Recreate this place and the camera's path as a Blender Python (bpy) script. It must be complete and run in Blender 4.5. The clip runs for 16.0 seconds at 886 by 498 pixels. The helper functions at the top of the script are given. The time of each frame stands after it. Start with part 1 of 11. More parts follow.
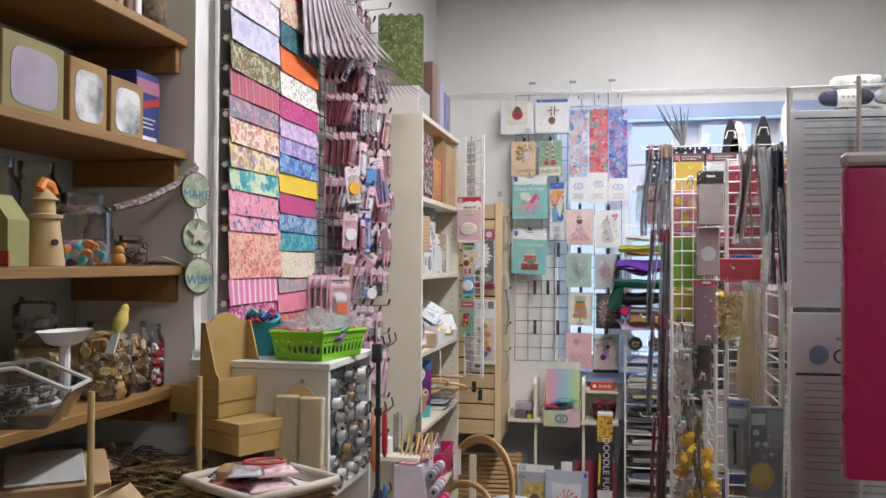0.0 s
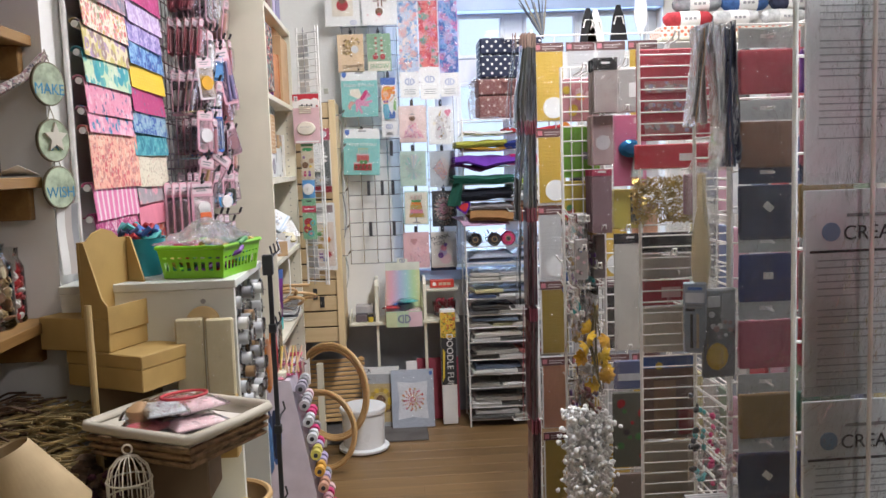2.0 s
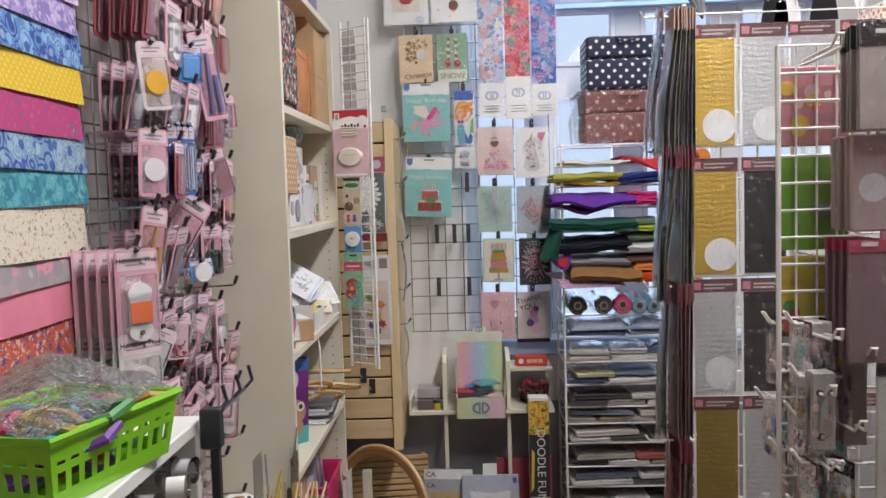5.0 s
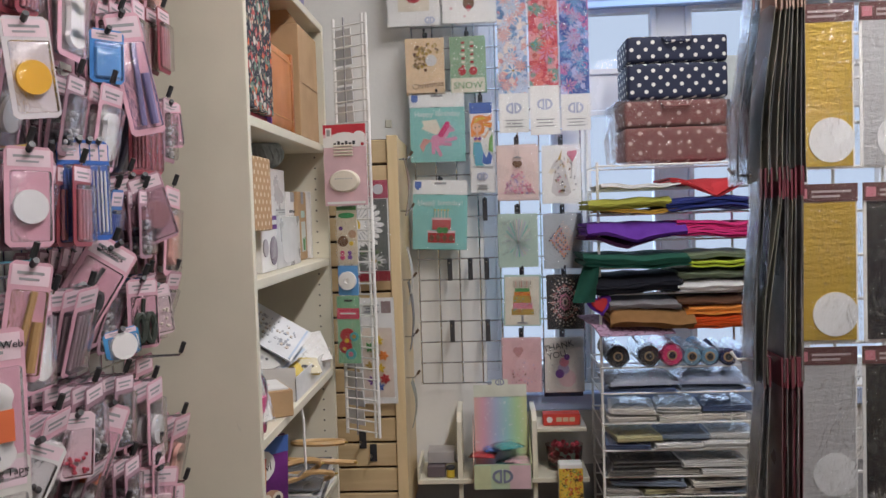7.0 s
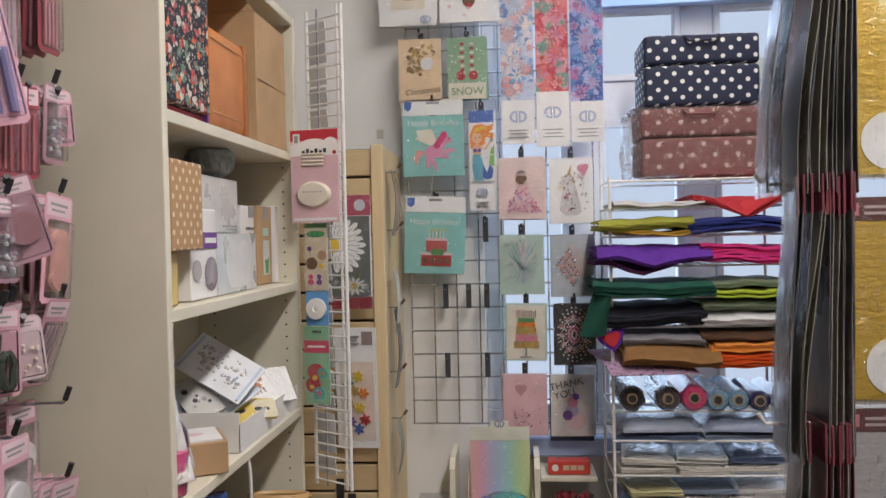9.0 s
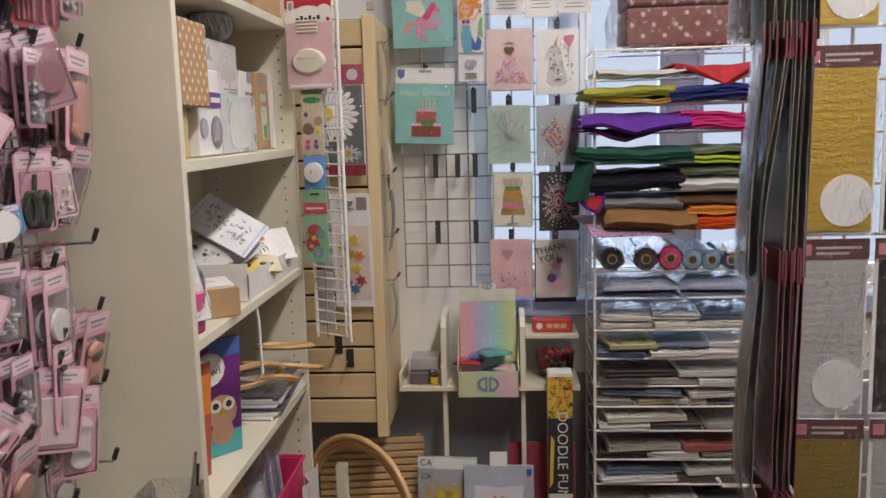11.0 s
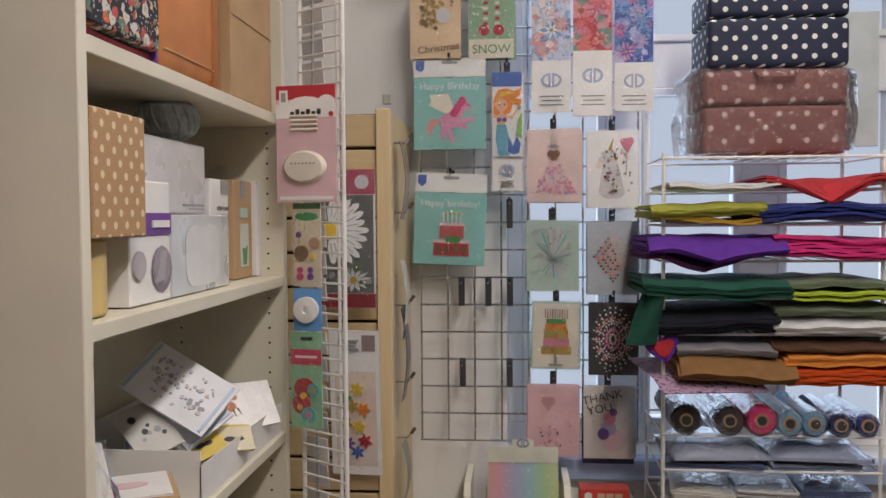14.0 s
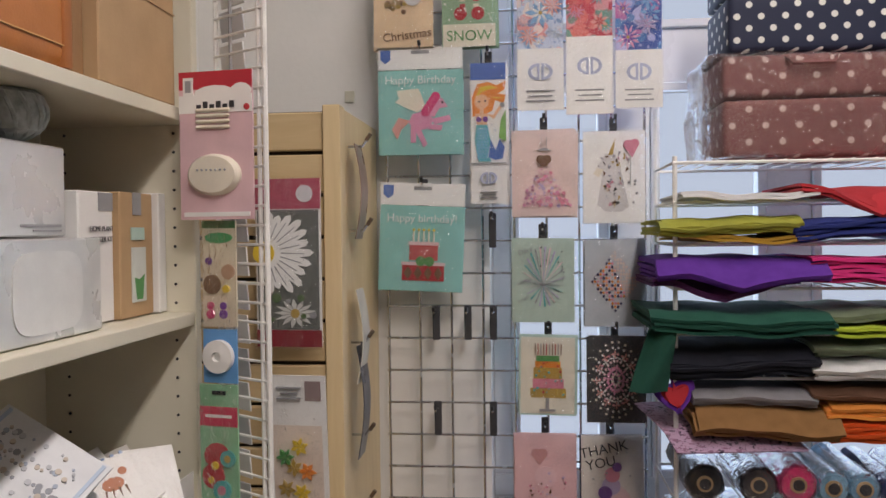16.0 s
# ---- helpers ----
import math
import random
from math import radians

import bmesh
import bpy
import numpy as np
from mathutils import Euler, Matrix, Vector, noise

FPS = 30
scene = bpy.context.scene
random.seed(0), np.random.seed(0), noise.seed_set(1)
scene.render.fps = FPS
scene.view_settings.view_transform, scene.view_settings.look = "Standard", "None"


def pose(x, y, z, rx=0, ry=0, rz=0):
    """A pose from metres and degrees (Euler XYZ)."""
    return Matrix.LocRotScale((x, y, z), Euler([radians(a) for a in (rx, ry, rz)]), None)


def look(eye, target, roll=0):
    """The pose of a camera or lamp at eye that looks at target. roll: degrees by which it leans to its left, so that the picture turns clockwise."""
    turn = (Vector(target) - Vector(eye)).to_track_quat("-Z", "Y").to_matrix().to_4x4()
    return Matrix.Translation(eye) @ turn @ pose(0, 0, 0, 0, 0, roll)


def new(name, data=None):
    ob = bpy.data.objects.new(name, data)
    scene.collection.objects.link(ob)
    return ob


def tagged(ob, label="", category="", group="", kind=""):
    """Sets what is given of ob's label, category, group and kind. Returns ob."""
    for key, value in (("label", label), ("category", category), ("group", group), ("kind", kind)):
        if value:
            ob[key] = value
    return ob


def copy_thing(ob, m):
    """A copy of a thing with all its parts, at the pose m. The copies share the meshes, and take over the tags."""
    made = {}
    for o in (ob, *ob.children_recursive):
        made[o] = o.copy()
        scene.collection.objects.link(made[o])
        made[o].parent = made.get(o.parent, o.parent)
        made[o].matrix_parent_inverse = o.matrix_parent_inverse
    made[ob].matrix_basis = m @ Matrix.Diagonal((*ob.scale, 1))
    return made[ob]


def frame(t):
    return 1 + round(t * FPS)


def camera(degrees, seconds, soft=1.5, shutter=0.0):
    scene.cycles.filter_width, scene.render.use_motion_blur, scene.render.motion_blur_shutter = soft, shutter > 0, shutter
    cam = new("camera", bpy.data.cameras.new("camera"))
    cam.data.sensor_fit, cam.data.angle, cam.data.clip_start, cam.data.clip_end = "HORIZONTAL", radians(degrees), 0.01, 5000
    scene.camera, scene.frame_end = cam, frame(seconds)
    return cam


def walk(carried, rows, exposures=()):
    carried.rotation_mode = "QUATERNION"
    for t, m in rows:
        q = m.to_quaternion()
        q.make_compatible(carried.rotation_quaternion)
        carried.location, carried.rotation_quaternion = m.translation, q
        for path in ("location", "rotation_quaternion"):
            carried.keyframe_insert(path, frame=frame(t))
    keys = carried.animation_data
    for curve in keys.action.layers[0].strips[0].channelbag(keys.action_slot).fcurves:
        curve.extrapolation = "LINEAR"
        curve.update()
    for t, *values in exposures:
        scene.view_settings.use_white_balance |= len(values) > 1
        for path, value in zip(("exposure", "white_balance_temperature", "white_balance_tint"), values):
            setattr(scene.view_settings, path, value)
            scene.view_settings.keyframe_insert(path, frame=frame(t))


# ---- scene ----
cam = camera(55.1, 16.0)
METRES, EYE, TILT, LEAN, TURN = 3.9, 1.5, 0.0, 0.0, 11.8
ROWS = [
    (0.0, 0.0, 0.0, 0.0, -0.0, 0.95, -0.3),
    (0.5, -0.0009, 0.0004, -0.0037, 1.2, -0.59, -0.08),
    (1.0, -0.0237, 0.0103, -0.0098, -2.17, -4.56, 0.2),
    (1.5, -0.0587, 0.0282, -0.0078, -9.75, -5.93, 1.32),
    (2.0, -0.0834, 0.0534, -0.0032, -15.23, -5.77, 1.97),
    (2.5, -0.0788, 0.0968, -0.0016, -15.11, -5.62, 1.92),
    (3.0, -0.0576, 0.1414, 0.0039, -14.58, -4.71, 1.81),
    (3.5, -0.0466, 0.1879, 0.0016, -13.95, -5.16, 2.27),
    (4.0, -0.04, 0.2484, 0.007, -11.7, -4.46, 1.97),
    (6.5, 0.0069, 0.447, 0.0149, -9.27, -3.2, 1.71),
    (7.0, 0.0052, 0.4828, 0.0201, -9.06, -2.51, 1.84),
    (7.5, 0.0174, 0.5218, 0.0135, -10.14, -2.96, 1.99),
    (8.0, 0.0395, 0.5636, 0.0175, -7.61, -0.73, 1.29),
    (10.5, 0.0535, 0.5621, 0.0111, -6.69, -4.22, 1.42),
    (11.0, 0.0419, 0.5314, 0.0008, -7.88, -8.35, 1.56),
    (11.5, 0.0389, 0.5186, -0.0026, -7.96, -8.33, 1.47),
    (12.0, 0.0412, 0.5291, 0.0015, -8.13, -7.09, 1.01),
    (12.5, 0.0567, 0.5652, 0.0092, -6.77, -3.74, 0.75),
    (13.0, 0.0679, 0.5931, 0.0139, -6.02, -2.65, 0.53),
    (13.5, 0.0635, 0.6331, 0.0161, -6.04, -2.59, 0.54),
    (14.0, 0.0521, 0.6752, 0.0187, -6.84, -2.14, 0.41),
    (14.5, 0.0508, 0.6986, 0.0207, -8.1, -1.87, 0.42),
    (15.0, 0.0633, 0.7285, 0.0211, -8.58, -1.79, 0.43),
    (15.5, 0.081, 0.7568, 0.0229, -8.05, -1.85, 0.47),
    (16.0, 0.0904, 0.7686, 0.0222, -5.91, -1.35, 0.65),
]
EXPOSURES = [(0.0, 0.08, 6350, 11), (1.2, 0.26, 6350, 10), (2.0, 0.32, 6350, 10), (3.0, 0.06, 6400, 11), (3.5, 0.0, 6400, 11), (4.2, -0.02, 6450, 11), (7.0, -0.34, 6600, 12), (8.2, -0.32, 6700, 12), (10.5, -0.32, 7050, 14), (11.5, -0.07, 7050, 13), (12.0, 0.03, 6950, 13), (12.5, -0.06, 6900, 13), (13.1, -0.41, 6900, 14), (13.6, -0.48, 7000, 14), (14.5, -0.60, 7150, 16), (16.0, -0.48, 7150, 16)]
walk(cam, [(t, pose(0, 0, EYE, TILT, LEAN, TURN) @ pose(METRES * x, METRES * y, METRES * z, 90 + pitch, roll, yaw)) for t, x, y, z, yaw, pitch, roll in ROWS], EXPOSURES)

# ---- world and light ----
world = bpy.data.worlds.new("sky_world")
scene.world = world
world.use_nodes = True
wn = world.node_tree.nodes
sky = wn.new("ShaderNodeTexSky")
sky.sky_type, sky.sun_disc = "NISHITA", False
sky.sun_elevation, sky.sun_rotation = radians(28), radians(120)
world.node_tree.links.new(sky.outputs[0], wn["Background"].inputs[0])
wn["Background"].inputs[1].default_value = 0.15
sun = new("sun", bpy.data.lights.new("sun", "SUN"))
sun.data.energy, sun.data.angle, sun.data.color = 1.0, radians(12), (1.0, 0.97, 0.92)
sun.matrix_world = look((0, 0, 0), (-0.76, 0.44, -0.47))


def area_lamp(name, x, y, z, target, sx, sy, watts, color):
    lamp = new(name, bpy.data.lights.new(name, "AREA"))
    lamp.data.shape, lamp.data.size, lamp.data.size_y = "RECTANGLE", sx, sy
    lamp.data.energy, lamp.data.color = watts, color
    lamp.matrix_world = look((x, y, z), target)
    return lamp


WARM = (1.0, 0.985, 1.0)
area_lamp("tube_light_back", 0.3, 3.7, 3.12, (0.3, 3.7, 0), 0.2, 1.3, 31, WARM)
area_lamp("tube_light_middle", 0.30, 2.3, 3.12, (0.30, 2.3, 0), 0.2, 1.3, 54, WARM)
area_lamp("tube_light_front", 1.0, -1.0, 3.12, (1.0, -1.0, 0), 0.2, 1.3, 19, WARM)
area_lamp("window_daylight", 0.45, 5.3, 1.65, (0.3, 2.0, 1.2), 1.6, 1.5, 24, (0.50, 0.70, 1.0))


# a bright overcast street beyond the glass
far_m = bpy.data.materials.new("far_daylight")
far_m.use_nodes = True
far_nt = far_m.node_tree
far_nt.nodes.remove(far_nt.nodes["Principled BSDF"])
far_e = far_nt.nodes.new("ShaderNodeEmission")
far_n = far_nt.nodes.new("ShaderNodeTexNoise")
far_n.inputs["Scale"].default_value = 0.25
far_r = far_nt.nodes.new("ShaderNodeValToRGB")
far_r.color_ramp.elements[0].color, far_r.color_ramp.elements[1].color = (0.50, 0.68, 1.0, 1), (0.80, 0.90, 1.0, 1)
far_nt.links.new(far_n.outputs[0], far_r.inputs[0]), far_nt.links.new(far_r.outputs[0], far_e.inputs[0])
far_e.inputs[1].default_value = 1.05
far_nt.links.new(far_e.outputs[0], far_nt.nodes["Material Output"].inputs[0])
far_me = bpy.data.meshes.new("backdrop")
far_me.from_pydata([(-60, 60, -14), (60, 60, -14), (60, 60, 40), (-60, 60, 40)], [], [(0, 1, 2, 3)])
far_me.materials.append(far_m)
tagged(new("backdrop", far_me), "bright overcast sky far outside", "sky", "", "structure")

# ---- helpers of the scene ----
def bx(bm, x0, x1, y0, y1, z0, z1, bevel=0.0, seg=1):
    m = Matrix.Translation(((x0 + x1) / 2, (y0 + y1) / 2, (z0 + z1) / 2)) @ Matrix.Diagonal((abs(x1 - x0), abs(y1 - y0), abs(z1 - z0), 1))
    g = bmesh.ops.create_cube(bm, size=1, matrix=m)
    if bevel:
        edges = list({e for v in g["verts"] for e in v.link_edges})
        bmesh.ops.bevel(bm, geom=edges, offset=bevel, segments=seg, affect="EDGES", profile=0.5)
    return bm


def rod(bm, p, q, r=0.003, seg=6, r2=None):
    p, q = Vector(p), Vector(q)
    d = q - p
    m = Matrix.Translation((p + q) / 2) @ d.to_track_quat("Z", "Y").to_matrix().to_4x4()
    bmesh.ops.create_cone(bm, cap_ends=True, segments=seg, radius1=r, radius2=r if r2 is None else r2, depth=d.length, matrix=m)
    return bm


def tube(bm, pts, r=0.003, seg=6, closed=False):
    pts = [Vector(p) for p in pts]
    n, rings = len(pts), []
    for i, p in enumerate(pts):
        a = pts[i - 1] if (i or closed) else p
        b = pts[(i + 1) % n] if (i < n - 1 or closed) else p
        d = (b - a).normalized()
        u = d.orthogonal().normalized() if not rings else (rings[-1][1] - d * rings[-1][1].dot(d)).normalized()
        w = d.cross(u)
        rr = r[i] if isinstance(r, (list, tuple)) else r
        rings.append(([bm.verts.new(p + (u * math.cos(k * 2 * math.pi / seg) + w * math.sin(k * 2 * math.pi / seg)) * rr) for k in range(seg)], u))
    for i in range(n if closed else n - 1):
        A, B = rings[i][0], rings[(i + 1) % n][0]
        for k in range(seg):
            bm.faces.new((A[k], A[(k + 1) % seg], B[(k + 1) % seg], B[k]))
    if not closed:
        bm.faces.new(rings[0][0][::-1])
        bm.faces.new(rings[-1][0])
    return bm


def lathe(bm, profile, seg=20, at=(0, 0, 0), sx=1.0, sy=1.0):
    rings = []
    for r, z in profile:
        rings.append([bm.verts.new((at[0] + sx * max(r, 1e-4) * math.cos(k * 2 * math.pi / seg), at[1] + sy * max(r, 1e-4) * math.sin(k * 2 * math.pi / seg), at[2] + z)) for k in range(seg)])
    for A, B in zip(rings, rings[1:]):
        for k in range(seg):
            bm.faces.new((A[k], A[(k + 1) % seg], B[(k + 1) % seg], B[k]))
    bm.faces.new(rings[0][::-1])
    bm.faces.new(rings[-1])
    return bm


def slab(bm, outline, y0, y1):
    """An outline in x and z, with a thickness from y0 to y1."""
    A = [bm.verts.new((x, y0, z)) for x, z in outline]
    B = [bm.verts.new((x, y1, z)) for x, z in outline]
    bm.faces.new(A), bm.faces.new(B[::-1])
    for i in range(len(A)):
        j = (i + 1) % len(A)
        bm.faces.new((A[j], A[i], B[i], B[j]))
    return bm


def disc(bm, x, z, r, y0, y1, seg=16, rz=None):
    rz = r if rz is None else rz
    return slab(bm, [(x + r * math.cos(k * 2 * math.pi / seg), z + rz * math.sin(k * 2 * math.pi / seg)) for k in range(seg)], y0, y1)


def sheet(bm, f, nu, nv, thick=0.0):
    """A surface f(u, v) with u and v from 0 to 1; thick gives it a back."""
    g = [[bm.verts.new(f(i / nu, j / nv)) for j in range(nv + 1)] for i in range(nu + 1)]
    faces = [bm.faces.new((g[i][j], g[i + 1][j], g[i + 1][j + 1], g[i][j + 1])) for i in range(nu) for j in range(nv)]
    if thick:
        bm.normal_update()
        bmesh.ops.solidify(bm, geom=faces, thickness=thick)
    return bm


def B():
    return bmesh.new()


def mesh_of(name, bm, material, smooth=None):
    bmesh.ops.recalc_face_normals(bm, faces=bm.faces)
    if smooth is not None:
        for f in bm.faces:
            f.smooth = True
        for e in bm.edges:
            e.smooth = len(e.link_faces) == 2 and e.calc_face_angle(9) < radians(smooth)
    me = bpy.data.meshes.new(name)
    bm.to_mesh(me)
    bm.free()
    if material:
        me.materials.append(material)
    return me


def part(name, bm, material, parent, label="", smooth=35):
    ob = new(name, mesh_of(name, bm, material, smooth))
    ob.parent = parent
    if label:
        ob["label"] = label
    return ob


def thing(name, label, category, at=(0, 0, 0), rz=0, rx=0, ry=0, group="", kind=""):
    ob = new(name)
    ob.empty_display_size = 0.05
    ob.matrix_basis = pose(*at, rx, ry, rz)
    return tagged(ob, label, category, group, kind)


def solid(name, bm, material, label, category, at=(0, 0, 0), rz=0, rx=0, ry=0, group="", kind="", smooth=35):
    ob = new(name, mesh_of(name, bm, material, smooth))
    ob.matrix_basis = pose(*at, rx, ry, rz)
    return tagged(ob, label, category, group, kind)


def structure(name, bm, material, label="", category="", smooth=None):
    ob = new(name, mesh_of(name, bm, material, smooth))
    return tagged(ob, label, category, "", "structure")


# ---- materials ----
def nodes_of(name):
    m = bpy.data.materials.new(name)
    m.use_nodes = True
    nt = m.node_tree
    return m, nt, nt.nodes["Principled BSDF"]


def node(nt, kind, **props):
    n = nt.nodes.new(kind)
    for k, v in props.items():
        n.inputs[k.replace("_", " ")].default_value = v
    return n


def coords(nt, scale=(1, 1, 1), turn=(0, 0, 0), vary=False):
    tc = nt.nodes.new("ShaderNodeTexCoord")
    mp = nt.nodes.new("ShaderNodeMapping")
    mp.inputs["Scale"].default_value = scale
    mp.inputs["Rotation"].default_value = [radians(a) for a in turn]
    nt.links.new(tc.outputs["Object"], mp.inputs[0])
    if vary:
        oi = nt.nodes.new("ShaderNodeObjectInfo")
        mul = nt.nodes.new("ShaderNodeMath")
        mul.operation = "MULTIPLY"
        mul.inputs[1].default_value = 7.0
        nt.links.new(oi.outputs["Random"], mul.inputs[0])
        nt.links.new(mul.outputs[0], mp.inputs["Location"])
    return mp.outputs[0]


def ramp(nt, fac, stops, sharp=False):
    r = nt.nodes.new("ShaderNodeValToRGB")
    r.color_ramp.interpolation = "CONSTANT" if sharp else "LINEAR"
    while len(r.color_ramp.elements) < len(stops):
        r.color_ramp.elements.new(0.5)
    for e, (p, c) in zip(r.color_ramp.elements, stops):
        e.position, e.color = p, (*c, 1)
    nt.links.new(fac, r.inputs[0])
    return r.outputs[0]


def mixc(nt, fac, a, b, mode="MIX"):
    m = nt.nodes.new("ShaderNodeMix")
    m.data_type, m.blend_type = "RGBA", mode
    for i, v in ((0, fac), (6, a), (7, b)):
        if hasattr(v, "is_output"):
            nt.links.new(v, m.inputs[i])
        else:
            m.inputs[i].default_value = (*v, 1) if isinstance(v, tuple) else v
    return m.outputs[2]


def bump(nt, bsdf, height, strength=0.3, distance=0.002):
    b = node(nt, "ShaderNodeBump", Strength=strength, Distance=distance)
    nt.links.new(height, b.inputs["Height"])
    nt.links.new(b.outputs[0], bsdf.inputs["Normal"])


def paint(name, color, rough=0.5, metal=0.0, vary=0.06, scale=6.0, grain=0.15, fine=180.0, coat=0.0, spread=0.0):
    """A surface with large soft stains, fine grain and relief; spread varies it from object to object."""
    m, nt, b = nodes_of(name)
    c = coords(nt, vary=True)
    n1 = node(nt, "ShaderNodeTexNoise", Scale=scale, Detail=5.0)
    n2 = node(nt, "ShaderNodeTexNoise", Scale=fine, Detail=2.0)
    nt.links.new(c, n1.inputs[0]), nt.links.new(c, n2.inputs[0])
    dark = tuple(max(0, v * (1 - 2.2 * vary)) for v in color)
    lite = tuple(min(1, v * (1 + 1.2 * vary)) for v in color)
    col = ramp(nt, n1.outputs[0], [(0.3, dark), (0.62, lite)])
    col = mixc(nt, 0.10, col, ramp(nt, n2.outputs[0], [(0.3, dark), (0.7, lite)]), "MIX")
    if spread:
        oi = nt.nodes.new("ShaderNodeObjectInfo")
        col = mixc(nt, 1.0, col, ramp(nt, oi.outputs["Random"], [(0.0, (1 - spread,) * 3), (1.0, (1, 1, 1))]), "MULTIPLY")
    nt.links.new(col, b.inputs["Base Color"])
    nt.links.new(ramp(nt, n1.outputs[0], [(0.3, (min(1, rough + 0.08),) * 3), (0.7, (max(0.02, rough - 0.06),) * 3)]), b.inputs["Roughness"])
    b.inputs["Metallic"].default_value = metal
    b.inputs["Coat Weight"].default_value = coat
    if grain:
        bump(nt, b, n2.outputs[0], grain, 0.0015)
    return m


def wood(name, a, bcol, scale=(2, 30, 30), rough=0.55, turn=(0, 0, 0)):
    m, nt, b = nodes_of(name)
    c = coords(nt, scale, turn, vary=True)
    n = node(nt, "ShaderNodeTexNoise", Scale=1.6, Detail=8.0, Roughness=0.65, Distortion=0.6)
    big = node(nt, "ShaderNodeTexNoise", Scale=0.25, Detail=3.0)
    nt.links.new(c, n.inputs[0]), nt.links.new(c, big.inputs[0])
    col = ramp(nt, n.outputs[0], [(0.28, a), (0.72, bcol)])
    col = mixc(nt, 0.35, col, ramp(nt, big.outputs[0], [(0.35, a), (0.65, bcol)]))
    nt.links.new(col, b.inputs["Base Color"])
    b.inputs["Roughness"].default_value = rough
    bump(nt, b, n.outputs[0], 0.25, 0.002)
    return m


def clear_film(name, gloss=0.16, tint=(1, 1, 1), rough=0.07, crumple=14.0, strength=0.5):
    """Cellophane: mostly see-through, with a creased shine."""
    m, nt, b = nodes_of(name)
    nt.nodes.remove(b)
    tr = nt.nodes.new("ShaderNodeBsdfTransparent")
    tr.inputs[0].default_value = (*tint, 1)
    gl = node(nt, "ShaderNodeBsdfGlossy", Roughness=rough)
    mx = nt.nodes.new("ShaderNodeMixShader")
    n = node(nt, "ShaderNodeTexNoise", Scale=crumple * 1.5, Detail=5.0, Distortion=1.6)
    nt.links.new(coords(nt, vary=True), n.inputs[0])
    n2 = node(nt, "ShaderNodeTexNoise", Scale=crumple * 7.0, Detail=2.0, Distortion=2.5)
    nt.links.new(coords(nt, (1, 1, 0.45), vary=True), n2.inputs[0])
    both = mixc(nt, 0.2, n.outputs[0], n2.outputs[0])
    bp = node(nt, "ShaderNodeBump", Strength=strength, Distance=0.03)
    nt.links.new(both, bp.inputs["Height"])
    nt.links.new(bp.outputs[0], gl.inputs["Normal"])
    fr = node(nt, "ShaderNodeFresnel", IOR=1.0 + gloss * 2.6)
    nt.links.new(bp.outputs[0], fr.inputs["Normal"])
    up = nt.nodes.new("ShaderNodeMath")
    up.operation, up.use_clamp = "MULTIPLY", True
    up.inputs[1].default_value = 2.1
    nt.links.new(fr.outputs[0], up.inputs[0]), nt.links.new(up.outputs[0], mx.inputs[0])
    nt.links.new(tr.outputs[0], mx.inputs[1]), nt.links.new(gl.outputs[0], mx.inputs[2])
    nt.links.new(mx.outputs[0], nt.nodes["Material Output"].inputs[0])
    return m


def dotted(name, ground, spot, pitch=0.02, radius=0.3, rough=0.7, plane="xz"):
    """Polka dots on a regular, staggered lattice."""
    m, nt, b = nodes_of(name)
    v = node(nt, "ShaderNodeTexVoronoi", Scale=1.0, Randomness=0.0)
    s = 1 / pitch
    turn = {"xz": (0, 45, 0), "yz": (45, 0, 0), "xy": (0, 0, 45)}[plane]
    sc = {"xz": (s, 0.0, s), "yz": (0.0, s, s), "xy": (s, s, 0.0)}[plane]
    tc = nt.nodes.new("ShaderNodeTexCoord")
    r1 = nt.nodes.new("ShaderNodeVectorRotate")
    r1.rotation_type = "EULER_XYZ"
    r1.inputs["Rotation"].default_value = [radians(a) for a in turn]
    mp = nt.nodes.new("ShaderNodeMapping")
    mp.inputs["Scale"].default_value = sc
    if plane == "xz":
        sp, add, cb = (nt.nodes.new("ShaderNode" + k) for k in ("SeparateXYZ", "Math", "CombineXYZ"))
        nt.links.new(tc.outputs["Object"], sp.inputs[0]), nt.links.new(sp.outputs[0], add.inputs[0]), nt.links.new(sp.outputs[1], add.inputs[1])
        nt.links.new(add.outputs[0], cb.inputs[0]), nt.links.new(sp.outputs[2], cb.inputs[2]), nt.links.new(cb.outputs[0], r1.inputs[0])
    else:
        nt.links.new(tc.outputs["Object"], r1.inputs[0])
    nt.links.new(r1.outputs[0], mp.inputs[0]), nt.links.new(mp.outputs[0], v.inputs[0])
    col = ramp(nt, v.outputs["Distance"], [(0.0, spot), (radius, spot), (radius + 0.05, ground)])
    n = node(nt, "ShaderNodeTexNoise", Scale=500.0, Detail=1.0)
    nt.links.new(tc.outputs["Object"], n.inputs[0])
    nt.links.new(mixc(nt, 0.15, col, ramp(nt, n.outputs[0], [(0.3, (0, 0, 0)), (0.7, (1, 1, 1))]), "OVERLAY"), b.inputs["Base Color"])
    b.inputs["Roughness"].default_value = rough
    bump(nt, b, n.outputs[0], 0.2, 0.001)
    return m


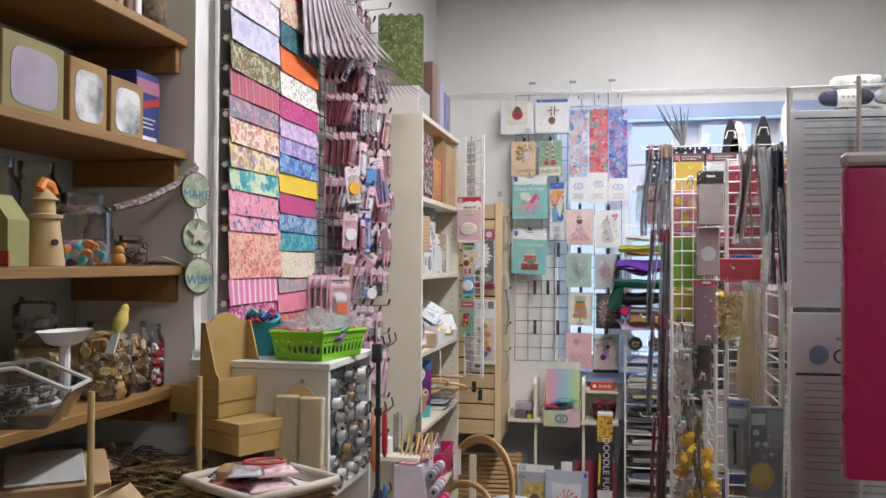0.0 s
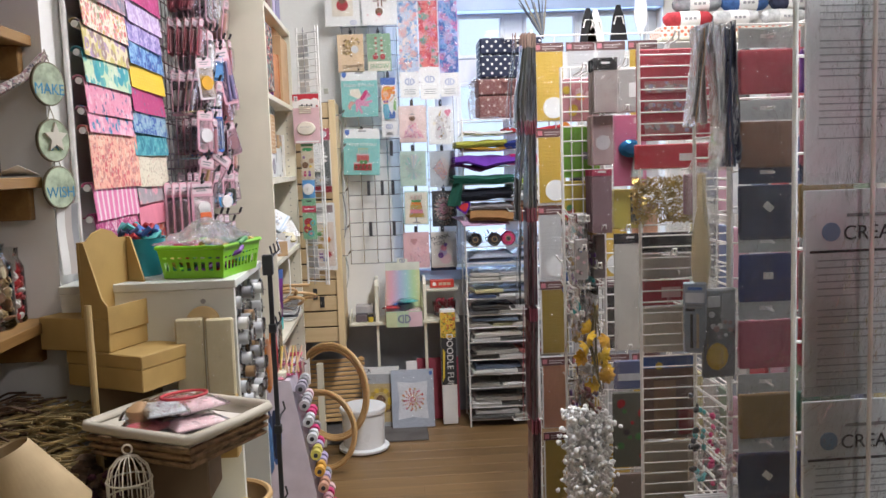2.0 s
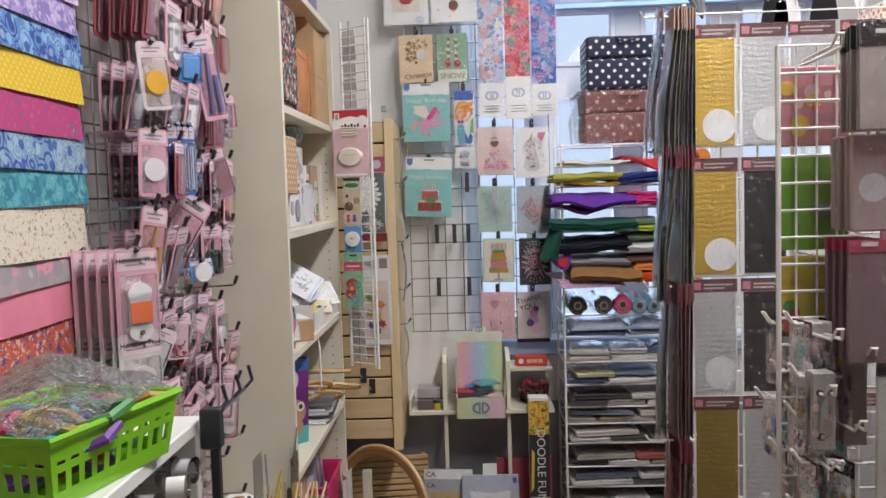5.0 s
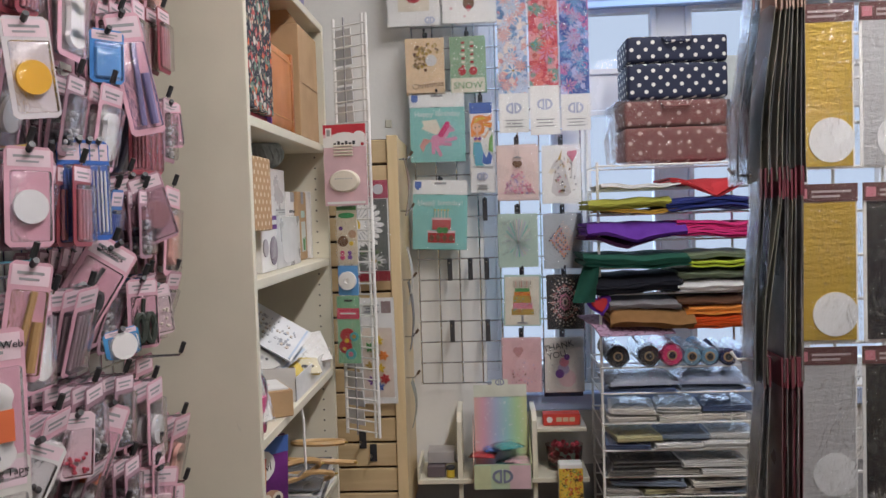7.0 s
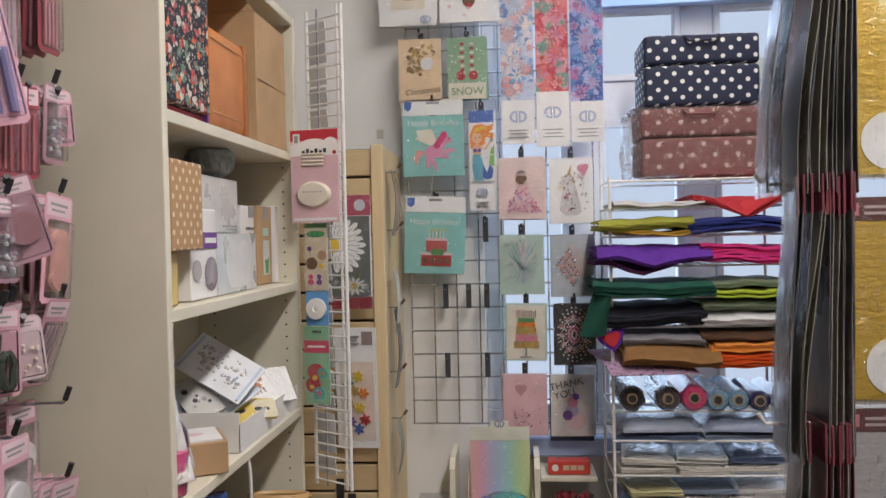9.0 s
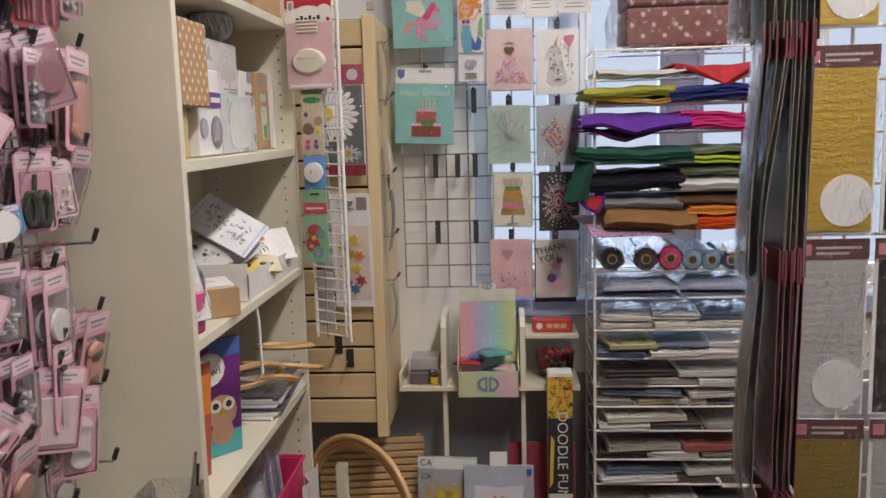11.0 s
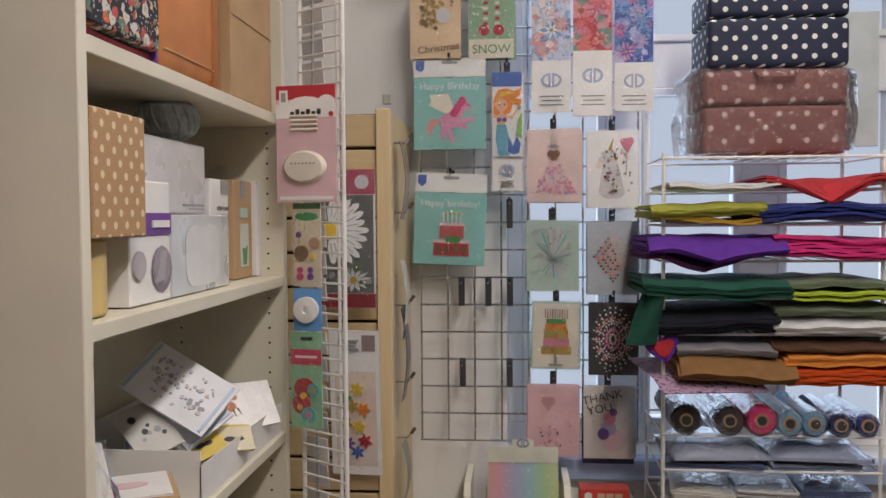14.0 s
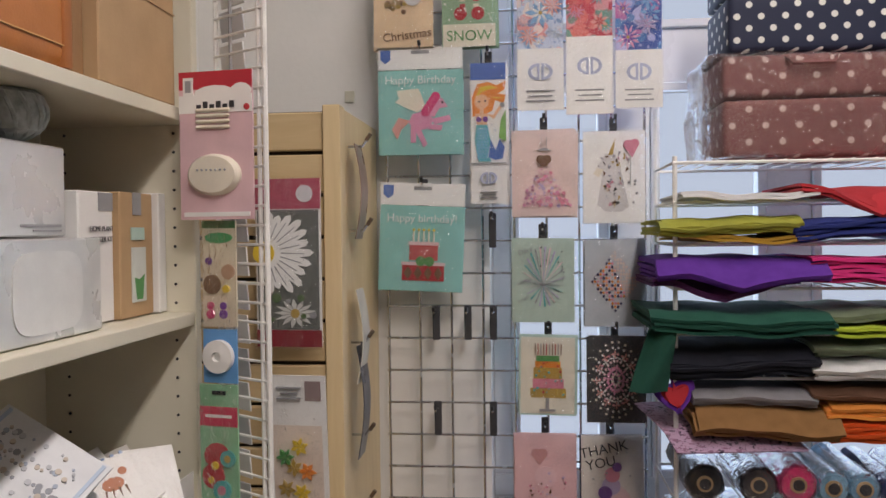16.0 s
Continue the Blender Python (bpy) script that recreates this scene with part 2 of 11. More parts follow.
def print_cloth(name, ground, inks, scale=40.0, cover=0.5, rough=0.8, kind="flower"):
    """A printed pattern: blots, rings, stripes or blocks of the inks on a ground."""
    m, nt, b = nodes_of(name)
    c = coords(nt, vary=True)
    if kind == "stripe":
        w = node(nt, "ShaderNodeTexWave", Scale=scale / 6, Distortion=0.4)
        w.bands_direction = "Y"
        nt.links.new(c, w.inputs[0])
        k = len(inks)
        col = ramp(nt, w.outputs["Fac"], [(0.0, ground)] + [(0.5 + 0.5 * i / k, q) for i, q in enumerate(inks)], True)
        fine = w.outputs["Fac"]
    else:
        warp = node(nt, "ShaderNodeTexNoise", Scale=scale * 1.6, Detail=2.0)
        nt.links.new(c, warp.inputs[0])
        off = mixc(nt, 0.018 if kind == "flower" else 0.006, c, warp.outputs["Color"])
        v = node(nt, "ShaderNodeTexVoronoi", Scale=scale)
        nt.links.new(off, v.inputs[0])
        sep = nt.nodes.new("ShaderNodeSeparateColor")
        nt.links.new(v.outputs["Color"], sep.inputs[0])
        k = len(inks)
        ink = ramp(nt, sep.outputs[0], [(i / k, q) for i, q in enumerate(inks)], True)
        if kind == "ring":
            w = nt.nodes.new("ShaderNodeMath")
            w.operation = "SINE"
            mul = nt.nodes.new("ShaderNodeMath")
            mul.operation = "MULTIPLY"
            mul.inputs[1].default_value = 26.0
            nt.links.new(v.outputs["Distance"], mul.inputs[0]), nt.links.new(mul.outputs[0], w.inputs[0])
            mask = ramp(nt, w.outputs[0], [(0.0, (0, 0, 0)), (0.3, (0, 0, 0)), (0.5, (1, 1, 1))])
        else:
            mask = ramp(nt, v.outputs["Distance"], [(0.0, (1, 1, 1)), (cover, (1, 1, 1)), (cover + 0.06, (0, 0, 0))])
        col = mixc(nt, mask, ground, ink)
        v2 = node(nt, "ShaderNodeTexVoronoi", Scale=scale * 2.7)
        nt.links.new(off, v2.inputs[0])
        m2 = ramp(nt, v2.outputs["Distance"], [(0.0, (0.7,) * 3), (0.2, (0.7,) * 3), (0.27, (0, 0, 0))])
        col = mixc(nt, m2, col, inks[-1])
        v3 = node(nt, "ShaderNodeTexVoronoi", Scale=scale * 1.5)
        shift = nt.nodes.new("ShaderNodeMapping")
        shift.inputs["Location"].default_value = (3.1, 1.7, 5.3)
        nt.links.new(off, shift.inputs[0]), nt.links.new(shift.outputs[0], v3.inputs[0])
        s3 = nt.nodes.new("ShaderNodeSeparateColor")
        nt.links.new(v3.outputs["Color"], s3.inputs[0])
        m3 = ramp(nt, v3.outputs["Distance"], [(0.0, (0.85,) * 3), (cover * 0.7, (0.85,) * 3), (cover * 0.7 + 0.05, (0, 0, 0))])
        col = mixc(nt, m3, col, ramp(nt, s3.outputs[1], [(i / k, q) for i, q in enumerate(inks[::-1])], True))
        m4 = ramp(nt, v.outputs["Distance"], [(0.0, (0.7,) * 3), (cover * 0.3, (0.7,) * 3), (cover * 0.3 + 0.04, (0, 0, 0))])
        col = mixc(nt, m4, col, tuple(0.5 * g + 0.3 for g in ground))
        fine = warp.outputs["Fac"]
    nt.links.new(col, b.inputs["Base Color"])
    b.inputs["Roughness"].default_value = rough
    n = node(nt, "ShaderNodeTexNoise", Scale=700.0)
    nt.links.new(c, n.inputs[0])
    bump(nt, b, n.outputs[0], 0.2, 0.001)
    return m


ALCOVE = paint("alcove_green_grey_paint", (0.43, 0.47, 0.43), 0.75, vary=0.08, scale=2.5, grain=0.25, fine=70)
# Tone of the unseen walls, mid-dark so that less light bounces back.
UNSEEN_WALL = paint("buff_wall_paint", (0.40, 0.36, 0.31), 0.75, vary=0.05, scale=2, grain=0.2, fine=70)
PLASTER = paint("plaster_white", (0.78, 0.77, 0.74), 0.75, vary=0.04, scale=1.5, grain=0.25, fine=70)
GREY_WALL = paint("dado_grey", (0.33, 0.34, 0.36), 0.7, vary=0.08, scale=3, grain=0.2, fine=90)
CEIL = paint("ceiling_white", (0.8, 0.8, 0.78), 0.85, vary=0.03, scale=1.2)
# Paint of the head board; on the sill the blue is painted-in daylight.
BLUE_PAINT_AND_CAST = paint("blue_gloss_paint", (0.42, 0.53, 0.75), 0.4, vary=0.05, scale=4)
WHITE = paint("white_melamine", (0.71, 0.67, 0.54), 0.42, vary=0.03, scale=5, grain=0.06)
WHITE_COOL = paint("cool_white_melamine", (0.68, 0.69, 0.64), 0.4, vary=0.04, scale=4, grain=0.06)
WHITE_PVC = paint("white_upvc", (0.8, 0.81, 0.82), 0.3, vary=0.02, scale=4, grain=0.03)
WIRE_WHITE = paint("white_coated_wire", (0.84, 0.83, 0.80), 0.35, vary=0.06, scale=20, grain=0.05)
CHROME = paint("chrome_wire", (0.62, 0.63, 0.65), 0.22, 1.0, vary=0.08, scale=30, grain=0.02)
BLACK = paint("black_coated_steel", (0.025, 0.025, 0.028), 0.4, vary=0.1, scale=20, grain=0.1)
PINE = wood("pine_shelf", (0.20, 0.10, 0.026), (0.36, 0.205, 0.068), (30, 2, 30))
MDF = paint("raw_mdf", (0.43, 0.285, 0.095), 0.7, vary=0.07, scale=9, grain=0.25, fine=300)
SLAT_BROWN = wood("slatwall_maple", (0.50, 0.36, 0.19), (0.66, 0.51, 0.30), (2, 20, 20), 0.45)
MAPLE = wood("maple_edge", (0.63, 0.475, 0.26), (0.78, 0.62, 0.375), (20, 20, 2), 0.45)
DARK_GAP = paint("slot_dark", (0.05, 0.035, 0.02), 0.8)
CANE = wood("cane", (0.50, 0.30, 0.12), (0.68, 0.45, 0.22), (20, 20, 20), 0.4)
FLOOR_WOOD = wood("worn_floor_board", (0.15, 0.085, 0.032), (0.27, 0.165, 0.070), (1.2, 14, 14), 0.42)
MAT_DARK = paint("dark_floor_mat", (0.10, 0.09, 0.085), 0.85, vary=0.15, scale=8, grain=0.4, fine=120)
FILM = clear_film("cellophane", 0.19, rough=0.05, strength=0.85)
FILM_LIGHT = clear_film("thin_cellophane", 0.09, rough=0.1)
GLASS = clear_film("window_glass", 0.06, rough=0.01, strength=0.0)
JAR = clear_film("jar_glass", 0.2, (0.95, 0.97, 0.95), 0.04, 6.0, 0.15)
CARD_WHITE = paint("white_card", (0.78, 0.77, 0.75), 0.6, vary=0.03, scale=10, grain=0.05)
CLEAR_TUB = clear_film("cloudy_plastic", 0.15, (0.9, 0.9, 0.9), 0.2, 10, 0.2)
KRAFT = paint("kraft_card", (0.46, 0.30, 0.16), 0.75, vary=0.05, scale=9, grain=0.15)

# ---- structure ----
bm = B(); bx(bm, -1.65, 2.4, -1.8, 5.3, -0.12, -0.004)
floor = structure("floor", bm, MAT_DARK, "dark subfloor under worn brown boards", "floor")
bm = B(); bx(bm, -1.7, 2.45, -1.85, 5.35, 3.2, 3.35)
structure("ceiling", bm, CEIL, "plain white painted ceiling", "ceiling")
WX0, WX1, WZ0, WZ1 = -0.37, 1.26, 0.87, 2.44
FLOOR_X0, FLOOR_X1 = -1.47, 2.30
bm = B()
bx(bm, -1.65, WX0, 5.14, 5.40, 0.58, 3.2)
bx(bm, WX1, 2.4, 5.14, 5.40, 0.58, 3.2)
bx(bm, WX0, WX1, 5.14, 5.40, 0.58, WZ0)
bx(bm, WX0, WX1, 5.14, 5.40, WZ1, 3.2)
structure("wall_north", bm, PLASTER, "white painted plaster wall round the shop window", "wall")
bm = B(); bx(bm, -1.65, 2.4, 5.143, 5.40, 0, 0.58)
structure("wall_north_dado", bm, GREY_WALL, "grey painted lower part of the wall", "wall")
bm = B(); bx(bm, -1.62, -1.12, 2.09, 5.14, 0, 3.2)
structure("wall_west_chimney_breast", bm, PLASTER, "white painted chimney breast", "wall")
bm = B(); bx(bm, -1.62, -1.47, -1.8, 2.09, 0, 3.2)
structure("wall_west_alcove", bm, ALCOVE, "pale grey-green painted wall at the back of the alcove", "wall")
# Out-of-view walls close the room; their tone holds down the fill light.
bm = B(); bx(bm, 2.3, 2.45, -1.8, 5.14, 0, 3.2)
structure("wall_east", bm, UNSEEN_WALL, "plain unseen wall, toned down to cut bounced light", "wall")
bm = B(); bx(bm, -1.62, 2.45, -1.95, -1.8, 0, 3.2)
structure("wall_south", bm, UNSEEN_WALL, "plain unseen wall, toned down to cut bounced light", "wall")


def window():
    w = tagged(new("window_1"), "white plastic shop window with small top lights", "window", "", "structure")
    y0, y1 = 5.27, 5.33
    bm = B()
    bx(bm, WX0, WX1, y0, y1, 2.36, WZ1, 0.004)
    bx(bm, WX0, WX1, y0, y1, WZ0, WZ0 + 0.06, 0.004)
    for a, c in ((WX0, WX0 + 0.05), (-0.07, 0.045), (0.335, 0.45), (0.78, 0.89), (WX1 - 0.05, WX1)):
        bx(bm, a, c, y0, y1, WZ0 + 0.06, 2.36, 0.004)
    for a, c in ((WX0 + 0.05, -0.07), (0.045, 0.335), (0.45, 0.78), (0.89, WX1 - 0.05)):
        bx(bm, a, c, y0, y1, 1.96, 2.10, 0.004)
    part("window_frame", bm, WHITE_PVC, w)
    for a, c in ((WX0 + 0.05, -0.07), (0.045, 0.335), (0.45, 0.78), (0.89, WX1 - 0.05)):
        for z0, z1 in ((WZ0 + 0.06, 1.96), (2.10, 2.36)):
            bm = B()
            for q in ((a, a + 0.022, z0, z1), (c - 0.022, c, z0, z1), (a + 0.022, c - 0.022, z0, z0 + 0.022), (a + 0.022, c - 0.022, z1 - 0.022, z1)):
                bx(bm, q[0], q[1], y0 - 0.012, y1 - 0.02, q[2], q[3], 0.003)
            part("sash", bm, WHITE_PVC, w)
            bm = B(); bx(bm, a + 0.02, c - 0.02, y0 + 0.02, y0 + 0.026, z0 + 0.02, z1 - 0.02)
            pane = part("pane", bm, GLASS, w)
            pane.visible_shadow = False
    # White board; the blue cast of daylight is put into its colour.
    bm = B(); bx(bm, WX0 - 0.03, WX1, 5.10, 5.27, WZ0 - 0.07, WZ0 - 0.002, 0.006)
    part("window_sill", bm, BLUE_PAINT_AND_CAST, w, "window board, the blue of daylight put into its colour")
    bm = B(); bx(bm, -0.0, WX1, 5.12, 5.27, 2.355, 2.438, 0.004)
    part("head_board", bm, BLUE_PAINT_AND_CAST, w, "pale blue painted board under the lintel")


window()


def floor_boards():
    """Boards across the room, cut to fit between its side walls."""
    made = {}
    rng = random.Random(4)
    for r in range(58):
        x = FLOOR_X0 - 0.1 * rng.randrange(10)
        while x < FLOOR_X1 - 0.05:
            L = 1.15 + 0.1 * rng.randrange(5)
            a, b = max(x, FLOOR_X0), min(x + L, FLOOR_X1)
            key = math.ceil((b - a) * 10 - 0.01)
            if key >= 1:
                if key not in made:
                    bm = B(); bx(bm, 0.0005, key / 10 - 0.0005, 0.0006, 0.1194, -0.02, 0.0, 0.001)
                    made[key] = mesh_of("floor_board", bm, FLOOR_WOOD)
                ob = new("floor_board", made[key])
                ob.parent = floor
                ob.location = (a, -1.8 + 0.12 * r, rng.uniform(-0.001, 0.001))
            x += L


bm = B(); bx(bm, -1.1, -0.22, 4.6, 5.12, 0.0, 0.006, 0.002)
solid("floor_mat", bm, MAT_DARK, "dark grey flat mat on the boards", "mat", (0, 0, 0.002))


def tall_shelf():
    u = thing("shelf_unit", "tall white open shelf unit, shelves filled with craft stock", "shelf unit", (-1.115, 3.55, 0))
    W, D, H = 0.87, 0.28, 2.15
    bm = B(); bx(bm, 0, D, 0, 0.022, 0, H, 0.0015); part("side_panel", bm, WHITE, u)
    bm = B(); bx(bm, 0, D, W - 0.022, W, 0, H, 0.0015)
    part("side_panel", bm, WHITE, u)
    bm = B(); bx(bm, 0.0, 0.006, 0.022, W - 0.022, 0.05, H - 0.022); part("back_panel", bm, WHITE, u)
    bm = B(); bx(bm, 0, D, 0.022, W - 0.022, H - 0.022, H, 0.0015); part("top_board", bm, WHITE, u)
    for z in SHELF_Z:
        bm = B(); bx(bm, 0.006, D - 0.002, 0.022, W - 0.022, z - 0.022, z, 0.0015); part("shelf", bm, WHITE, u)
    bm = B(); bx(bm, 0.22, D - 0.01, 0.022, W - 0.022, 0, 0.06); part("plinth", bm, WHITE, u)
    bm = B()
    for z in [0.25 + 0.032 * i for i in range(58)]:
        for x in (0.05, D - 0.035):
            rod(bm, (x, W - 0.0222, z), (x, W - 0.0235, z), 0.0027, 6)
    part("pin_hole", bm, BLACK, u)["kind"] = "stuff"


SHELF_Z = (0.10, 0.44, 0.78, 1.115, 1.45, 1.79)
tall_shelf()


def wire_panel(t, x0, x1, z0, z1, y, nx, nz, r, mat, r_h=None):
    """A welded mesh panel: uprights behind, crossbars in front, each wire a part."""
    bm = B(); rod(bm, (0, 0, z0), (0, 0, z1), r, 6)
    up = mesh_of("upright", bm, mat, 35)
    bm = B(); rod(bm, (x0 - 0.004, 0, 0), (x1 + 0.004, 0, 0), r_h or r, 6)
    bar = mesh_of("crossbar", bm, mat, 35)
    for me, n, place in ((up, nx, lambda k: (x0 + (x1 - x0) * k / nx, y, 0)), (bar, nz, lambda k: (0, y - 2 * r, z0 + (z1 - z0) * k / nz))):
        for k in range(n + 1):
            ob = new(me.name, me)
            ob.parent, ob.location = t, place(k)


g = thing("grid_panel", "chrome grid panel with square mesh on the window wall", "grid panel", (0, 5.085, 0))
wire_panel(g, -0.619, 0.005, 0.921, 2.511, 0, 8, 20, 0.0033, CHROME)
bm = B(); rod(bm, (-1.02, 5.10, 2.54), (1.45, 5.10, 2.50), 0.005, 8)
solid("hanging_rail", bm, WIRE_WHITE, "thin white rail along the wall over the window", "rail")


def slat_stand():
    s = thing("slatwall_stand", "maple slatwall display stand with dark slots", "display stand", (0, 0, 0))
    z = 0.545
    while z < 1.80:
        bm = B(); bx(bm, -1.10, -0.684, 4.700, 4.716, z, z + 0.078, 0.003)
        part("slat", bm, SLAT_BROWN, s)
        z += 0.086
    bm = B(); bx(bm, -1.10, -0.684, 4.717, 4.728, 0.55, 1.83); part("slot_backing", bm, DARK_GAP, s)
    bm = B(); bx(bm, -0.684, -0.648, 4.69, 4.735, 0.50, 1.84, 0.002); part("edge_post", bm, MAPLE, s)
    bm = B(); bx(bm, -0.672, -0.655, 4.737, 5.135, 0.50, 1.84, 0.002); part("side_board", bm, MAPLE, s)


slat_stand()

FZ = [0.04, 0.112, 0.222, 0.299, 0.385, 0.484, 0.567, 0.637, 0.73, 0.825, 0.93, 1.02, 1.155, 1.275, 1.365, 1.458, 1.548, 1.635, 1.716]
bm = B(); rod(bm, (0, 0, 0), (0, 0.27, 0), 0.0018, 5)
LONG_WIRE = mesh_of("wire", bm, WIRE_WHITE, 35)


def wire_rack():
    r = thing("wire_shelf_rack", "white wire shelf rack filled with felt sheets and packets", "rack", (0, 0, 0))
    x0, x1, y0, y1 = 0.027, 0.557, 4.79, 5.06
    for x, y, top in ((x0, y0, 1.73), (x1, y0, 1.73), (x0, y1, 1.86), (x1, y1, 1.86)):
        bm = B(); rod(bm, (x, y, 0), (x, y, top), 0.005, 8); part("post", bm, WIRE_WHITE, r)
    for z in FZ:
        bm = B(); tube(bm, [(x0 - 0.003, y0 - 0.004, z), (x1 + 0.003, y0 - 0.004, z), (x1 + 0.003, y1 + 0.004, z), (x0 - 0.003, y1 + 0.004, z)], 0.0036, 6, True)
        ring = part("wire_shelf", bm, WIRE_WHITE, r)
        for x, me in [(x0 + (x1 - x0) * i / 12, LONG_WIRE) for i in range(1, 12)]:
            w = new("wire", me)
            w.parent, w.location = ring, (x, y0, z + 0.004)


wire_rack()

# ---- small builders ----
INKS = {}


def ink(r, g, b, rough=0.55, vary=0.05, metal=0.0, coat=0.0):
    key = (r, g, b, rough, vary, metal, coat)
    if key not in INKS:
        INKS[key] = paint("ink", (r, g, b), rough, metal, vary=vary, scale=14, grain=0.05, fine=260, coat=coat)
    return INKS[key]


CREAM, PALE_PINK, PINK, HOT = ink(0.72, 0.66, 0.55), ink(0.72, 0.50, 0.52), ink(0.62, 0.22, 0.30), ink(0.62, 0.05, 0.18)
RED, ORANGE, YELLOW, GOLD = ink(0.45, 0.03, 0.04), ink(0.72, 0.24, 0.04), ink(0.72, 0.52, 0.05), ink(0.45, 0.30, 0.07)
GREEN, MINT, TEAL, BLUE = ink(0.08, 0.28, 0.09), ink(0.42, 0.58, 0.52), ink(0.07, 0.40, 0.40), ink(0.06, 0.14, 0.42)
NAVY, PURPLE, LILAC, GREY = ink(0.02, 0.03, 0.08), ink(0.16, 0.05, 0.28), ink(0.45, 0.38, 0.58), ink(0.30, 0.30, 0.31)
BROWN, TAN, INKY, SILVERY = ink(0.16, 0.08, 0.04), ink(0.42, 0.26, 0.13), ink(0.03, 0.03, 0.035), ink(0.60, 0.61, 0.63, 0.35)
LOGO = ink(0.42, 0.46, 0.60)


def lettering(parent, s, size, x, y, z, material, roll=0.0, turn=0.0, align="CENTER"):
    """Raised letters that face -y (turn swings them about z)."""
    cu = bpy.data.curves.new("lettering", "FONT")
    cu.body, cu.size, cu.extrude, cu.align_x, cu.align_y = s, size, 0.0003, align, "CENTER"
    tmp = bpy.data.objects.new("lettering", cu)
    me = bpy.data.meshes.new_from_object(tmp)
    bpy.data.objects.remove(tmp)
    me.materials.clear()
    me.materials.append(material)
    ob = new("lettering", me)
    ob.parent = parent
    ob.matrix_basis = pose(x, y, z, 90, 0, turn) @ pose(0, 0, 0, 0, 0, roll)
    return ob


def art(parent, items, w, h, y, step=0.0006):
    """Printed shapes on a face of width w and height h whose top middle is the origin; one part for each colour."""
    by = {}
    for it in items:
        if it[0] == "t":
            lettering(parent, it[4], it[3] * w, (it[1] - 0.5) * w, y - 0.0016, (it[2] - 1) * h, it[5], it[6] if len(it) > 6 else 0)
        else:
            by.setdefault(next(v for v in it if isinstance(v, bpy.types.Material)), []).append(it)
    for k, (m, group) in enumerate(by.items()):
        bm = B()
        for i, it in enumerate(group):
            yy = y - step * (1 + k) - 0.00004 * (i % 12)
            if it[0] == "d":
                disc(bm, (it[1] - 0.5) * w, (it[2] - 1) * h, it[3] * w, yy, y + 0.0004, 12, it[5] * w if len(it) > 5 else None)
            elif it[0] == "b":
                slab(bm, [((it[1] - 0.5) * w, (it[2] - 1) * h), ((it[3] - 0.5) * w, (it[2] - 1) * h), ((it[3] - 0.5) * w, (it[4] - 1) * h), ((it[1] - 0.5) * w, (it[4] - 1) * h)], yy, y + 0.0004)
            else:
                slab(bm, [((p - 0.5) * w, (q - 1) * h) for p, q in it[1]], yy, y + 0.0004)
        part("print", bm, m, parent)


def blots(n, x0, z0, x1, z1, mats, r0, r1, seed):
    q = random.Random(seed)
    return [("d", q.uniform(x0, x1), q.uniform(z0, z1), q.uniform(r0, r1), q.choice(mats)) for _ in range(n)]


def flat_card(t, w, h, material, y=0.0, thick=0.0015, name="card", label="", lift=0.0):
    bm = B()
    bx(bm, -w / 2, w / 2, y, y + thick, -h - lift, -lift)
    return part(name, bm, material, t, label)


def film_bag(t, w, h, y, depth=0.012, up=0.012, seed=1, material=None, name="film"):
    """A creased clear bag round a card."""
    q = Vector((seed * 3.1, seed * 1.7, 0))
    bm = B()

    def f(u, v):
        x, z = (u - 0.5) * (w + 0.008), -h - 0.004 + v * (h + up)
        edge = min(u, 1 - u, v, 1 - v) * 8
        return (x, y - depth * min(1, edge) * (0.55 + 0.6 * noise.noise(Vector((x * 22, z * 22, 0)) + q)) - 0.002, z)
    sheet(bm, f, 9, 11)
    ob = part(name, bm, material or FILM, t, smooth=80)
    ob.visible_shadow = False
    return ob


def hook(x, y, z, reach=0.09, plate=True, mat=None, group="grid hooks"):
    t = thing("display_hook", "small chrome display hook clipped on the grid", "hook", (x, y, z), group=group)
    bm = B(); tube(bm, [(0, 0, 0.012), (0, -0.004, 0), (0, -reach, 0), (0, -reach - 0.006, 0.010)], 0.0022, 6)
    part("arm", bm, mat or CHROME, t)
    bm = B(); rod(bm, (0, -reach - 0.003, 0.006), (0, -reach - 0.009, 0.016), 0.004, 8); part("tip", bm, BLACK, t)
    if plate:
        bm = B(); bx(bm, -0.009, 0.009, -0.010, -0.002, -0.07, 0.014, 0.002); part("back_plate", bm, ink(0.05, 0.05, 0.055, 0.3), t)
    return t


def carton(name, label, x0, x1, y0, y1, z0, z1, material, rz=0, bevel=0.002, category="box", group=""):
    bm = B()
    cx, cy = (x0 + x1) / 2, (y0 + y1) / 2
    bx(bm, x0 - cx, x1 - cx, y0 - cy, y1 - cy, 0, z1 - z0, bevel)
    return solid(name, bm, material, label, category, (cx, cy, z0), rz, group=group)


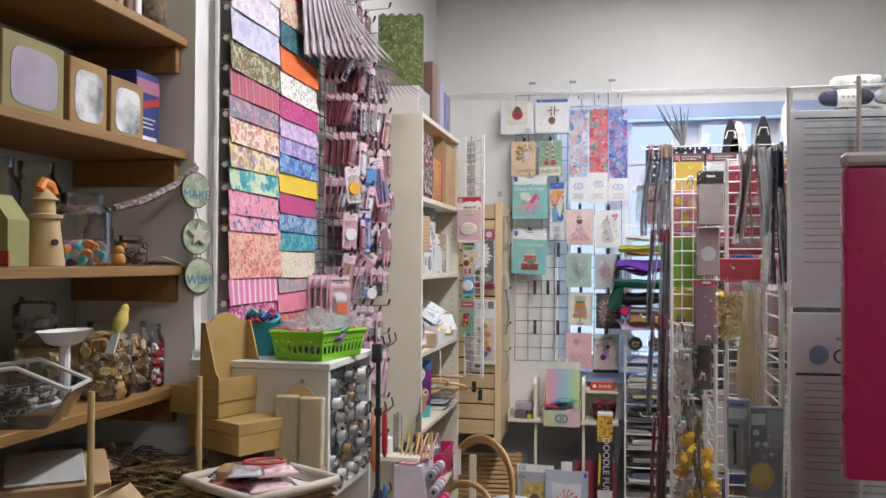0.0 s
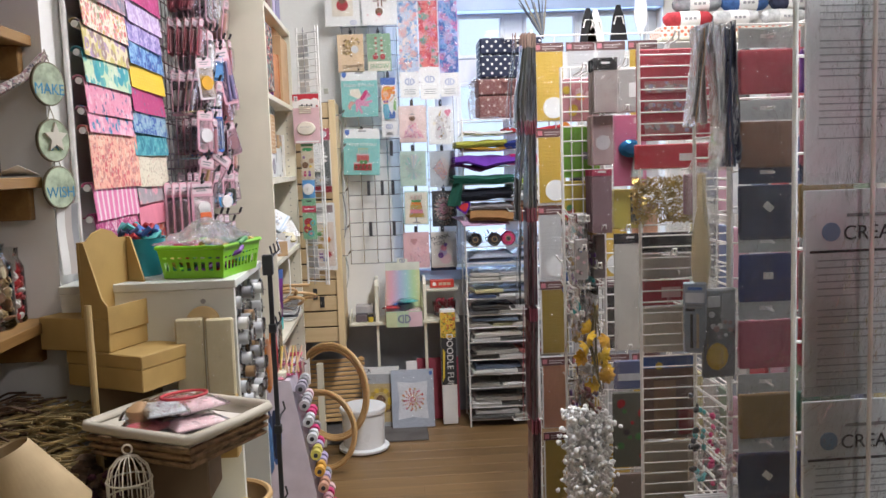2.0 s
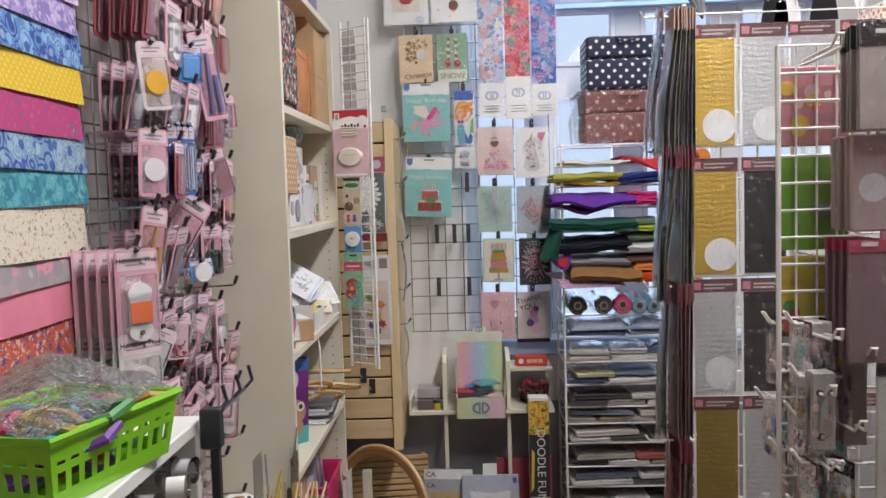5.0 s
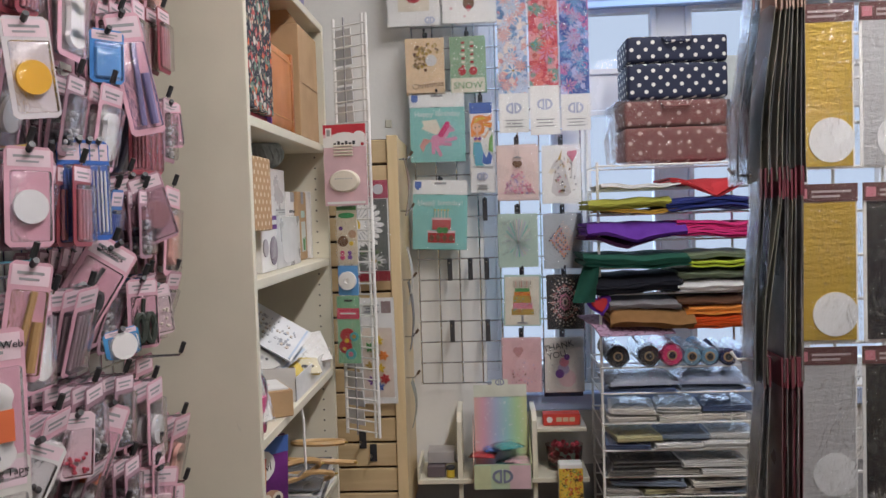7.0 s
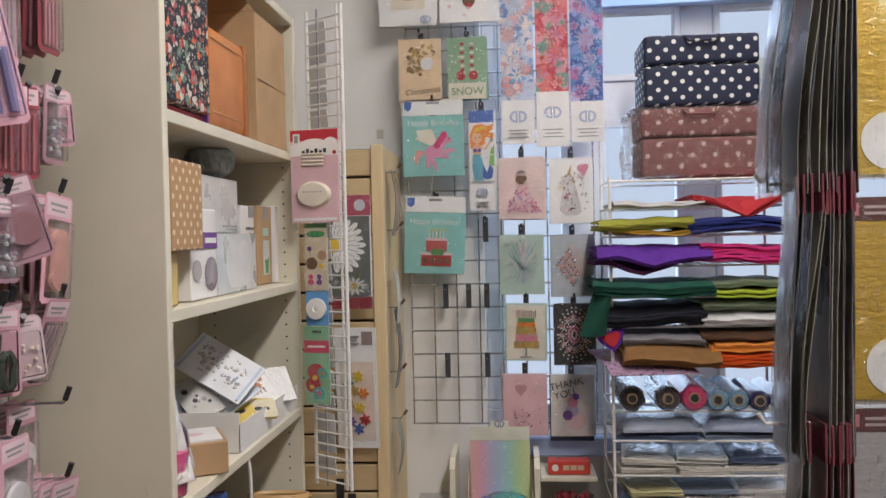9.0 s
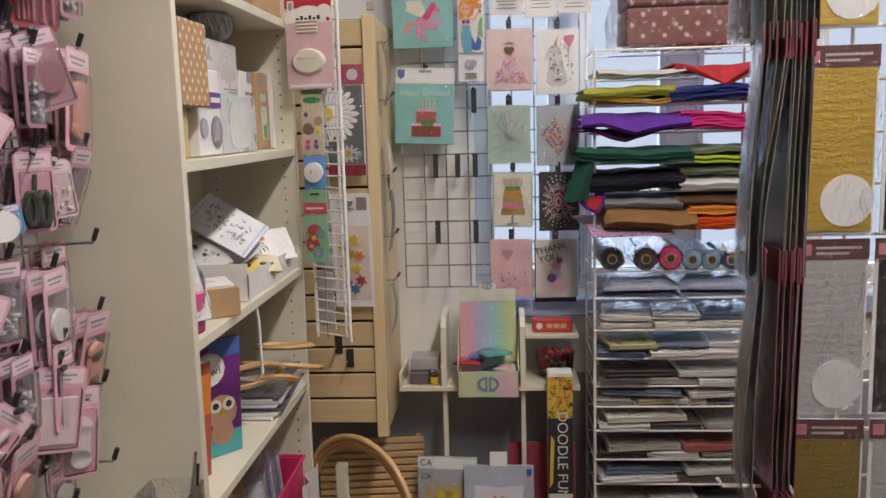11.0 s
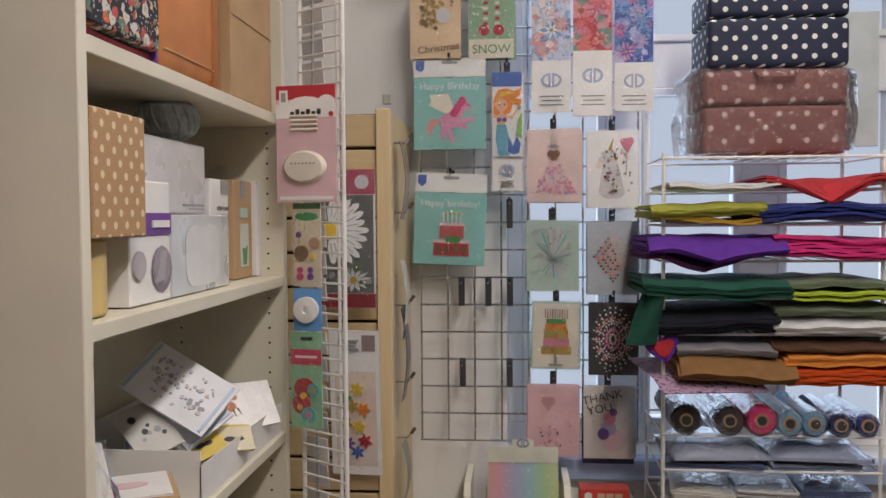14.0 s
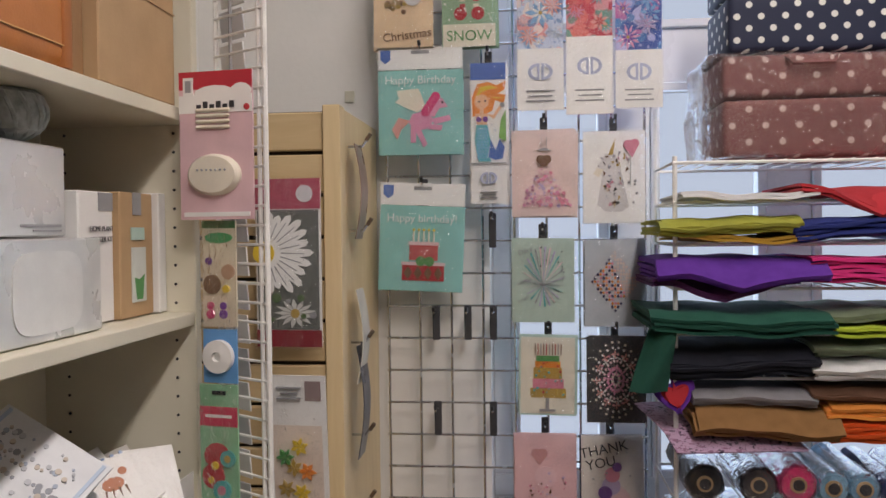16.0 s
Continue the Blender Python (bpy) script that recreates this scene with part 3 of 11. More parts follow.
# ---- the wall of cards on the grid ----
def greeting_card(name, label, x0, x1, z0, z1, material, items=(), y=5.035, roll=0.0, header=None, bag=True, seed=1, border=None, behind=2, group="cards on the grid"):
    w, h = x1 - x0, z1 - z0
    t = thing(name, label, "card", ((x0 + x1) / 2, y, z1), ry=roll, group=group)
    flat_card(t, w, h, border or material, 0.0, 0.002)
    if border:
        art(t, [("b", 0.03, 0.02, 0.97, 0.98, material)], w, h, 0.0, 0.0004)
    art(t, items, w, h, -0.0006)
    if header:
        bm = B(); bx(bm, -w / 2, w / 2, 0.0, 0.0015, 0.002, header); part("hanger_strip", bm, CARD_WHITE, t)
        bm = B(); bx(bm, -0.022, 0.022, -0.0012, 0.0, header - 0.016, header - 0.008); part("hang_slot", bm, GREY, t)
    if bag:
        film_bag(t, w, h, -0.003, 0.008, 0.012 if not header else header, seed, FILM)
    q = random.Random(seed)
    for k in range(behind):
        bm = B(); bx(bm, -w / 2, w / 2, 0.0, 0.0015, -h, 0)
        solid(name, bm, border or material, label, "card", ((x0 + x1) / 2 + q.uniform(-0.004, 0.006), y + 0.010 * (k + 1), z1 + q.uniform(-0.003, 0.003)), ry=roll + q.uniform(-1.2, 1.2), group=group)
    return t


def ring_logo(x, z, s=1.0, m=None, asp=0.95):
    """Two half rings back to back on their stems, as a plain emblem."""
    m = m or LOGO
    out = []
    for sx in (-1, 1):
        for k in range(8):
            a, b2 = math.pi * (k / 8 - 0.5), math.pi * ((k + 1) / 8 - 0.5)
            ring = [(rad * math.cos(w), rad * math.sin(w)) for rad, w in ((0.135, a), (0.135, b2), (0.092, b2), (0.092, a))]
            out.append(("p", [(x + sx * s * (0.028 + p), z + s * q * asp * 0.85) for p, q in ring], m))
        out.append(("b", x + sx * 0.028 * s - 0.016 * s, z - 0.115 * s * asp, x + sx * 0.028 * s + 0.016 * s, z + 0.115 * s * asp, m))
    return out


def lines(x0, x1, z, n, step, m, thick=0.008):
    return [("b", x0 + (0.06 if k % 2 else 0), z - k * step, x1 - (0.05 if k % 2 else 0), z - k * step + thick, m) for k in range(n)]


def petals(x, z, r, n, m, asp, turn=0.0, fat=0.32):
    """Pointed petals round a middle."""
    out = []
    for k in range(n):
        a = turn + 2 * math.pi * k / n
        d = math.pi / n * fat * 2
        out.append(("p", [(x, z), (x + 0.6 * r * math.cos(a - d), z + 0.6 * r * asp * math.sin(a - d)), (x + r * math.cos(a), z + r * asp * math.sin(a)), (x + 0.6 * r * math.cos(a + d), z + 0.6 * r * asp * math.sin(a + d))], m))
    return out


def bouquet(z0, sets, n, asp, seed, r0=0.16, r1=0.36):
    q = random.Random(seed)
    out = []
    for k in range(n):
        x, z = q.uniform(0.1, 0.9), z0 + (0.99 - z0) * (k + q.uniform(0.1, 0.9)) / n
        a, b2 = sets[k % len(sets)]
        r = q.uniform(r0, r1)
        r = min(r, 0.98 - x + 0.02, x, (z - z0) / asp, (1 - z) / asp)
        if r > 0.05:
            out += petals(x, z, r, q.choice((7, 9, 11)), a, asp, q.random()) + petals(x, z, r * 0.55, 7, b2, asp, q.random()) + [("d", x, z, r * 0.12, GOLD)]
    return out


SKYB, CORAL, ROSE, AQUA = ink(0.22, 0.44, 0.68), ink(0.72, 0.34, 0.30), ink(0.66, 0.28, 0.42), ink(0.10, 0.42, 0.46)
FLORAL_SETS = [[(SKYB, CARD_WHITE), (CORAL, PALE_PINK), (ink(0.60, 0.66, 0.74), SKYB), (PALE_PINK, CORAL)], [(ink(0.70, 0.14, 0.14), CORAL), (AQUA, GREEN), (CORAL, RED), (ROSE, RED)], [(SKYB, BLUE), (ROSE, PURPLE), (ink(0.08, 0.20, 0.48), SKYB), (LILAC, ROSE)]]
FLORALS = [
    print_cloth("floral_coral_print", (0.55, 0.62, 0.75), [(0.75, 0.35, 0.35), (0.30, 0.45, 0.65), (0.8, 0.7, 0.65), (0.16, 0.28, 0.5)], 26, 0.55),
    print_cloth("floral_red_print", (0.58, 0.09, 0.12), [(0.72, 0.22, 0.2), (0.18, 0.36, 0.30), (0.75, 0.35, 0.38), (0.4, 0.04, 0.07)], 24, 0.55),
    print_cloth("floral_blue_print", (0.07, 0.12, 0.36), [(0.25, 0.35, 0.65), (0.55, 0.18, 0.38), (0.10, 0.25, 0.5), (0.5, 0.5, 0.72)], 24, 0.55),
]
for k, (a, c) in enumerate(((-0.298, -0.186), (-0.183, -0.072), (-0.069, 0.041))):
    zb = 1.864 - (0.0, 0.012, 0.0)[k]
    w, h = c - a, 2.40 - zb
    t = thing("bookmark_kit", "long printed floral pack with a white label, in clear film", "craft pack", ((a + c) / 2, 5.03, 2.40), group="long floral packs")
    flat_card(t, w - 0.004, h, FLORALS[k])
    zt = (0.27, 0.33, 0.25)[k]
    art(t, bouquet(zt, FLORAL_SETS[k], 22, w / h, 40 + k) + [("b", 0.01, 0.0, 0.99, zt, CARD_WHITE)] + ring_logo(0.5, zt * 0.62, 1.6, None, 0.2) + lines(0.2, 0.8, zt * 0.30, 3, 0.022, GREY, 0.006), w, h, 0.0)
    film_bag(t, w - 0.006, h, -0.002, 0.004, 0.03, k + 3)
    bm = B(); bx(bm, -0.03, 0.03, 0.0, 0.001, 0.0, 0.10); part("hang_tab", bm, FILM_LIGHT, t)
    h2 = hook((a + c) / 2, 5.10, 2.47, 0.06, False)

# two cards with a red bird and a reindeer
t = greeting_card("greeting_card", "white card with a small red bird picture", -0.70, -0.506, 2.272, 2.466, CARD_WHITE, [("b", 0.2, 0.28, 0.8, 0.95, CREAM), ("d", 0.5, 0.6, 0.17, RED), ("d", 0.5, 0.52, 0.09, CREAM), ("d", 0.5, 0.74, 0.11, BROWN)] + ring_logo(0.8, 0.1, 0.6), seed=3)
greeting_card("greeting_card", "white card with a reindeer face picture", -0.497, -0.300, 2.276, 2.474, CARD_WHITE, [("b", 0.03, 0.9, 0.97, 0.99, BLUE), ("d", 0.5, 0.36, 0.11, BROWN), ("d", 0.5, 0.28, 0.05, RED), ("b", 0.46, 0.5, 0.5, 0.78, BROWN), ("b", 0.56, 0.5, 0.6, 0.78, BROWN), ("b", 0.34, 0.64, 0.5, 0.67, BROWN), ("b", 0.56, 0.64, 0.72, 0.67, BROWN)] + blots(6, 0.1, 0.1, 0.9, 0.8, [PALE_PINK], 0.015, 0.03, 8), seed=5)
# christmas and snow
greeting_card("greeting_card", "cream card with a gold pear tree and Christmas lettering", -0.639, -0.495, 2.018, 2.226, ink(0.72, 0.55, 0.36), blots(46, 0.2, 0.42, 0.52, 0.85, [BROWN, GOLD, ink(0.3, 0.2, 0.08)], 0.02, 0.05, 2) + blots(16, 0.5, 0.72, 0.85, 0.9, [GOLD, BROWN], 0.02, 0.045, 5) + [("d", 0.66, 0.60, 0.15, SILVERY), ("t", 0.56, 0.16, 0.2, "Christmas", BROWN, 6)], seed=7)
greeting_card("greeting_card", "green card with elf legs and SNOW lettering", -0.474, -0.344, 2.020, 2.226, ink(0.25, 0.40, 0.26), [("b", 0.02, 0.0, 0.98, 0.26, CREAM), ("t", 0.5, 0.12, 0.27, "SNOW", GREEN)] + [("b", 0.33, 0.45 + 0.07 * k, 0.43, 0.49 + 0.07 * k, (RED, CREAM)[k % 2]) for k in range(7)] + [("b", 0.58, 0.45 + 0.07 * k, 0.68, 0.49 + 0.07 * k, (CREAM, RED)[k % 2]) for k in range(7)] + [("d", 0.36, 0.38, 0.14, BROWN, 0.07), ("d", 0.64, 0.38, 0.14, BROWN, 0.07)][0:0] + [("d", 0.34, 0.38, 0.12, RED), ("d", 0.66, 0.38, 0.12, RED)] + blots(18, 0.05, 0.3, 0.95, 0.97, [CARD_WHITE], 0.012, 0.025, 4), seed=8)
# birthday cards with hanging headers
TURQ = ink(0.24, 0.52, 0.49)
shield = [("p", [(0.03, 1.24), (0.15, 1.24), (0.15, 1.13), (0.09, 1.08), (0.03, 1.13)], BLUE)]
greeting_card("birthday_card", "turquoise birthday card with a pink winged horse", -0.630, -0.426, 1.766, 1.968, TURQ, shield + [("t", 0.5, 0.88, 0.135, "Happy Birthday", CARD_WHITE), ("p", [(0.20, 0.62), (0.30, 0.72), (0.50, 0.74), (0.56, 0.56), (0.46, 0.50), (0.34, 0.55)], CREAM), ("p", [(0.24, 0.68), (0.22, 0.76), (0.48, 0.78), (0.52, 0.66)], CREAM), ("p", [(0.40, 0.48), (0.58, 0.52), (0.66, 0.40), (0.56, 0.30), (0.42, 0.28), (0.36, 0.38)], ROSE), ("p", [(0.52, 0.50), (0.62, 0.66), (0.76, 0.66), (0.82, 0.56), (0.72, 0.54), (0.66, 0.44)], ROSE), ("p", [(0.64, 0.42), (0.84, 0.46), (0.86, 0.40), (0.66, 0.35)], ROSE), ("p", [(0.60, 0.36), (0.76, 0.34), (0.74, 0.28), (0.58, 0.30)], ROSE), ("p", [(0.42, 0.32), (0.50, 0.30), (0.58, 0.12), (0.53, 0.08)], ROSE), ("p", [(0.38, 0.34), (0.45, 0.29), (0.44, 0.14), (0.38, 0.14)], ROSE), ("p", [(0.38, 0.40), (0.24, 0.44), (0.16, 0.30), (0.22, 0.18), (0.27, 0.30)], CORAL)] + [("d", 0.56 + 0.03 * k, 0.50 + 0.045 * k, 0.055, HOT) for k in range(5)] + [("d", 0.76, 0.61, 0.014, INKY)], header=0.055, seed=11)
greeting_card("birthday_card", "turquoise birthday card with a red tiered cake", -0.628, -0.424, 1.438, 1.642, TURQ, shield + [("t", 0.5, 0.85, 0.13, "Happy birthday!", CARD_WHITE), ("b", 0.28, 0.12, 0.78, 0.34, RED), ("b", 0.36, 0.36, 0.70, 0.58, ink(0.5, 0.10, 0.10)), ("b", 0.27, 0.30, 0.79, 0.34, PALE_PINK), ("b", 0.35, 0.54, 0.71, 0.58, PALE_PINK)] + [("p", [(0.30 + 0.12 * k, 0.21), (0.35 + 0.12 * k, 0.29), (0.40 + 0.12 * k, 0.21), (0.35 + 0.12 * k, 0.13)], BROWN) for k in range(4)] + [("d", 0.5, 0.35, 0.06, GREEN), ("d", 0.6, 0.35, 0.06, GREEN)] + [("b", 0.40 + 0.06 * k, 0.58, 0.415 + 0.06 * k, 0.70, CREAM) for k in range(5)] + [("d", 0.408 + 0.06 * k, 0.72, 0.016, YELLOW) for k in range(5)], header=0.055, roll=2.5, seed=12)
# mermaid bookmark
SKIN = ink(0.72, 0.44, 0.28)
greeting_card("bookmark_kit", "narrow white pack with a mermaid and orange hair", -0.408, -0.324, 1.646, 1.980, CARD_WHITE, [("b", 0.0, 0.88, 1.0, 1.0, BLUE), ("p", [(0.06, 0.62), (0.04, 0.76), (0.20, 0.85), (0.50, 0.865), (0.75, 0.84), (1.0, 0.87), (0.97, 0.81), (0.76, 0.78), (1.0, 0.77), (0.94, 0.71), (0.70, 0.735), (0.62, 0.66), (0.44, 0.64)], ORANGE), ("p", [(0.12, 0.74), (0.28, 0.83), (0.55, 0.84), (0.80, 0.82), (0.5, 0.81), (0.3, 0.79)], YELLOW), ("p", [(0.55, 0.76), (0.75, 0.755), (0.95, 0.75), (0.72, 0.745)], YELLOW), ("d", 0.32, 0.725, 0.21, SKIN), ("b", 0.27, 0.63, 0.38, 0.68, SKIN), ("p", [(0.14, 0.64), (0.50, 0.64), (0.46, 0.56), (0.18, 0.56)], SKIN), ("p", [(0.44, 0.64), (0.66, 0.60), (0.90, 0.69), (0.88, 0.715), (0.64, 0.63)], SKIN), ("d", 0.24, 0.60, 0.08, PURPLE), ("d", 0.42, 0.60, 0.08, PURPLE), ("d", 0.25, 0.725, 0.03, INKY), ("d", 0.42, 0.73, 0.03, INKY), ("p", [(0.16, 0.56), (0.48, 0.56), (0.56, 0.45), (0.48, 0.34), (0.60, 0.30), (0.22, 0.30), (0.12, 0.44)], AQUA), ("p", [(0.50, 0.33), (0.56, 0.46), (0.70, 0.38), (0.82, 0.46), (0.96, 0.40), (0.90, 0.32), (0.7, 0.31)], BLUE), ("p", [(0.80, 0.47), (0.86, 0.60), (1.0, 0.66), (1.0, 0.44)], ink(0.20, 0.42, 0.12)), ("d", 0.90, 0.70, 0.07, GREY), ("d", 0.70, 0.52, 0.04, SILVERY), ("d", 0.6, 0.56, 0.03, SILVERY)] + [("d", 0.20 + 0.08 * c + 0.04 * (r % 2), 0.33 + 0.022 * r, 0.028, SKYB) for r in range(10) for c in range(4)] + [("b", 0.0, 0.285, 1.0, 0.29, GREY)] + ring_logo(0.5, 0.18, 1.5, None, 0.25) + lines(0.25, 0.75, 0.08, 3, 0.02, GREY, 0.005), seed=14)
# eight small cards below
q = random.Random(19)
GOWN = []
for k in range(190):
    v = math.sqrt(q.random())
    x, z = 0.5 + q.uniform(-1, 1) * (0.06 + 0.36 * v), 0.58 - 0.46 * v
    GOWN.append(("d", x, z, q.uniform(0.012, 0.034), q.choice([ROSE, PALE_PINK, ink(0.66, 0.40, 0.46), ink(0.40, 0.20, 0.28) if x < 0.4 else PINK, LILAC, PALE_PINK])))
greeting_card("greeting_card", "pale pink card with a dotted ball gown", -0.311, -0.160, 1.614, 1.818, ink(0.72, 0.57, 0.53), GOWN + [("d", 0.45, 0.66, 0.07, BROWN), ("d", 0.55, 0.66, 0.07, BROWN), ("b", 0.44, 0.58, 0.56, 0.66, BROWN), ("p", [(0.38, 0.76), (0.62, 0.76), (0.5, 0.80)], GREY)] + [("b", 0.46, 0.78, 0.465, 0.92, GREY), ("b", 0.54, 0.78, 0.545, 0.92, GREY)], seed=15)
STEEL = ink(0.34, 0.34, 0.38)
UNICORN = [("p", [(0.22, 0.20), (0.30, 0.50), (0.24, 0.64), (0.36, 0.76), (0.52, 0.74), (0.60, 0.60), (0.66, 0.40), (0.74, 0.18), (0.62, 0.12), (0.36, 0.12)], ink(0.62, 0.60, 0.60)), ("p", [(0.40, 0.74), (0.48, 0.74), (0.52, 0.92)], GOLD), ("p", [(0.22, 0.60), (0.16, 0.54), (0.24, 0.50), (0.34, 0.58)], CREAM)]
q = random.Random(61)
for k in range(46):
    v = q.random()
    x, z = 0.50 + 0.30 * (q.random() - 0.5) * (0.7 + v), 0.14 + 0.60 * v
    a = q.uniform(0, 3.1)
    UNICORN.append(("p", [(x, z), (x + 0.07 * math.cos(a), z + 0.05 * math.sin(a)), (x + 0.05 * math.cos(a + 0.5), z + 0.06 * math.sin(a + 0.5))], (STEEL, BROWN, STEEL, GOLD, PINK, INKY)[k % 6]))
UNICORN += [("d", 0.72, 0.85, 0.075, PINK), ("d", 0.83, 0.86, 0.075, PINK), ("p", [(0.65, 0.83), (0.90, 0.85), (0.79, 0.71)], PINK), ("b", 0.76, 0.42, 0.765, 0.72, GREY)] + blots(10, 0.08, 0.2, 0.92, 0.9, [GREY, GOLD], 0.012, 0.025, 62)
greeting_card("greeting_card", "white card with a grey unicorn and red heart", -0.143, 0.0, 1.596, 1.812, CARD_WHITE, UNICORN, seed=16)
q = random.Random(5)
fountain = [("p", [(0.5, 0.45), (0.5 + 0.33 * math.cos(a), 0.55 + 0.36 * math.sin(a)), (0.53 + 0.33 * math.cos(a), 0.55 + 0.36 * math.sin(a))], q.choice([PALE_PINK, LILAC, GREY, TEAL])) for a in [0.25 * k for k in range(26)]]
greeting_card("greeting_card", "mint green card with a spray of ribbons", -0.313, -0.166, 1.362, 1.560, ink(0.42, 0.53, 0.46), fountain + [("t", 0.22, 0.86, 0.12, "Dare", GREY, 20), ("t", 0.2, 0.5, 0.11, "come", GREY, 20), ("t", 0.18, 0.28, 0.11, "true", GREY, 30)] + blots(14, 0.4, 0.6, 0.85, 0.92, [INKY], 0.008, 0.014, 9), seed=17)
DARKB, PALE_O = ink(0.06, 0.05, 0.12), ink(0.58, 0.46, 0.40)
mandala = []
for k in range(1, 9):
    for i in range(4 * k):
        side, f = divmod(i, k)
        px_, pz = ((1, 0), (0, 1), (-1, 0), (0, -1))[side], ((0, 1), (-1, 0), (0, -1), (1, 0))[side]
        x, z = (px_[0] * (k - f) + pz[0] * f) * 0.047, (px_[1] * (k - f) + pz[1] * f) * 0.042
        m = ((ORANGE, DARKB, CORAL, ORANGE, DARKB, PINK, ORANGE, DARKB)[k - 1] if x + z * 0.6 < 0.08 else PALE_O)
        if (i + k) % 5:
            mandala.append(("p", [(0.5 + x - 0.024, 0.52 + z), (0.5 + x, 0.52 + z - 0.02), (0.5 + x + 0.024, 0.52 + z), (0.5 + x, 0.52 + z + 0.02)], m))
greeting_card("greeting_card", "grey-blue card with an orange mandala", -0.142, 0.0, 1.352, 1.556, ink(0.42, 0.45, 0.48), mandala, seed=18)
cake = [("b", 0.25, 0.46, 0.75, 0.60, GOLD), ("b", 0.28, 0.60, 0.72, 0.68, ORANGE), ("b", 0.24, 0.34, 0.78, 0.46, PINK), ("b", 0.20, 0.22, 0.82, 0.34, GOLD), ("b", 0.3, 0.68, 0.7, 0.75, GREEN), ("b", 0.47, 0.07, 0.53, 0.22, GREY), ("b", 0.36, 0.05, 0.64, 0.08, GREY)] + [("b", 0.27 + 0.05 * k, 0.76, 0.285 + 0.05 * k, 0.90, (BROWN, RED, GREY)[k % 3]) for k in range(10)] + blots(30, 0.25, 0.25, 0.78, 0.7, [YELLOW, RED, TEAL], 0.01, 0.025, 6)
greeting_card("greeting_card", "cream card with a bright candle cake, green border", -0.297, -0.161, 1.140, 1.330, ink(0.70, 0.66, 0.56), cake, seed=19, border=MINT, roll=1.0)
lace = [("d", 0.5 + r * math.cos(a) * 0.40, 0.5 + r * math.sin(a) * 0.44, 0.022, (PALE_PINK, CREAM, PINK, CARD_WHITE)[int(r * 9) % 4]) for r in (0.15, 0.32, 0.5, 0.68, 0.85, 1.0) for a in [i * 2 * math.pi / 22 for i in range(22)]]
for r, n, m in ((0.16, 8, CREAM), (0.16, 8, ROSE), (0.13, 12, CARD_WHITE), (0.12, 12, CORAL)):
    for i in range(n):
        a = 2 * math.pi * i / n + r * 9
        d = 0.13 + (0.16 - r) * 5
        lace += petals(0.5 + d * math.cos(a), 0.5 + d * 0.9 * math.sin(a), r * 0.6, 4, m, 0.7, a, 0.2)
greeting_card("greeting_card", "black card with a pink and white lace mandala", -0.139, -0.003, 1.124, 1.328, INKY, lace, seed=20)
greeting_card("greeting_card", "pink card with hearts and dots", -0.311, -0.164, 0.888, 1.094, ink(0.70, 0.46, 0.47), [("d", 0.35, 0.78, 0.08, ink(0.5, 0.26, 0.26)), ("d", 0.46, 0.78, 0.08, ink(0.5, 0.26, 0.26)), ("p", [(0.27, 0.76), (0.54, 0.76), (0.40, 0.64)], ink(0.5, 0.26, 0.26)), ("d", 0.5, 0.5, 0.18, PALE_PINK)] + blots(36, 0.2, 0.15, 0.85, 0.6, [BROWN, PINK, LILAC], 0.008, 0.022, 7), seed=21)
greeting_card("greeting_card", "white card with THANK YOU lettering and a cake", -0.153, -0.014, 0.886, 1.093, ink(0.68, 0.63, 0.58), [("t", 0.38, 0.84, 0.24, "THANK", INKY, 12), ("t", 0.33, 0.68, 0.24, "YOU", INKY, 12), ("d", 0.6, 0.25, 0.24, PALE_PINK), ("d", 0.5, 0.42, 0.16, LILAC), ("d", 0.52, 0.55, 0.13, PINK), ("d", 0.4, 0.34, 0.12, PURPLE), ("d", 0.6, 0.64, 0.08, PURPLE)] + blots(10, 0.1, 0.5, 0.9, 0.9, [GREY], 0.01, 0.02, 5), seed=22)
bm = B(); bx(bm, -0.156, -0.010, 5.052, 5.060, 0.866, 1.09)
solid("display_card", bm, NAVY, "dark blue backing card behind the thank you card", "card")
# hooks left empty on the grid, and those that carry the cards
for x, z in ((-0.50, 1.385), (-0.422, 1.385), (-0.36, 1.385), (-0.498, 1.15), (-0.362, 1.15), (-0.36, 1.61)):
    hook(x, 5.078, z, 0.06)
for x, z in ((-0.235, 1.838), (-0.07, 1.832), (-0.24, 1.582), (-0.07, 1.576), (-0.228, 1.350), (-0.07, 1.348), (-0.237, 1.114), (-0.083, 1.113), (-0.528, 2.018), (-0.526, 1.695), (-0.366, 2.0), (-0.567, 2.24), (-0.41, 2.24)):
    hook(x, 5.078, z, 0.055)
for x in (-0.52, -0.28, -0.05):
    t = thing("rail_hook", "white wire hook hung over the wall rail", "hook", (x, 5.095, 2.545), group="rail hooks")
    bm = B(); tube(bm, [(0, 0.0, -0.03), (0, -0.012, 0.0), (0, -0.006, 0.028), (0.02, -0.006, 0.034)], 0.003, 6)
    part("wire", bm, WIRE_WHITE, t)
    bm = B(); bx(bm, -0.02, 0.02, -0.01, -0.004, 0.03, 0.045, 0.002); part("clip", bm, GREY, t)
bm = B(); bx(bm, -0.735, -0.71, 5.134, 5.141, 1.91, 1.94, 0.002)
solid("wall_patch", bm, ink(0.55, 0.54, 0.45), "small square plaster patch on the white wall", "patch")


# ---- felt sheets and packets on the wire rack ----
def felt_mat(name, c):
    return paint(name, c, 0.95, vary=0.05, scale=30, grain=0.5, fine=500, spread=0.18)


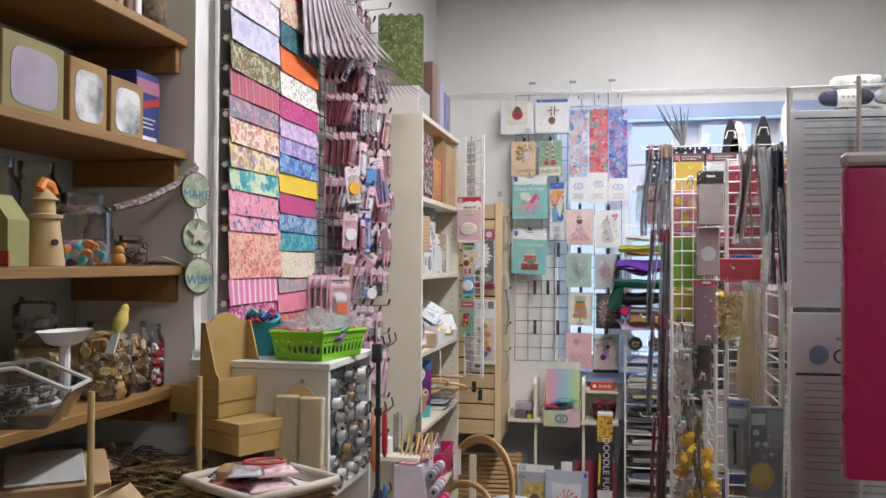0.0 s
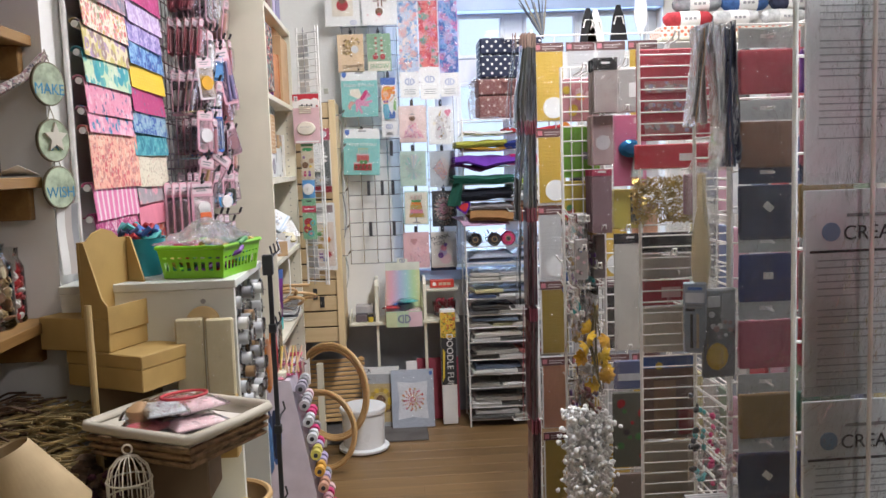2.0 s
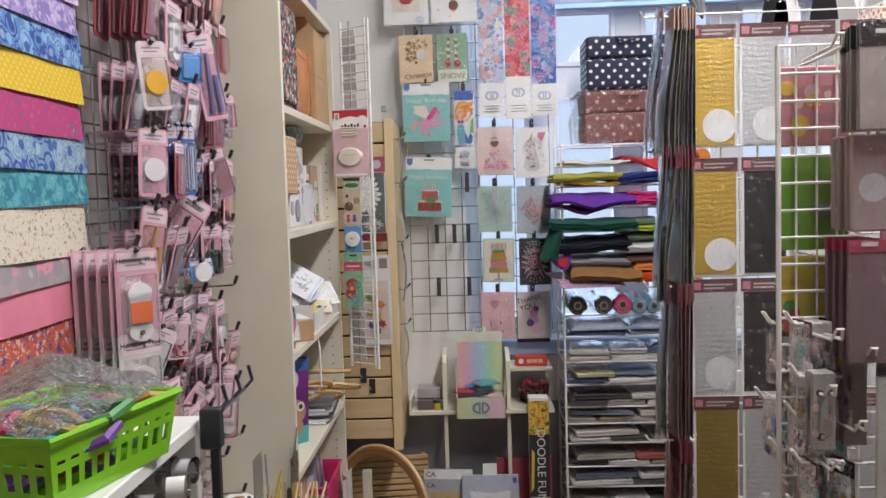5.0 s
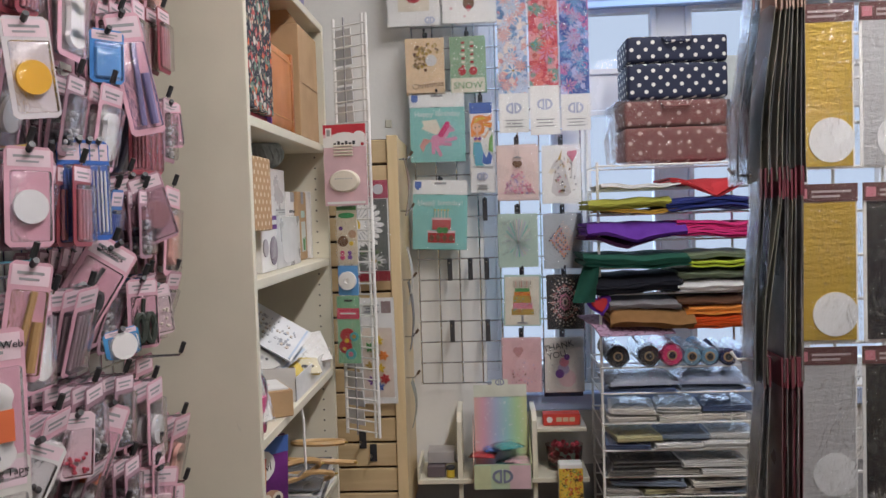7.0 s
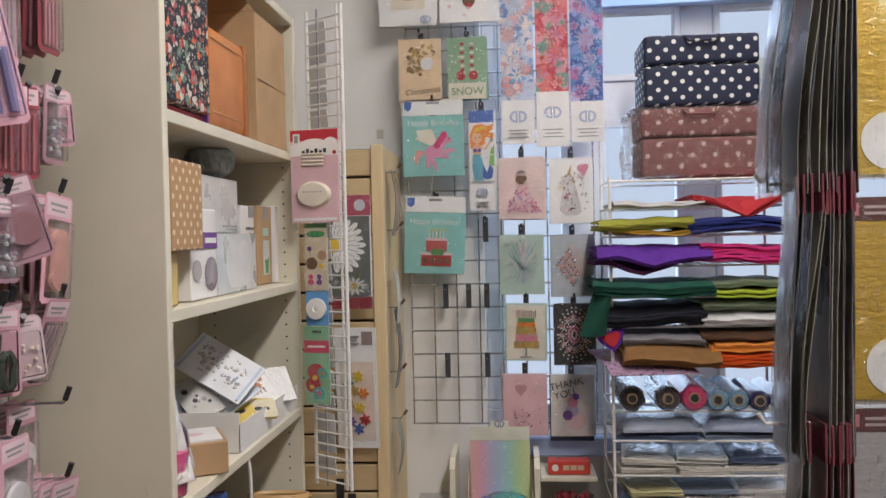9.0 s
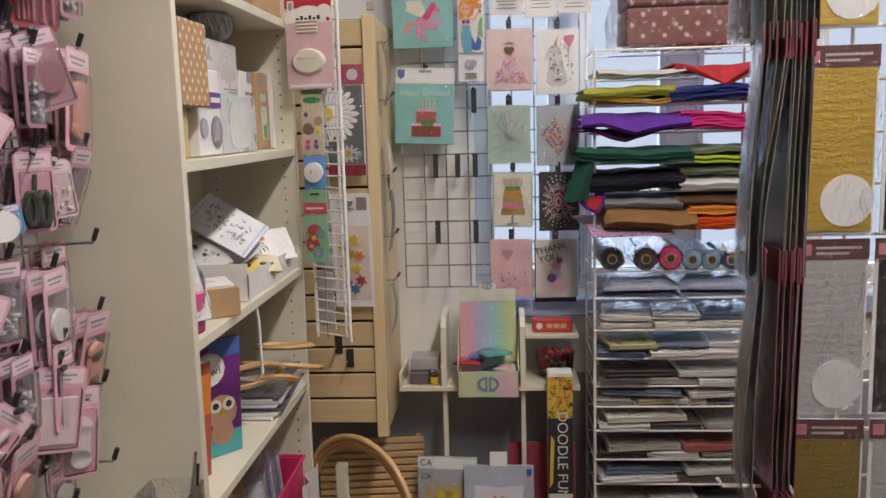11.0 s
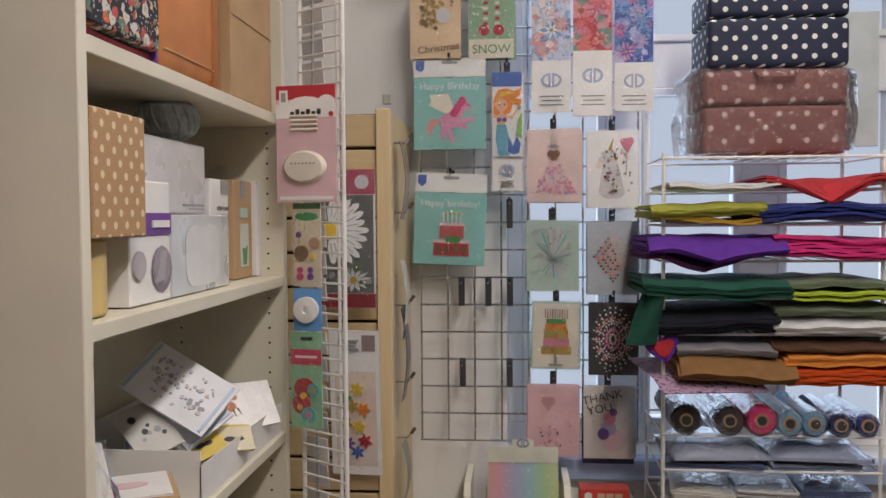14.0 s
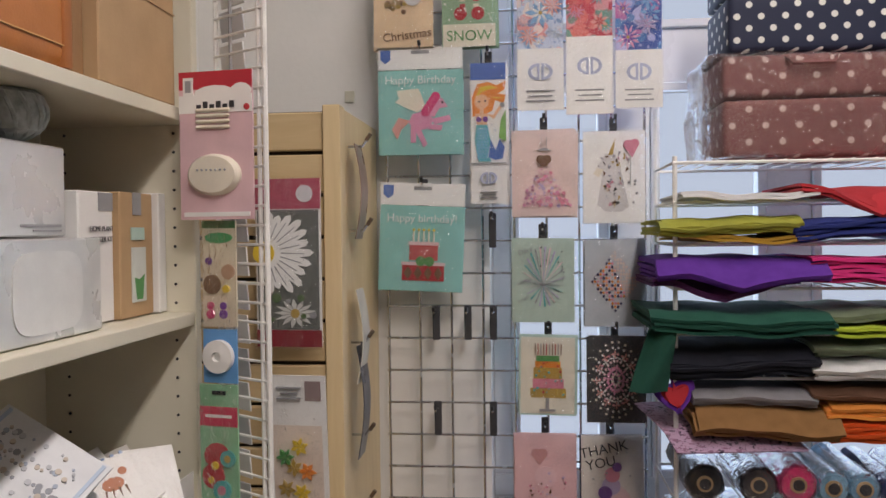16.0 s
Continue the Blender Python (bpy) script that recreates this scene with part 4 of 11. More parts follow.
FELT = {k: felt_mat("felt_" + k, c) for k, c in dict(white=(0.7, 0.7, 0.7), red=(0.5, 0.03, 0.04), olive=(0.36, 0.36, 0.05), mustard=(0.46, 0.26, 0.03), blue=(0.02, 0.035, 0.20), purple=(0.13, 0.03, 0.34), plum=(0.10, 0.02, 0.10), pink=(0.70, 0.03, 0.20), green=(0.006, 0.075, 0.05), lime=(0.40, 0.52, 0.04), sage=(0.15, 0.19, 0.12), black=(0.012, 0.014, 0.025), grey=(0.25, 0.24, 0.26), brown=(0.12, 0.055, 0.03), tan=(0.26, 0.13, 0.045), orange=(0.70, 0.24, 0.04), flame=(0.72, 0.09, 0.01)).items()}


def felt_stack(colour, x0, x1, z, n, label, front=4.75, back=5.04, droop=0.0, seed=1, gap=0.0075, wave=0.010, corner=0.0, fold=0.15):
    """A pile of soft sheets; fold bends the upper ones down over the front of the pile."""
    x0, x1 = 0.03 + (x0 - 0.03) * 1.2, min(0.575, 0.03 + (x1 - 0.03) * 1.2)
    t = thing("felt_stack", label, "felt", ((x0 + x1) / 2, front, z), group="felt on the rack")
    q = random.Random(seed)
    w = x1 - x0
    for k in range(n):
        ph, dx, dy, a = q.uniform(0, 6), q.uniform(-0.006, 0.006), q.uniform(-0.005, 0.007), q.uniform(0.8, 1.15)
        bm = B()

        def f(u, v):
            x = (u - 0.5) * w + dx
            y = v * v * (back - front)
            lip = max(0.0, 1 - y / 0.022)
            over = max(0.0, 1 - y / 0.05)
            zz = 0.002 + gap * k * (1 - fold * lip) + wave * a * (math.sin(u * 5 + seed) * 0.5 + 0.5) * (1 - 0.7 * v) + 0.0022 * math.sin(u * 15 + ph) - droop * over * over - corner * over * max(0, 1 - abs(u - 0.5) * 3)
            return (x, y + dy - 0.0016 * k * fold * lip * 4, zz)
        sheet(bm, f, 16, 8, 0.0062)
        part("felt_sheet", bm, FELT[colour], t, smooth=70)
    return t


felt_stack("white", 0.03, 0.25, 1.641, 2, "white felt sheets on the rack", seed=2)
felt_stack("red", 0.23, 0.495, 1.646, 3, "red felt sheets with a hanging corner", seed=3, corner=0.05, wave=0.012)
felt_stack("mustard", 0.03, 0.25, 1.554, 2, "mustard felt sheets on the rack", seed=14)
felt_stack("olive", 0.0, 0.225, 1.570, 5, "olive green felt sheets in a pile", seed=4, wave=0.008, fold=0.6)
felt_stack("blue", 0.215, 0.515, 1.556, 6, "dark blue felt sheets in a pile", seed=5, wave=0.016, fold=0.3)
felt_stack("plum", -0.01, 0.23, 1.464, 2, "dark plum felt sheets", seed=15, corner=0.03)
felt_stack("purple", -0.01, 0.265, 1.480, 6, "purple felt sheets drooping over the rack", front=4.74, seed=6, wave=0.008, corner=0.03, fold=0.85)
felt_stack("pink", 0.245, 0.515, 1.466, 7, "bright pink felt sheets in a pile", seed=7, wave=0.014)
felt_stack("green", -0.02, 0.27, 1.371, 6, "dark green felt sheets sticking out of the rack", seed=8, front=4.72, wave=0.010, fold=0.4)
felt_stack("sage", 0.26, 0.515, 1.393, 3, "sage green felt sheets", seed=18, fold=0.6)
felt_stack("lime", 0.275, 0.525, 1.368, 3, "lime green felt sheets", seed=9, front=4.735, wave=0.005)
felt_stack("black", 0.01, 0.25, 1.281, 8, "black felt sheets in a thick pile", seed=10, wave=0.013, fold=0.5)
felt_stack("sage", 0.245, 0.505, 1.327, 4, "grey green felt sheets", seed=19, fold=0.6, wave=0.004)
felt_stack("white", 0.245, 0.505, 1.281, 6, "white felt sheets in a pile", seed=11, wave=0.004, fold=0.6)
felt_stack("grey", 0.05, 0.25, 1.228, 4, "grey felt sheets in a pile", seed=12, wave=0.006, fold=0.6)
felt_stack("brown", 0.245, 0.495, 1.238, 4, "dark brown felt sheets in a pile", seed=21, wave=0.005, fold=0.6)
felt_stack("tan", 0.05, 0.28, 1.174, 7, "tan felt sheets curling over the front", seed=13, front=4.73, droop=0.012, wave=0.012, fold=0.7)
felt_stack("orange", 0.265, 0.495, 1.209, 4, "orange felt sheets in a pile", seed=22, front=4.735, fold=0.4, wave=0.004)
felt_stack("flame", 0.265, 0.495, 1.160, 6, "flame red felt sheets in a pile", seed=23, front=4.735, wave=0.004)
LEOPARD = print_cloth("leopard_print", (0.45, 0.30, 0.42), [(0.05, 0.03, 0.06), (0.25, 0.12, 0.2)], 70, 0.34)
bm = B(); sheet(bm, lambda u, v: ((u - 0.5) * 0.26, v * 0.32, 0.004 + 0.012 * math.sin(3 * u + 1) * v - 0.022 * max(0, 0.3 - v) / 0.3), 12, 8, 0.003)
solid("patterned_sheet", bm, LEOPARD, "pink and black leopard print sheet", "felt", (0.14, 4.70, 1.165), 8)
# the green cloth and heart that hang beside the rack
bm = B(); sheet(bm, lambda u, v: (0.05 * (u - 0.5) * (1 + 0.5 * v) - 0.03 * v, 0.012 * math.sin(5 * u + 3 * v), -0.14 * v), 8, 8, 0.003)
solid("felt_remnant", bm, FELT["green"], "dark green felt strip hanging off the rack", "felt", (-0.005, 4.735, 1.395))
for nm, m, s, dy in (("heart", FELT["purple"], 0.040, 0.0), ("heart", FELT["red"], 0.027, -0.006)):
    if dy == 0.0:
        HEART = thing("felt_heart", "small padded felt heart, purple and red", "ornament", (0.022, 4.77, 1.245), ry=-12)
        bm = B(); rod(bm, (0, 0, 0.02), (0.005, 0.004, 0.075), 0.001, 5); part("thread", bm, INKY, HEART)
    pts = [(s * 1.05 * (math.sin(a) ** 3), s * (0.82 * math.cos(a) - 0.32 * math.cos(2 * a) - 0.13 * math.cos(3 * a))) for a in [2 * math.pi * k / 26 for k in range(26)]]
    bm = B(); slab(bm, pts, -0.010 + dy, 0.010 + dy); bmesh.ops.bevel(bm, geom=[e for e in bm.edges if abs(e.verts[0].co.y - e.verts[1].co.y) < 1e-5], offset=0.005, segments=2, affect="EDGES")
    part("pad", bm, m, HEART)
# rolls of tulle, their ends towards the aisle
TULLE = lambda c: paint("tulle", c, 0.75, vary=0.2, scale=40, grain=0.5, fine=400)
for k, (x, rr, c) in enumerate(((0.080, 0.037, (0.015, 0.015, 0.018)), (0.186, 0.036, (0.06, 0.055, 0.06)), (0.263, 0.038, (0.74, 0.06, 0.20)), (0.331, 0.032, (0.20, 0.38, 0.52)), (0.391, 0.031, (0.18, 0.36, 0.52)), (0.453, 0.028, (0.02, 0.03, 0.12)), (0.517, 0.028, (0.03, 0.04, 0.20)))):
    m = TULLE(c)
    t = thing("net_roll", "roll of tulle on a cardboard core, in film", "roll", (x, 4.765, 1.026 + rr), group="rolls of tulle")
    L = 0.255
    # An ink-black disc stands in for the shade inside the hollow core.
    for nm, mm, prof, seg in (("roll", m, [(0.017, 0.001), (rr * 0.86, 0.0), (rr, 0.007), (rr, L - 0.004), (rr * 0.9, L)], 24), ("core", KRAFT, [(0.0125, -0.003), (0.0165, -0.003), (0.0165, 0.02), (0.0125, 0.02)], 20), ("core_hole", INKY, [(0.002, -0.0045), (0.0118, -0.0045), (0.0118, 0.0), (0.002, 0.0)], 18), ("film", FILM, [(0.012, -0.012), (rr * 0.8, -0.008), (rr * 1.06, 0.002), (rr * 1.08, 0.05), (rr * 1.07, L - 0.01), (0.02, L + 0.004)], 22)):
        bm = B(); lathe(bm, prof, seg)
        if nm == "film":
            for v in bm.verts:
                v.co += Vector((1, 1, 0.6)) * 0.005 * noise.noise(v.co * 55 + Vector((x * 50, 0, 0)))
        bmesh.ops.rotate(bm, verts=bm.verts, cent=(0, 0, 0), matrix=Matrix.Rotation(-math.pi / 2, 3, "X"))
        o = part(nm, bm, mm, t, smooth=50)
        if nm == "film":
            o.visible_shadow = False


def soft_packet(label, x, y, z, w, d, h, material, rz=0, seed=1, bag=True, group="packets on the rack", name="craft_packet"):
    t = thing(name, label, "packet", (x, y, z), rz, group=group)
    q = Vector((seed * 2.3, seed * 1.1, 4))
    for nm, m, pad, rough in (("contents", material, 0.0, 0.35), ("film", FILM, 0.006, 0.6)):
        if nm == "film" and not bag:
            continue
        bm = B(); bx(bm, -w / 2 - pad, w / 2 + pad, -d / 2 - pad, d / 2 + pad, 0.0015, h + pad, 0)
        bmesh.ops.subdivide_edges(bm, edges=bm.edges[:], cuts=5, use_grid_fill=True)
        for v in bm.verts:
            u, s = abs(v.co.x) / (w / 2 + pad), abs(v.co.y) / (d / 2 + pad)
            k = 1 - 0.75 * max(u, s) ** 6
            v.co.z = 0.0015 + (v.co.z - 0.0015) * k * (1 + rough * noise.noise(v.co * 26 + q))
            v.co.x += 0.004 * noise.noise(v.co * 20 + q * 2)
        ob = part(nm, bm, m, t, smooth=60)
        if nm == "film":
            ob.visible_shadow = False
    return t


def folded_pack(label, x, y, z, w, d, n, material, rz=0, seed=1):
    """A few folded sheets lying flat in a clear bag."""
    t = thing("craft_packet", label, "packet", (x, y, z), rz, group="packets on the rack")
    q = random.Random(seed)
    for k in range(n):
        ph, dx, dy = q.uniform(0, 6), q.uniform(-0.004, 0.004), q.uniform(-0.006, 0.004)
        bm = B(); sheet(bm, lambda u, v: ((u - 0.5) * w + dx, (v - 0.5) * d + dy, 0.001 + 0.0056 * k + 0.0025 * k * (0.6 + 0.4 * math.sin(3 * u + ph)) * (1 - 0.6 * (2 * v - 1) ** 4)), 8, 6, 0.0035)
        part("sheet", bm, material, t, smooth=60)
    top = 0.0085 * n + 0.004
    bm = B(); sheet(bm, lambda u, v: ((u - 0.5) * (w + 0.014), (v - 0.5) * (d + 0.016), 0.0015 + top * min(1, 7 * min(u, 1 - u, v, 1 - v)) * (0.9 + 0.35 * noise.noise(Vector((u * 6, v * 6, seed))))), 12, 10)
    part("film", bm, FILM, t, smooth=80).visible_shadow = False


q = random.Random(12)
OFFW, PAPERY, STONE = ink(0.70, 0.66, 0.60, 0.85), ink(0.72, 0.71, 0.69, 0.7), ink(0.48, 0.45, 0.40, 0.8)
DUSK, STEELB, DIM, PALEY = ink(0.10, 0.14, 0.26, 0.5), ink(0.24, 0.30, 0.40, 0.6), ink(0.12, 0.115, 0.11, 0.6), ink(0.58, 0.54, 0.30, 0.7)
for z, low, high in ((0.93, (DUSK, STEELB), ()), (0.825, (OFFW, OFFW, OFFW), (OFFW, PAPERY, DUSK)), (0.73, (DUSK, PAPERY, PAPERY), (PALEY, STEELB, PAPERY)), (0.637, (DIM, STONE, PAPERY), (DIM, PAPERY)), (0.567, (STONE, PALEY, OFFW, STEELB), (STEELB, OFFW)), (0.484, (PAPERY, DIM, STONE), (OFFW,)), (0.385, (DIM, PAPERY, STONE), (STONE, ink(0.42, 0.12, 0.10))), (0.299, (PAPERY, DIM), (STEELB, PAPERY)), (0.222, (STONE, PAPERY, DIM), ()), (0.112, (PAPERY, DIM, PAPERY), (STONE,)), (0.04, (DIM, STONE), (PAPERY,))):
    for layer, row in enumerate((low, high)):
        x = 0.042
        for i, m in enumerate(row):
            w = (0.51 - 0.006 * len(row)) / max(2, len(row)) * q.uniform(0.9, 1.05)
            folded_pack("flat folded sheets in clear film on a wire shelf", x + w / 2 + 0.02 * layer, 4.875 + q.uniform(-0.02, 0.01) + 0.012 * layer, z + 0.008 + 0.026 * layer, w, q.uniform(0.15, 0.19), 3 if z < 0.9 else 2, m, q.uniform(-7, 7), 700 + int(z * 1000) + 10 * layer + i)
            x += w + 0.006
for k in range(2):
    soft_packet("shiny clear bag of pale threads on a wire shelf", 0.165 + 0.25 * k, 4.885, 0.958, 0.24, 0.21, 0.036, (ink(0.42, 0.46, 0.56, 0.3), ink(0.30, 0.34, 0.46, 0.3))[k], 4 - 8 * k, 40 + k)


# ---- sewing boxes on top of the rack ----
NAVY_DOT = dotted("navy_polka_cloth", (0.012, 0.018, 0.05), (0.75, 0.74, 0.70), 0.034, 0.17)
MAUVE_DOT = dotted("mauve_polka_cloth", (0.20, 0.075, 0.07), (0.55, 0.42, 0.38), 0.047, 0.12)


def sewing_box(label, x0, x1, z0, z1, y0, y1, material, wrapped, rz=0):
    cx, cy = (x0 + x1) / 2, (y0 + y1) / 2
    t = thing("sewing_box", label, "sewing box", (cx, cy, z0), rz, group="sewing boxes")
    w, d, h = x1 - x0, y1 - y0, z1 - z0
    lid = h * 0.42
    for nm, a, c in (("body", 0.0, h - lid - 0.003), ("lid", h - lid, h)):
        bm = B(); bx(bm, -w / 2, w / 2, -d / 2, d / 2, a, c, 0.012, 3)
        bmesh.ops.subdivide_edges(bm, edges=[e for e in bm.edges if e.calc_length() > 0.05], cuts=4, use_grid_fill=True)
        for v in bm.verts:
            v.co += Vector((0, 0, 0.004)) * noise.noise(v.co * 11 + Vector((z0 * 7, 0, 0)))
        part(nm, bm, material, t, smooth=60)
    bm = B(); tube(bm, [(-0.05, -d / 2 - 0.004, h - 0.006), (-0.04, -d / 2 - 0.014, h - 0.022), (0.04, -d / 2 - 0.014, h - 0.022), (0.05, -d / 2 - 0.004, h - 0.006)], 0.005, 6); part("handle", bm, material, t)
    if wrapped:
        bm = B(); bx(bm, -w / 2 - 0.035, w / 2 + 0.02, -d / 2 - 0.014, d / 2 + 0.01, 0.0, h + 0.004, 0.02, 2)
        bmesh.ops.subdivide_edges(bm, edges=[e for e in bm.edges if e.calc_length() > 0.05], cuts=8, use_grid_fill=True)
        for v in bm.verts:
            v.co += Vector((noise.noise(v.co * 14), noise.noise(v.co * 14 + Vector((5, 0, 0))), noise.noise(v.co * 14 + Vector((0, 7, 0))))) * 0.012
            v.co.z = max(v.co.z, 0.001)
        part("film", bm, FILM, t, "crumpled clear plastic wrap", smooth=60).visible_shadow = False
    return t


sewing_box("mauve spotted sewing box wrapped in clear plastic", 0.125, 0.475, 1.724, 1.935, 4.80, 5.02, MAUVE_DOT, True)
sewing_box("navy blue sewing box with white polka dots", 0.140, 0.482, 1.942, 2.155, 4.81, 5.03, NAVY_DOT, False)
bm = B(); disc(bm, 0, 0, 0.034, -0.004, 0.004, 20)
solid("felt_flower", bm, FELT["orange"], "round orange felt flower hung at the rack", "ornament", (0.585, 4.76, 1.655))
bm = B(); disc(bm, 0, 0, 0.022, -0.005, 0.005, 18)
solid("felt_flower", bm, FELT["red"], "round red felt flower hung at the rack", "ornament", (0.59, 4.755, 1.58))
bm = B(); bx(bm, 0.49, 0.60, 4.93, 4.94, 1.75, 2.10, 0.002)
solid("hanging_pack", bm, ink(0.5, 0.55, 0.56), "pale flat pack hanging by the sewing boxes", "pack")

# ---- low white cubby shelf ----
t = thing("cubby_shelf", "low white painted shelf with upright dividers on thin legs", "shelf", (0, 0, 0))
bm = B(); bx(bm, -0.635, -0.01, 4.90, 5.12, 0.585, 0.603, 0.002); part("shelf", bm, WHITE, t)
for a in (-0.478, -0.205):
    bm = B()
    slab(bm, [(4.90, 0.604), (5.12, 0.604), (5.12, 0.84), (4.94, 0.84), (4.91, 0.81)], a - 0.009, a + 0.009)
    bmesh.ops.rotate(bm, verts=bm.verts, cent=(0, 0, 0), matrix=Matrix.Rotation(math.pi / 2, 3, "Z"))
    for v in bm.verts:
        v.co = Vector((-v.co.x, v.co.y, v.co.z))
    part("divider", bm, WHITE, t)
    bm = B(); bx(bm, a - 0.008, a + 0.008, 4.93, 4.95, 0.0, 0.584, 0.001); part("leg", bm, WHITE, t)
bm = B(); bx(bm, -0.194, -0.012, 4.94, 5.12, 0.760, 0.774, 0.002); part("upper_shelf", bm, WHITE, t)
bm = B(); bx(bm, -0.635, -0.625, 4.90, 5.12, 0.604, 0.65, 0.001); part("lip", bm, WHITE, t)
RAINBOW, nt, b = nodes_of("rainbow_card")
c = coords(nt, (1, 1, 1))
sep = nt.nodes.new("ShaderNodeSeparateXYZ")
nt.links.new(c, sep.inputs[0])
n = node(nt, "ShaderNodeTexNoise", Scale=60.0, Detail=3.0)
nt.links.new(c, n.inputs[0])
mr = node(nt, "ShaderNodeMapRange", From_Min=-0.11, From_Max=0.11)
nt.links.new(sep.outputs[0], mr.inputs[0])
col = ramp(nt, mr.outputs[0], [(0.0, (0.72, 0.46, 0.34)), (0.2, (0.70, 0.38, 0.48)), (0.42, (0.42, 0.48, 0.66)), (0.6, (0.36, 0.60, 0.62)), (0.78, (0.46, 0.66, 0.36)), (1.0, (0.70, 0.68, 0.36))])
nt.links.new(mixc(nt, ramp(nt, n.outputs[0], [(0.6, (0, 0, 0)), (0.72, (0.5, 0.5, 0.5))]), col, (0.8, 0.8, 0.8)), b.inputs["Base Color"])
b.inputs["Roughness"].default_value = 0.45
t = thing("counter_display_box", "rainbow card counter display box with small packs inside", "display box", (-0.325, 4.95, 0.606))
bm = B(); bx(bm, -0.105, 0.105, -0.085, -0.082, -0.03, 0.06); part("front_panel", bm, ink(0.46, 0.58, 0.40), t)
hd = new("front_print"); hd.parent = t; hd.matrix_basis = pose(0, 0, 0.06)
art(hd, [("b", 0.62, 0.0, 0.98, 0.95, ink(0.66, 0.46, 0.50)), ("b", 0.02, 0.0, 0.30, 0.95, ink(0.56, 0.60, 0.36))] + ring_logo(0.5, 0.52, 1.1, ink(0.20, 0.22, 0.30), 2.2), 0.21, 0.09, -0.086)
for s in (-1, 1):
    bm = B()
    slab(bm, [(-0.085, -0.03), (0.07, -0.03), (0.075, 0.20), (-0.085, 0.06)], -0.0015, 0.0015)
    bmesh.ops.rotate(bm, verts=bm.verts, cent=(0, 0, 0), matrix=Matrix.Rotation(math.pi / 2, 3, "Z"))
    bmesh.ops.translate(bm, verts=bm.verts, vec=(s * 0.104, 0, 0)); part("side_panel", bm, RAINBOW, t)
bm = B(); bx(bm, -0.105, 0.105, -0.082, 0.07, -0.028, -0.024); part("base", bm, RAINBOW, t)
bm = B(); bx(bm, -0.098, 0.098, 0.03, 0.033, -0.02, 0.28); part("back_panel", bm, RAINBOW, t)
bm = B(); bx(bm, -0.098, 0.098, 0.0285, 0.0295, 0.28, 0.325); bx(bm, -0.03, 0.03, 0.0285, 0.0295, 0.325, 0.345); part("header_panel", bm, ink(0.66, 0.68, 0.58), t)
art(t, ring_logo(0.5, 4.72, 0.55, ink(0.25, 0.28, 0.40), 2.1), 0.19, 0.09, 0.028)
for k in range(7):
    soft_packet("small sticker pack in clear film", -0.325 + (k % 4 - 1.5) * 0.045, 4.94 + 0.02 * (k % 3), 0.600 + 0.018 * k, 0.07, 0.09, 0.012, (RED, BLUE, TEAL, PALE_PINK)[k % 4], 20 * k, k, group="sticker packs", name="sticker_pack")
carton("small_box", "dark small box on the low shelf", -0.60, -0.535, 4.92, 5.03, 0.605, 0.645, ink(0.14, 0.11, 0.12))
carton("small_box", "grey small box with clear lid on the low shelf", -0.600, -0.50, 4.95, 5.05, 0.648, 0.69, ink(0.40, 0.38, 0.38))
t = thing("paint_pot", "small yellow paint pot on the shelf", "pot", (-0.515, 4.925, 0.605))
bm = B(); lathe(bm, [(0.014, 0), (0.015, 0.002), (0.015, 0.028)], 14); part("pot", bm, YELLOW, t)
bm = B(); lathe(bm, [(0.016, 0.029), (0.016, 0.038), (0.014, 0.04)], 14); part("lid", bm, INKY, t)
t = thing("small_box", "red box with pale lettering bars on the shelf", "box", (-0.10, 5.0, 0.776), 0)
bm = B(); bx(bm, -0.068, 0.068, -0.03, 0.03, 0, 0.042, 0.002); part("body", bm, ink(0.62, 0.06, 0.04), t)
bm = B(); disc(bm, -0.045, 0.022, 0.011, -0.0315, -0.03, 14); part("emblem", bm, CARD_WHITE, t)
for k in range(3):
    bm = B(); bx(bm, -0.02 + 0.024 * k, 0.0 + 0.024 * k, -0.0312, -0.03, 0.014, 0.030); part("lettering_bar", bm, ink(0.6, 0.45, 0.3), t)
t = thing("plastic_tub", "clear tub of red beads on the low shelf", "tub", (-0.09, 5.01, 0.606))
bm = B(); lathe(bm, [(0.05, 0), (0.062, 0.008), (0.07, 0.085), (0.072, 0.09)], 22, sy=0.7); part("tub", bm, JAR, t)
bm = B()
q = random.Random(9)
for k in range(60):
    bmesh.ops.create_icosphere(bm, subdivisions=1, radius=q.uniform(0.008, 0.013), matrix=Matrix.Translation((q.uniform(-0.05, 0.05), q.uniform(-0.032, 0.032), q.uniform(0.012, 0.10))))
part("beads", bm, ink(0.45, 0.05, 0.08), t)["kind"] = "stuff"

# ---- on the floor before the window wall ----
t = thing("marker_tube", "tall box of doodle pens, yellow picture and black label", "box", (-0.083, 4.88, 0.006))
bm = B(); bx(bm, -0.042, 0.042, -0.03, 0.03, 0, 0.66, 0.003); part("body", bm, CARD_WHITE, t)
bm = B(); bx(bm, -0.0425, 0.0425, -0.0315, -0.030, 0.23, 0.50); part("label", bm, INKY, t)
bm = B(); bx(bm, -0.0425, 0.0425, -0.0315, -0.030, 0.501, 0.645); part("picture", bm, print_cloth("sunflower_print", (0.70, 0.45, 0.06), [(0.7, 0.5, 0.05), (0.25, 0.30, 0.05), (0.55, 0.12, 0.03), (0.1, 0.06, 0.02)], 60, 0.5), t)
lettering(t, "DOODLE FUN", 0.050, 0.006, -0.0325, 0.365, CARD_WHITE, -90)
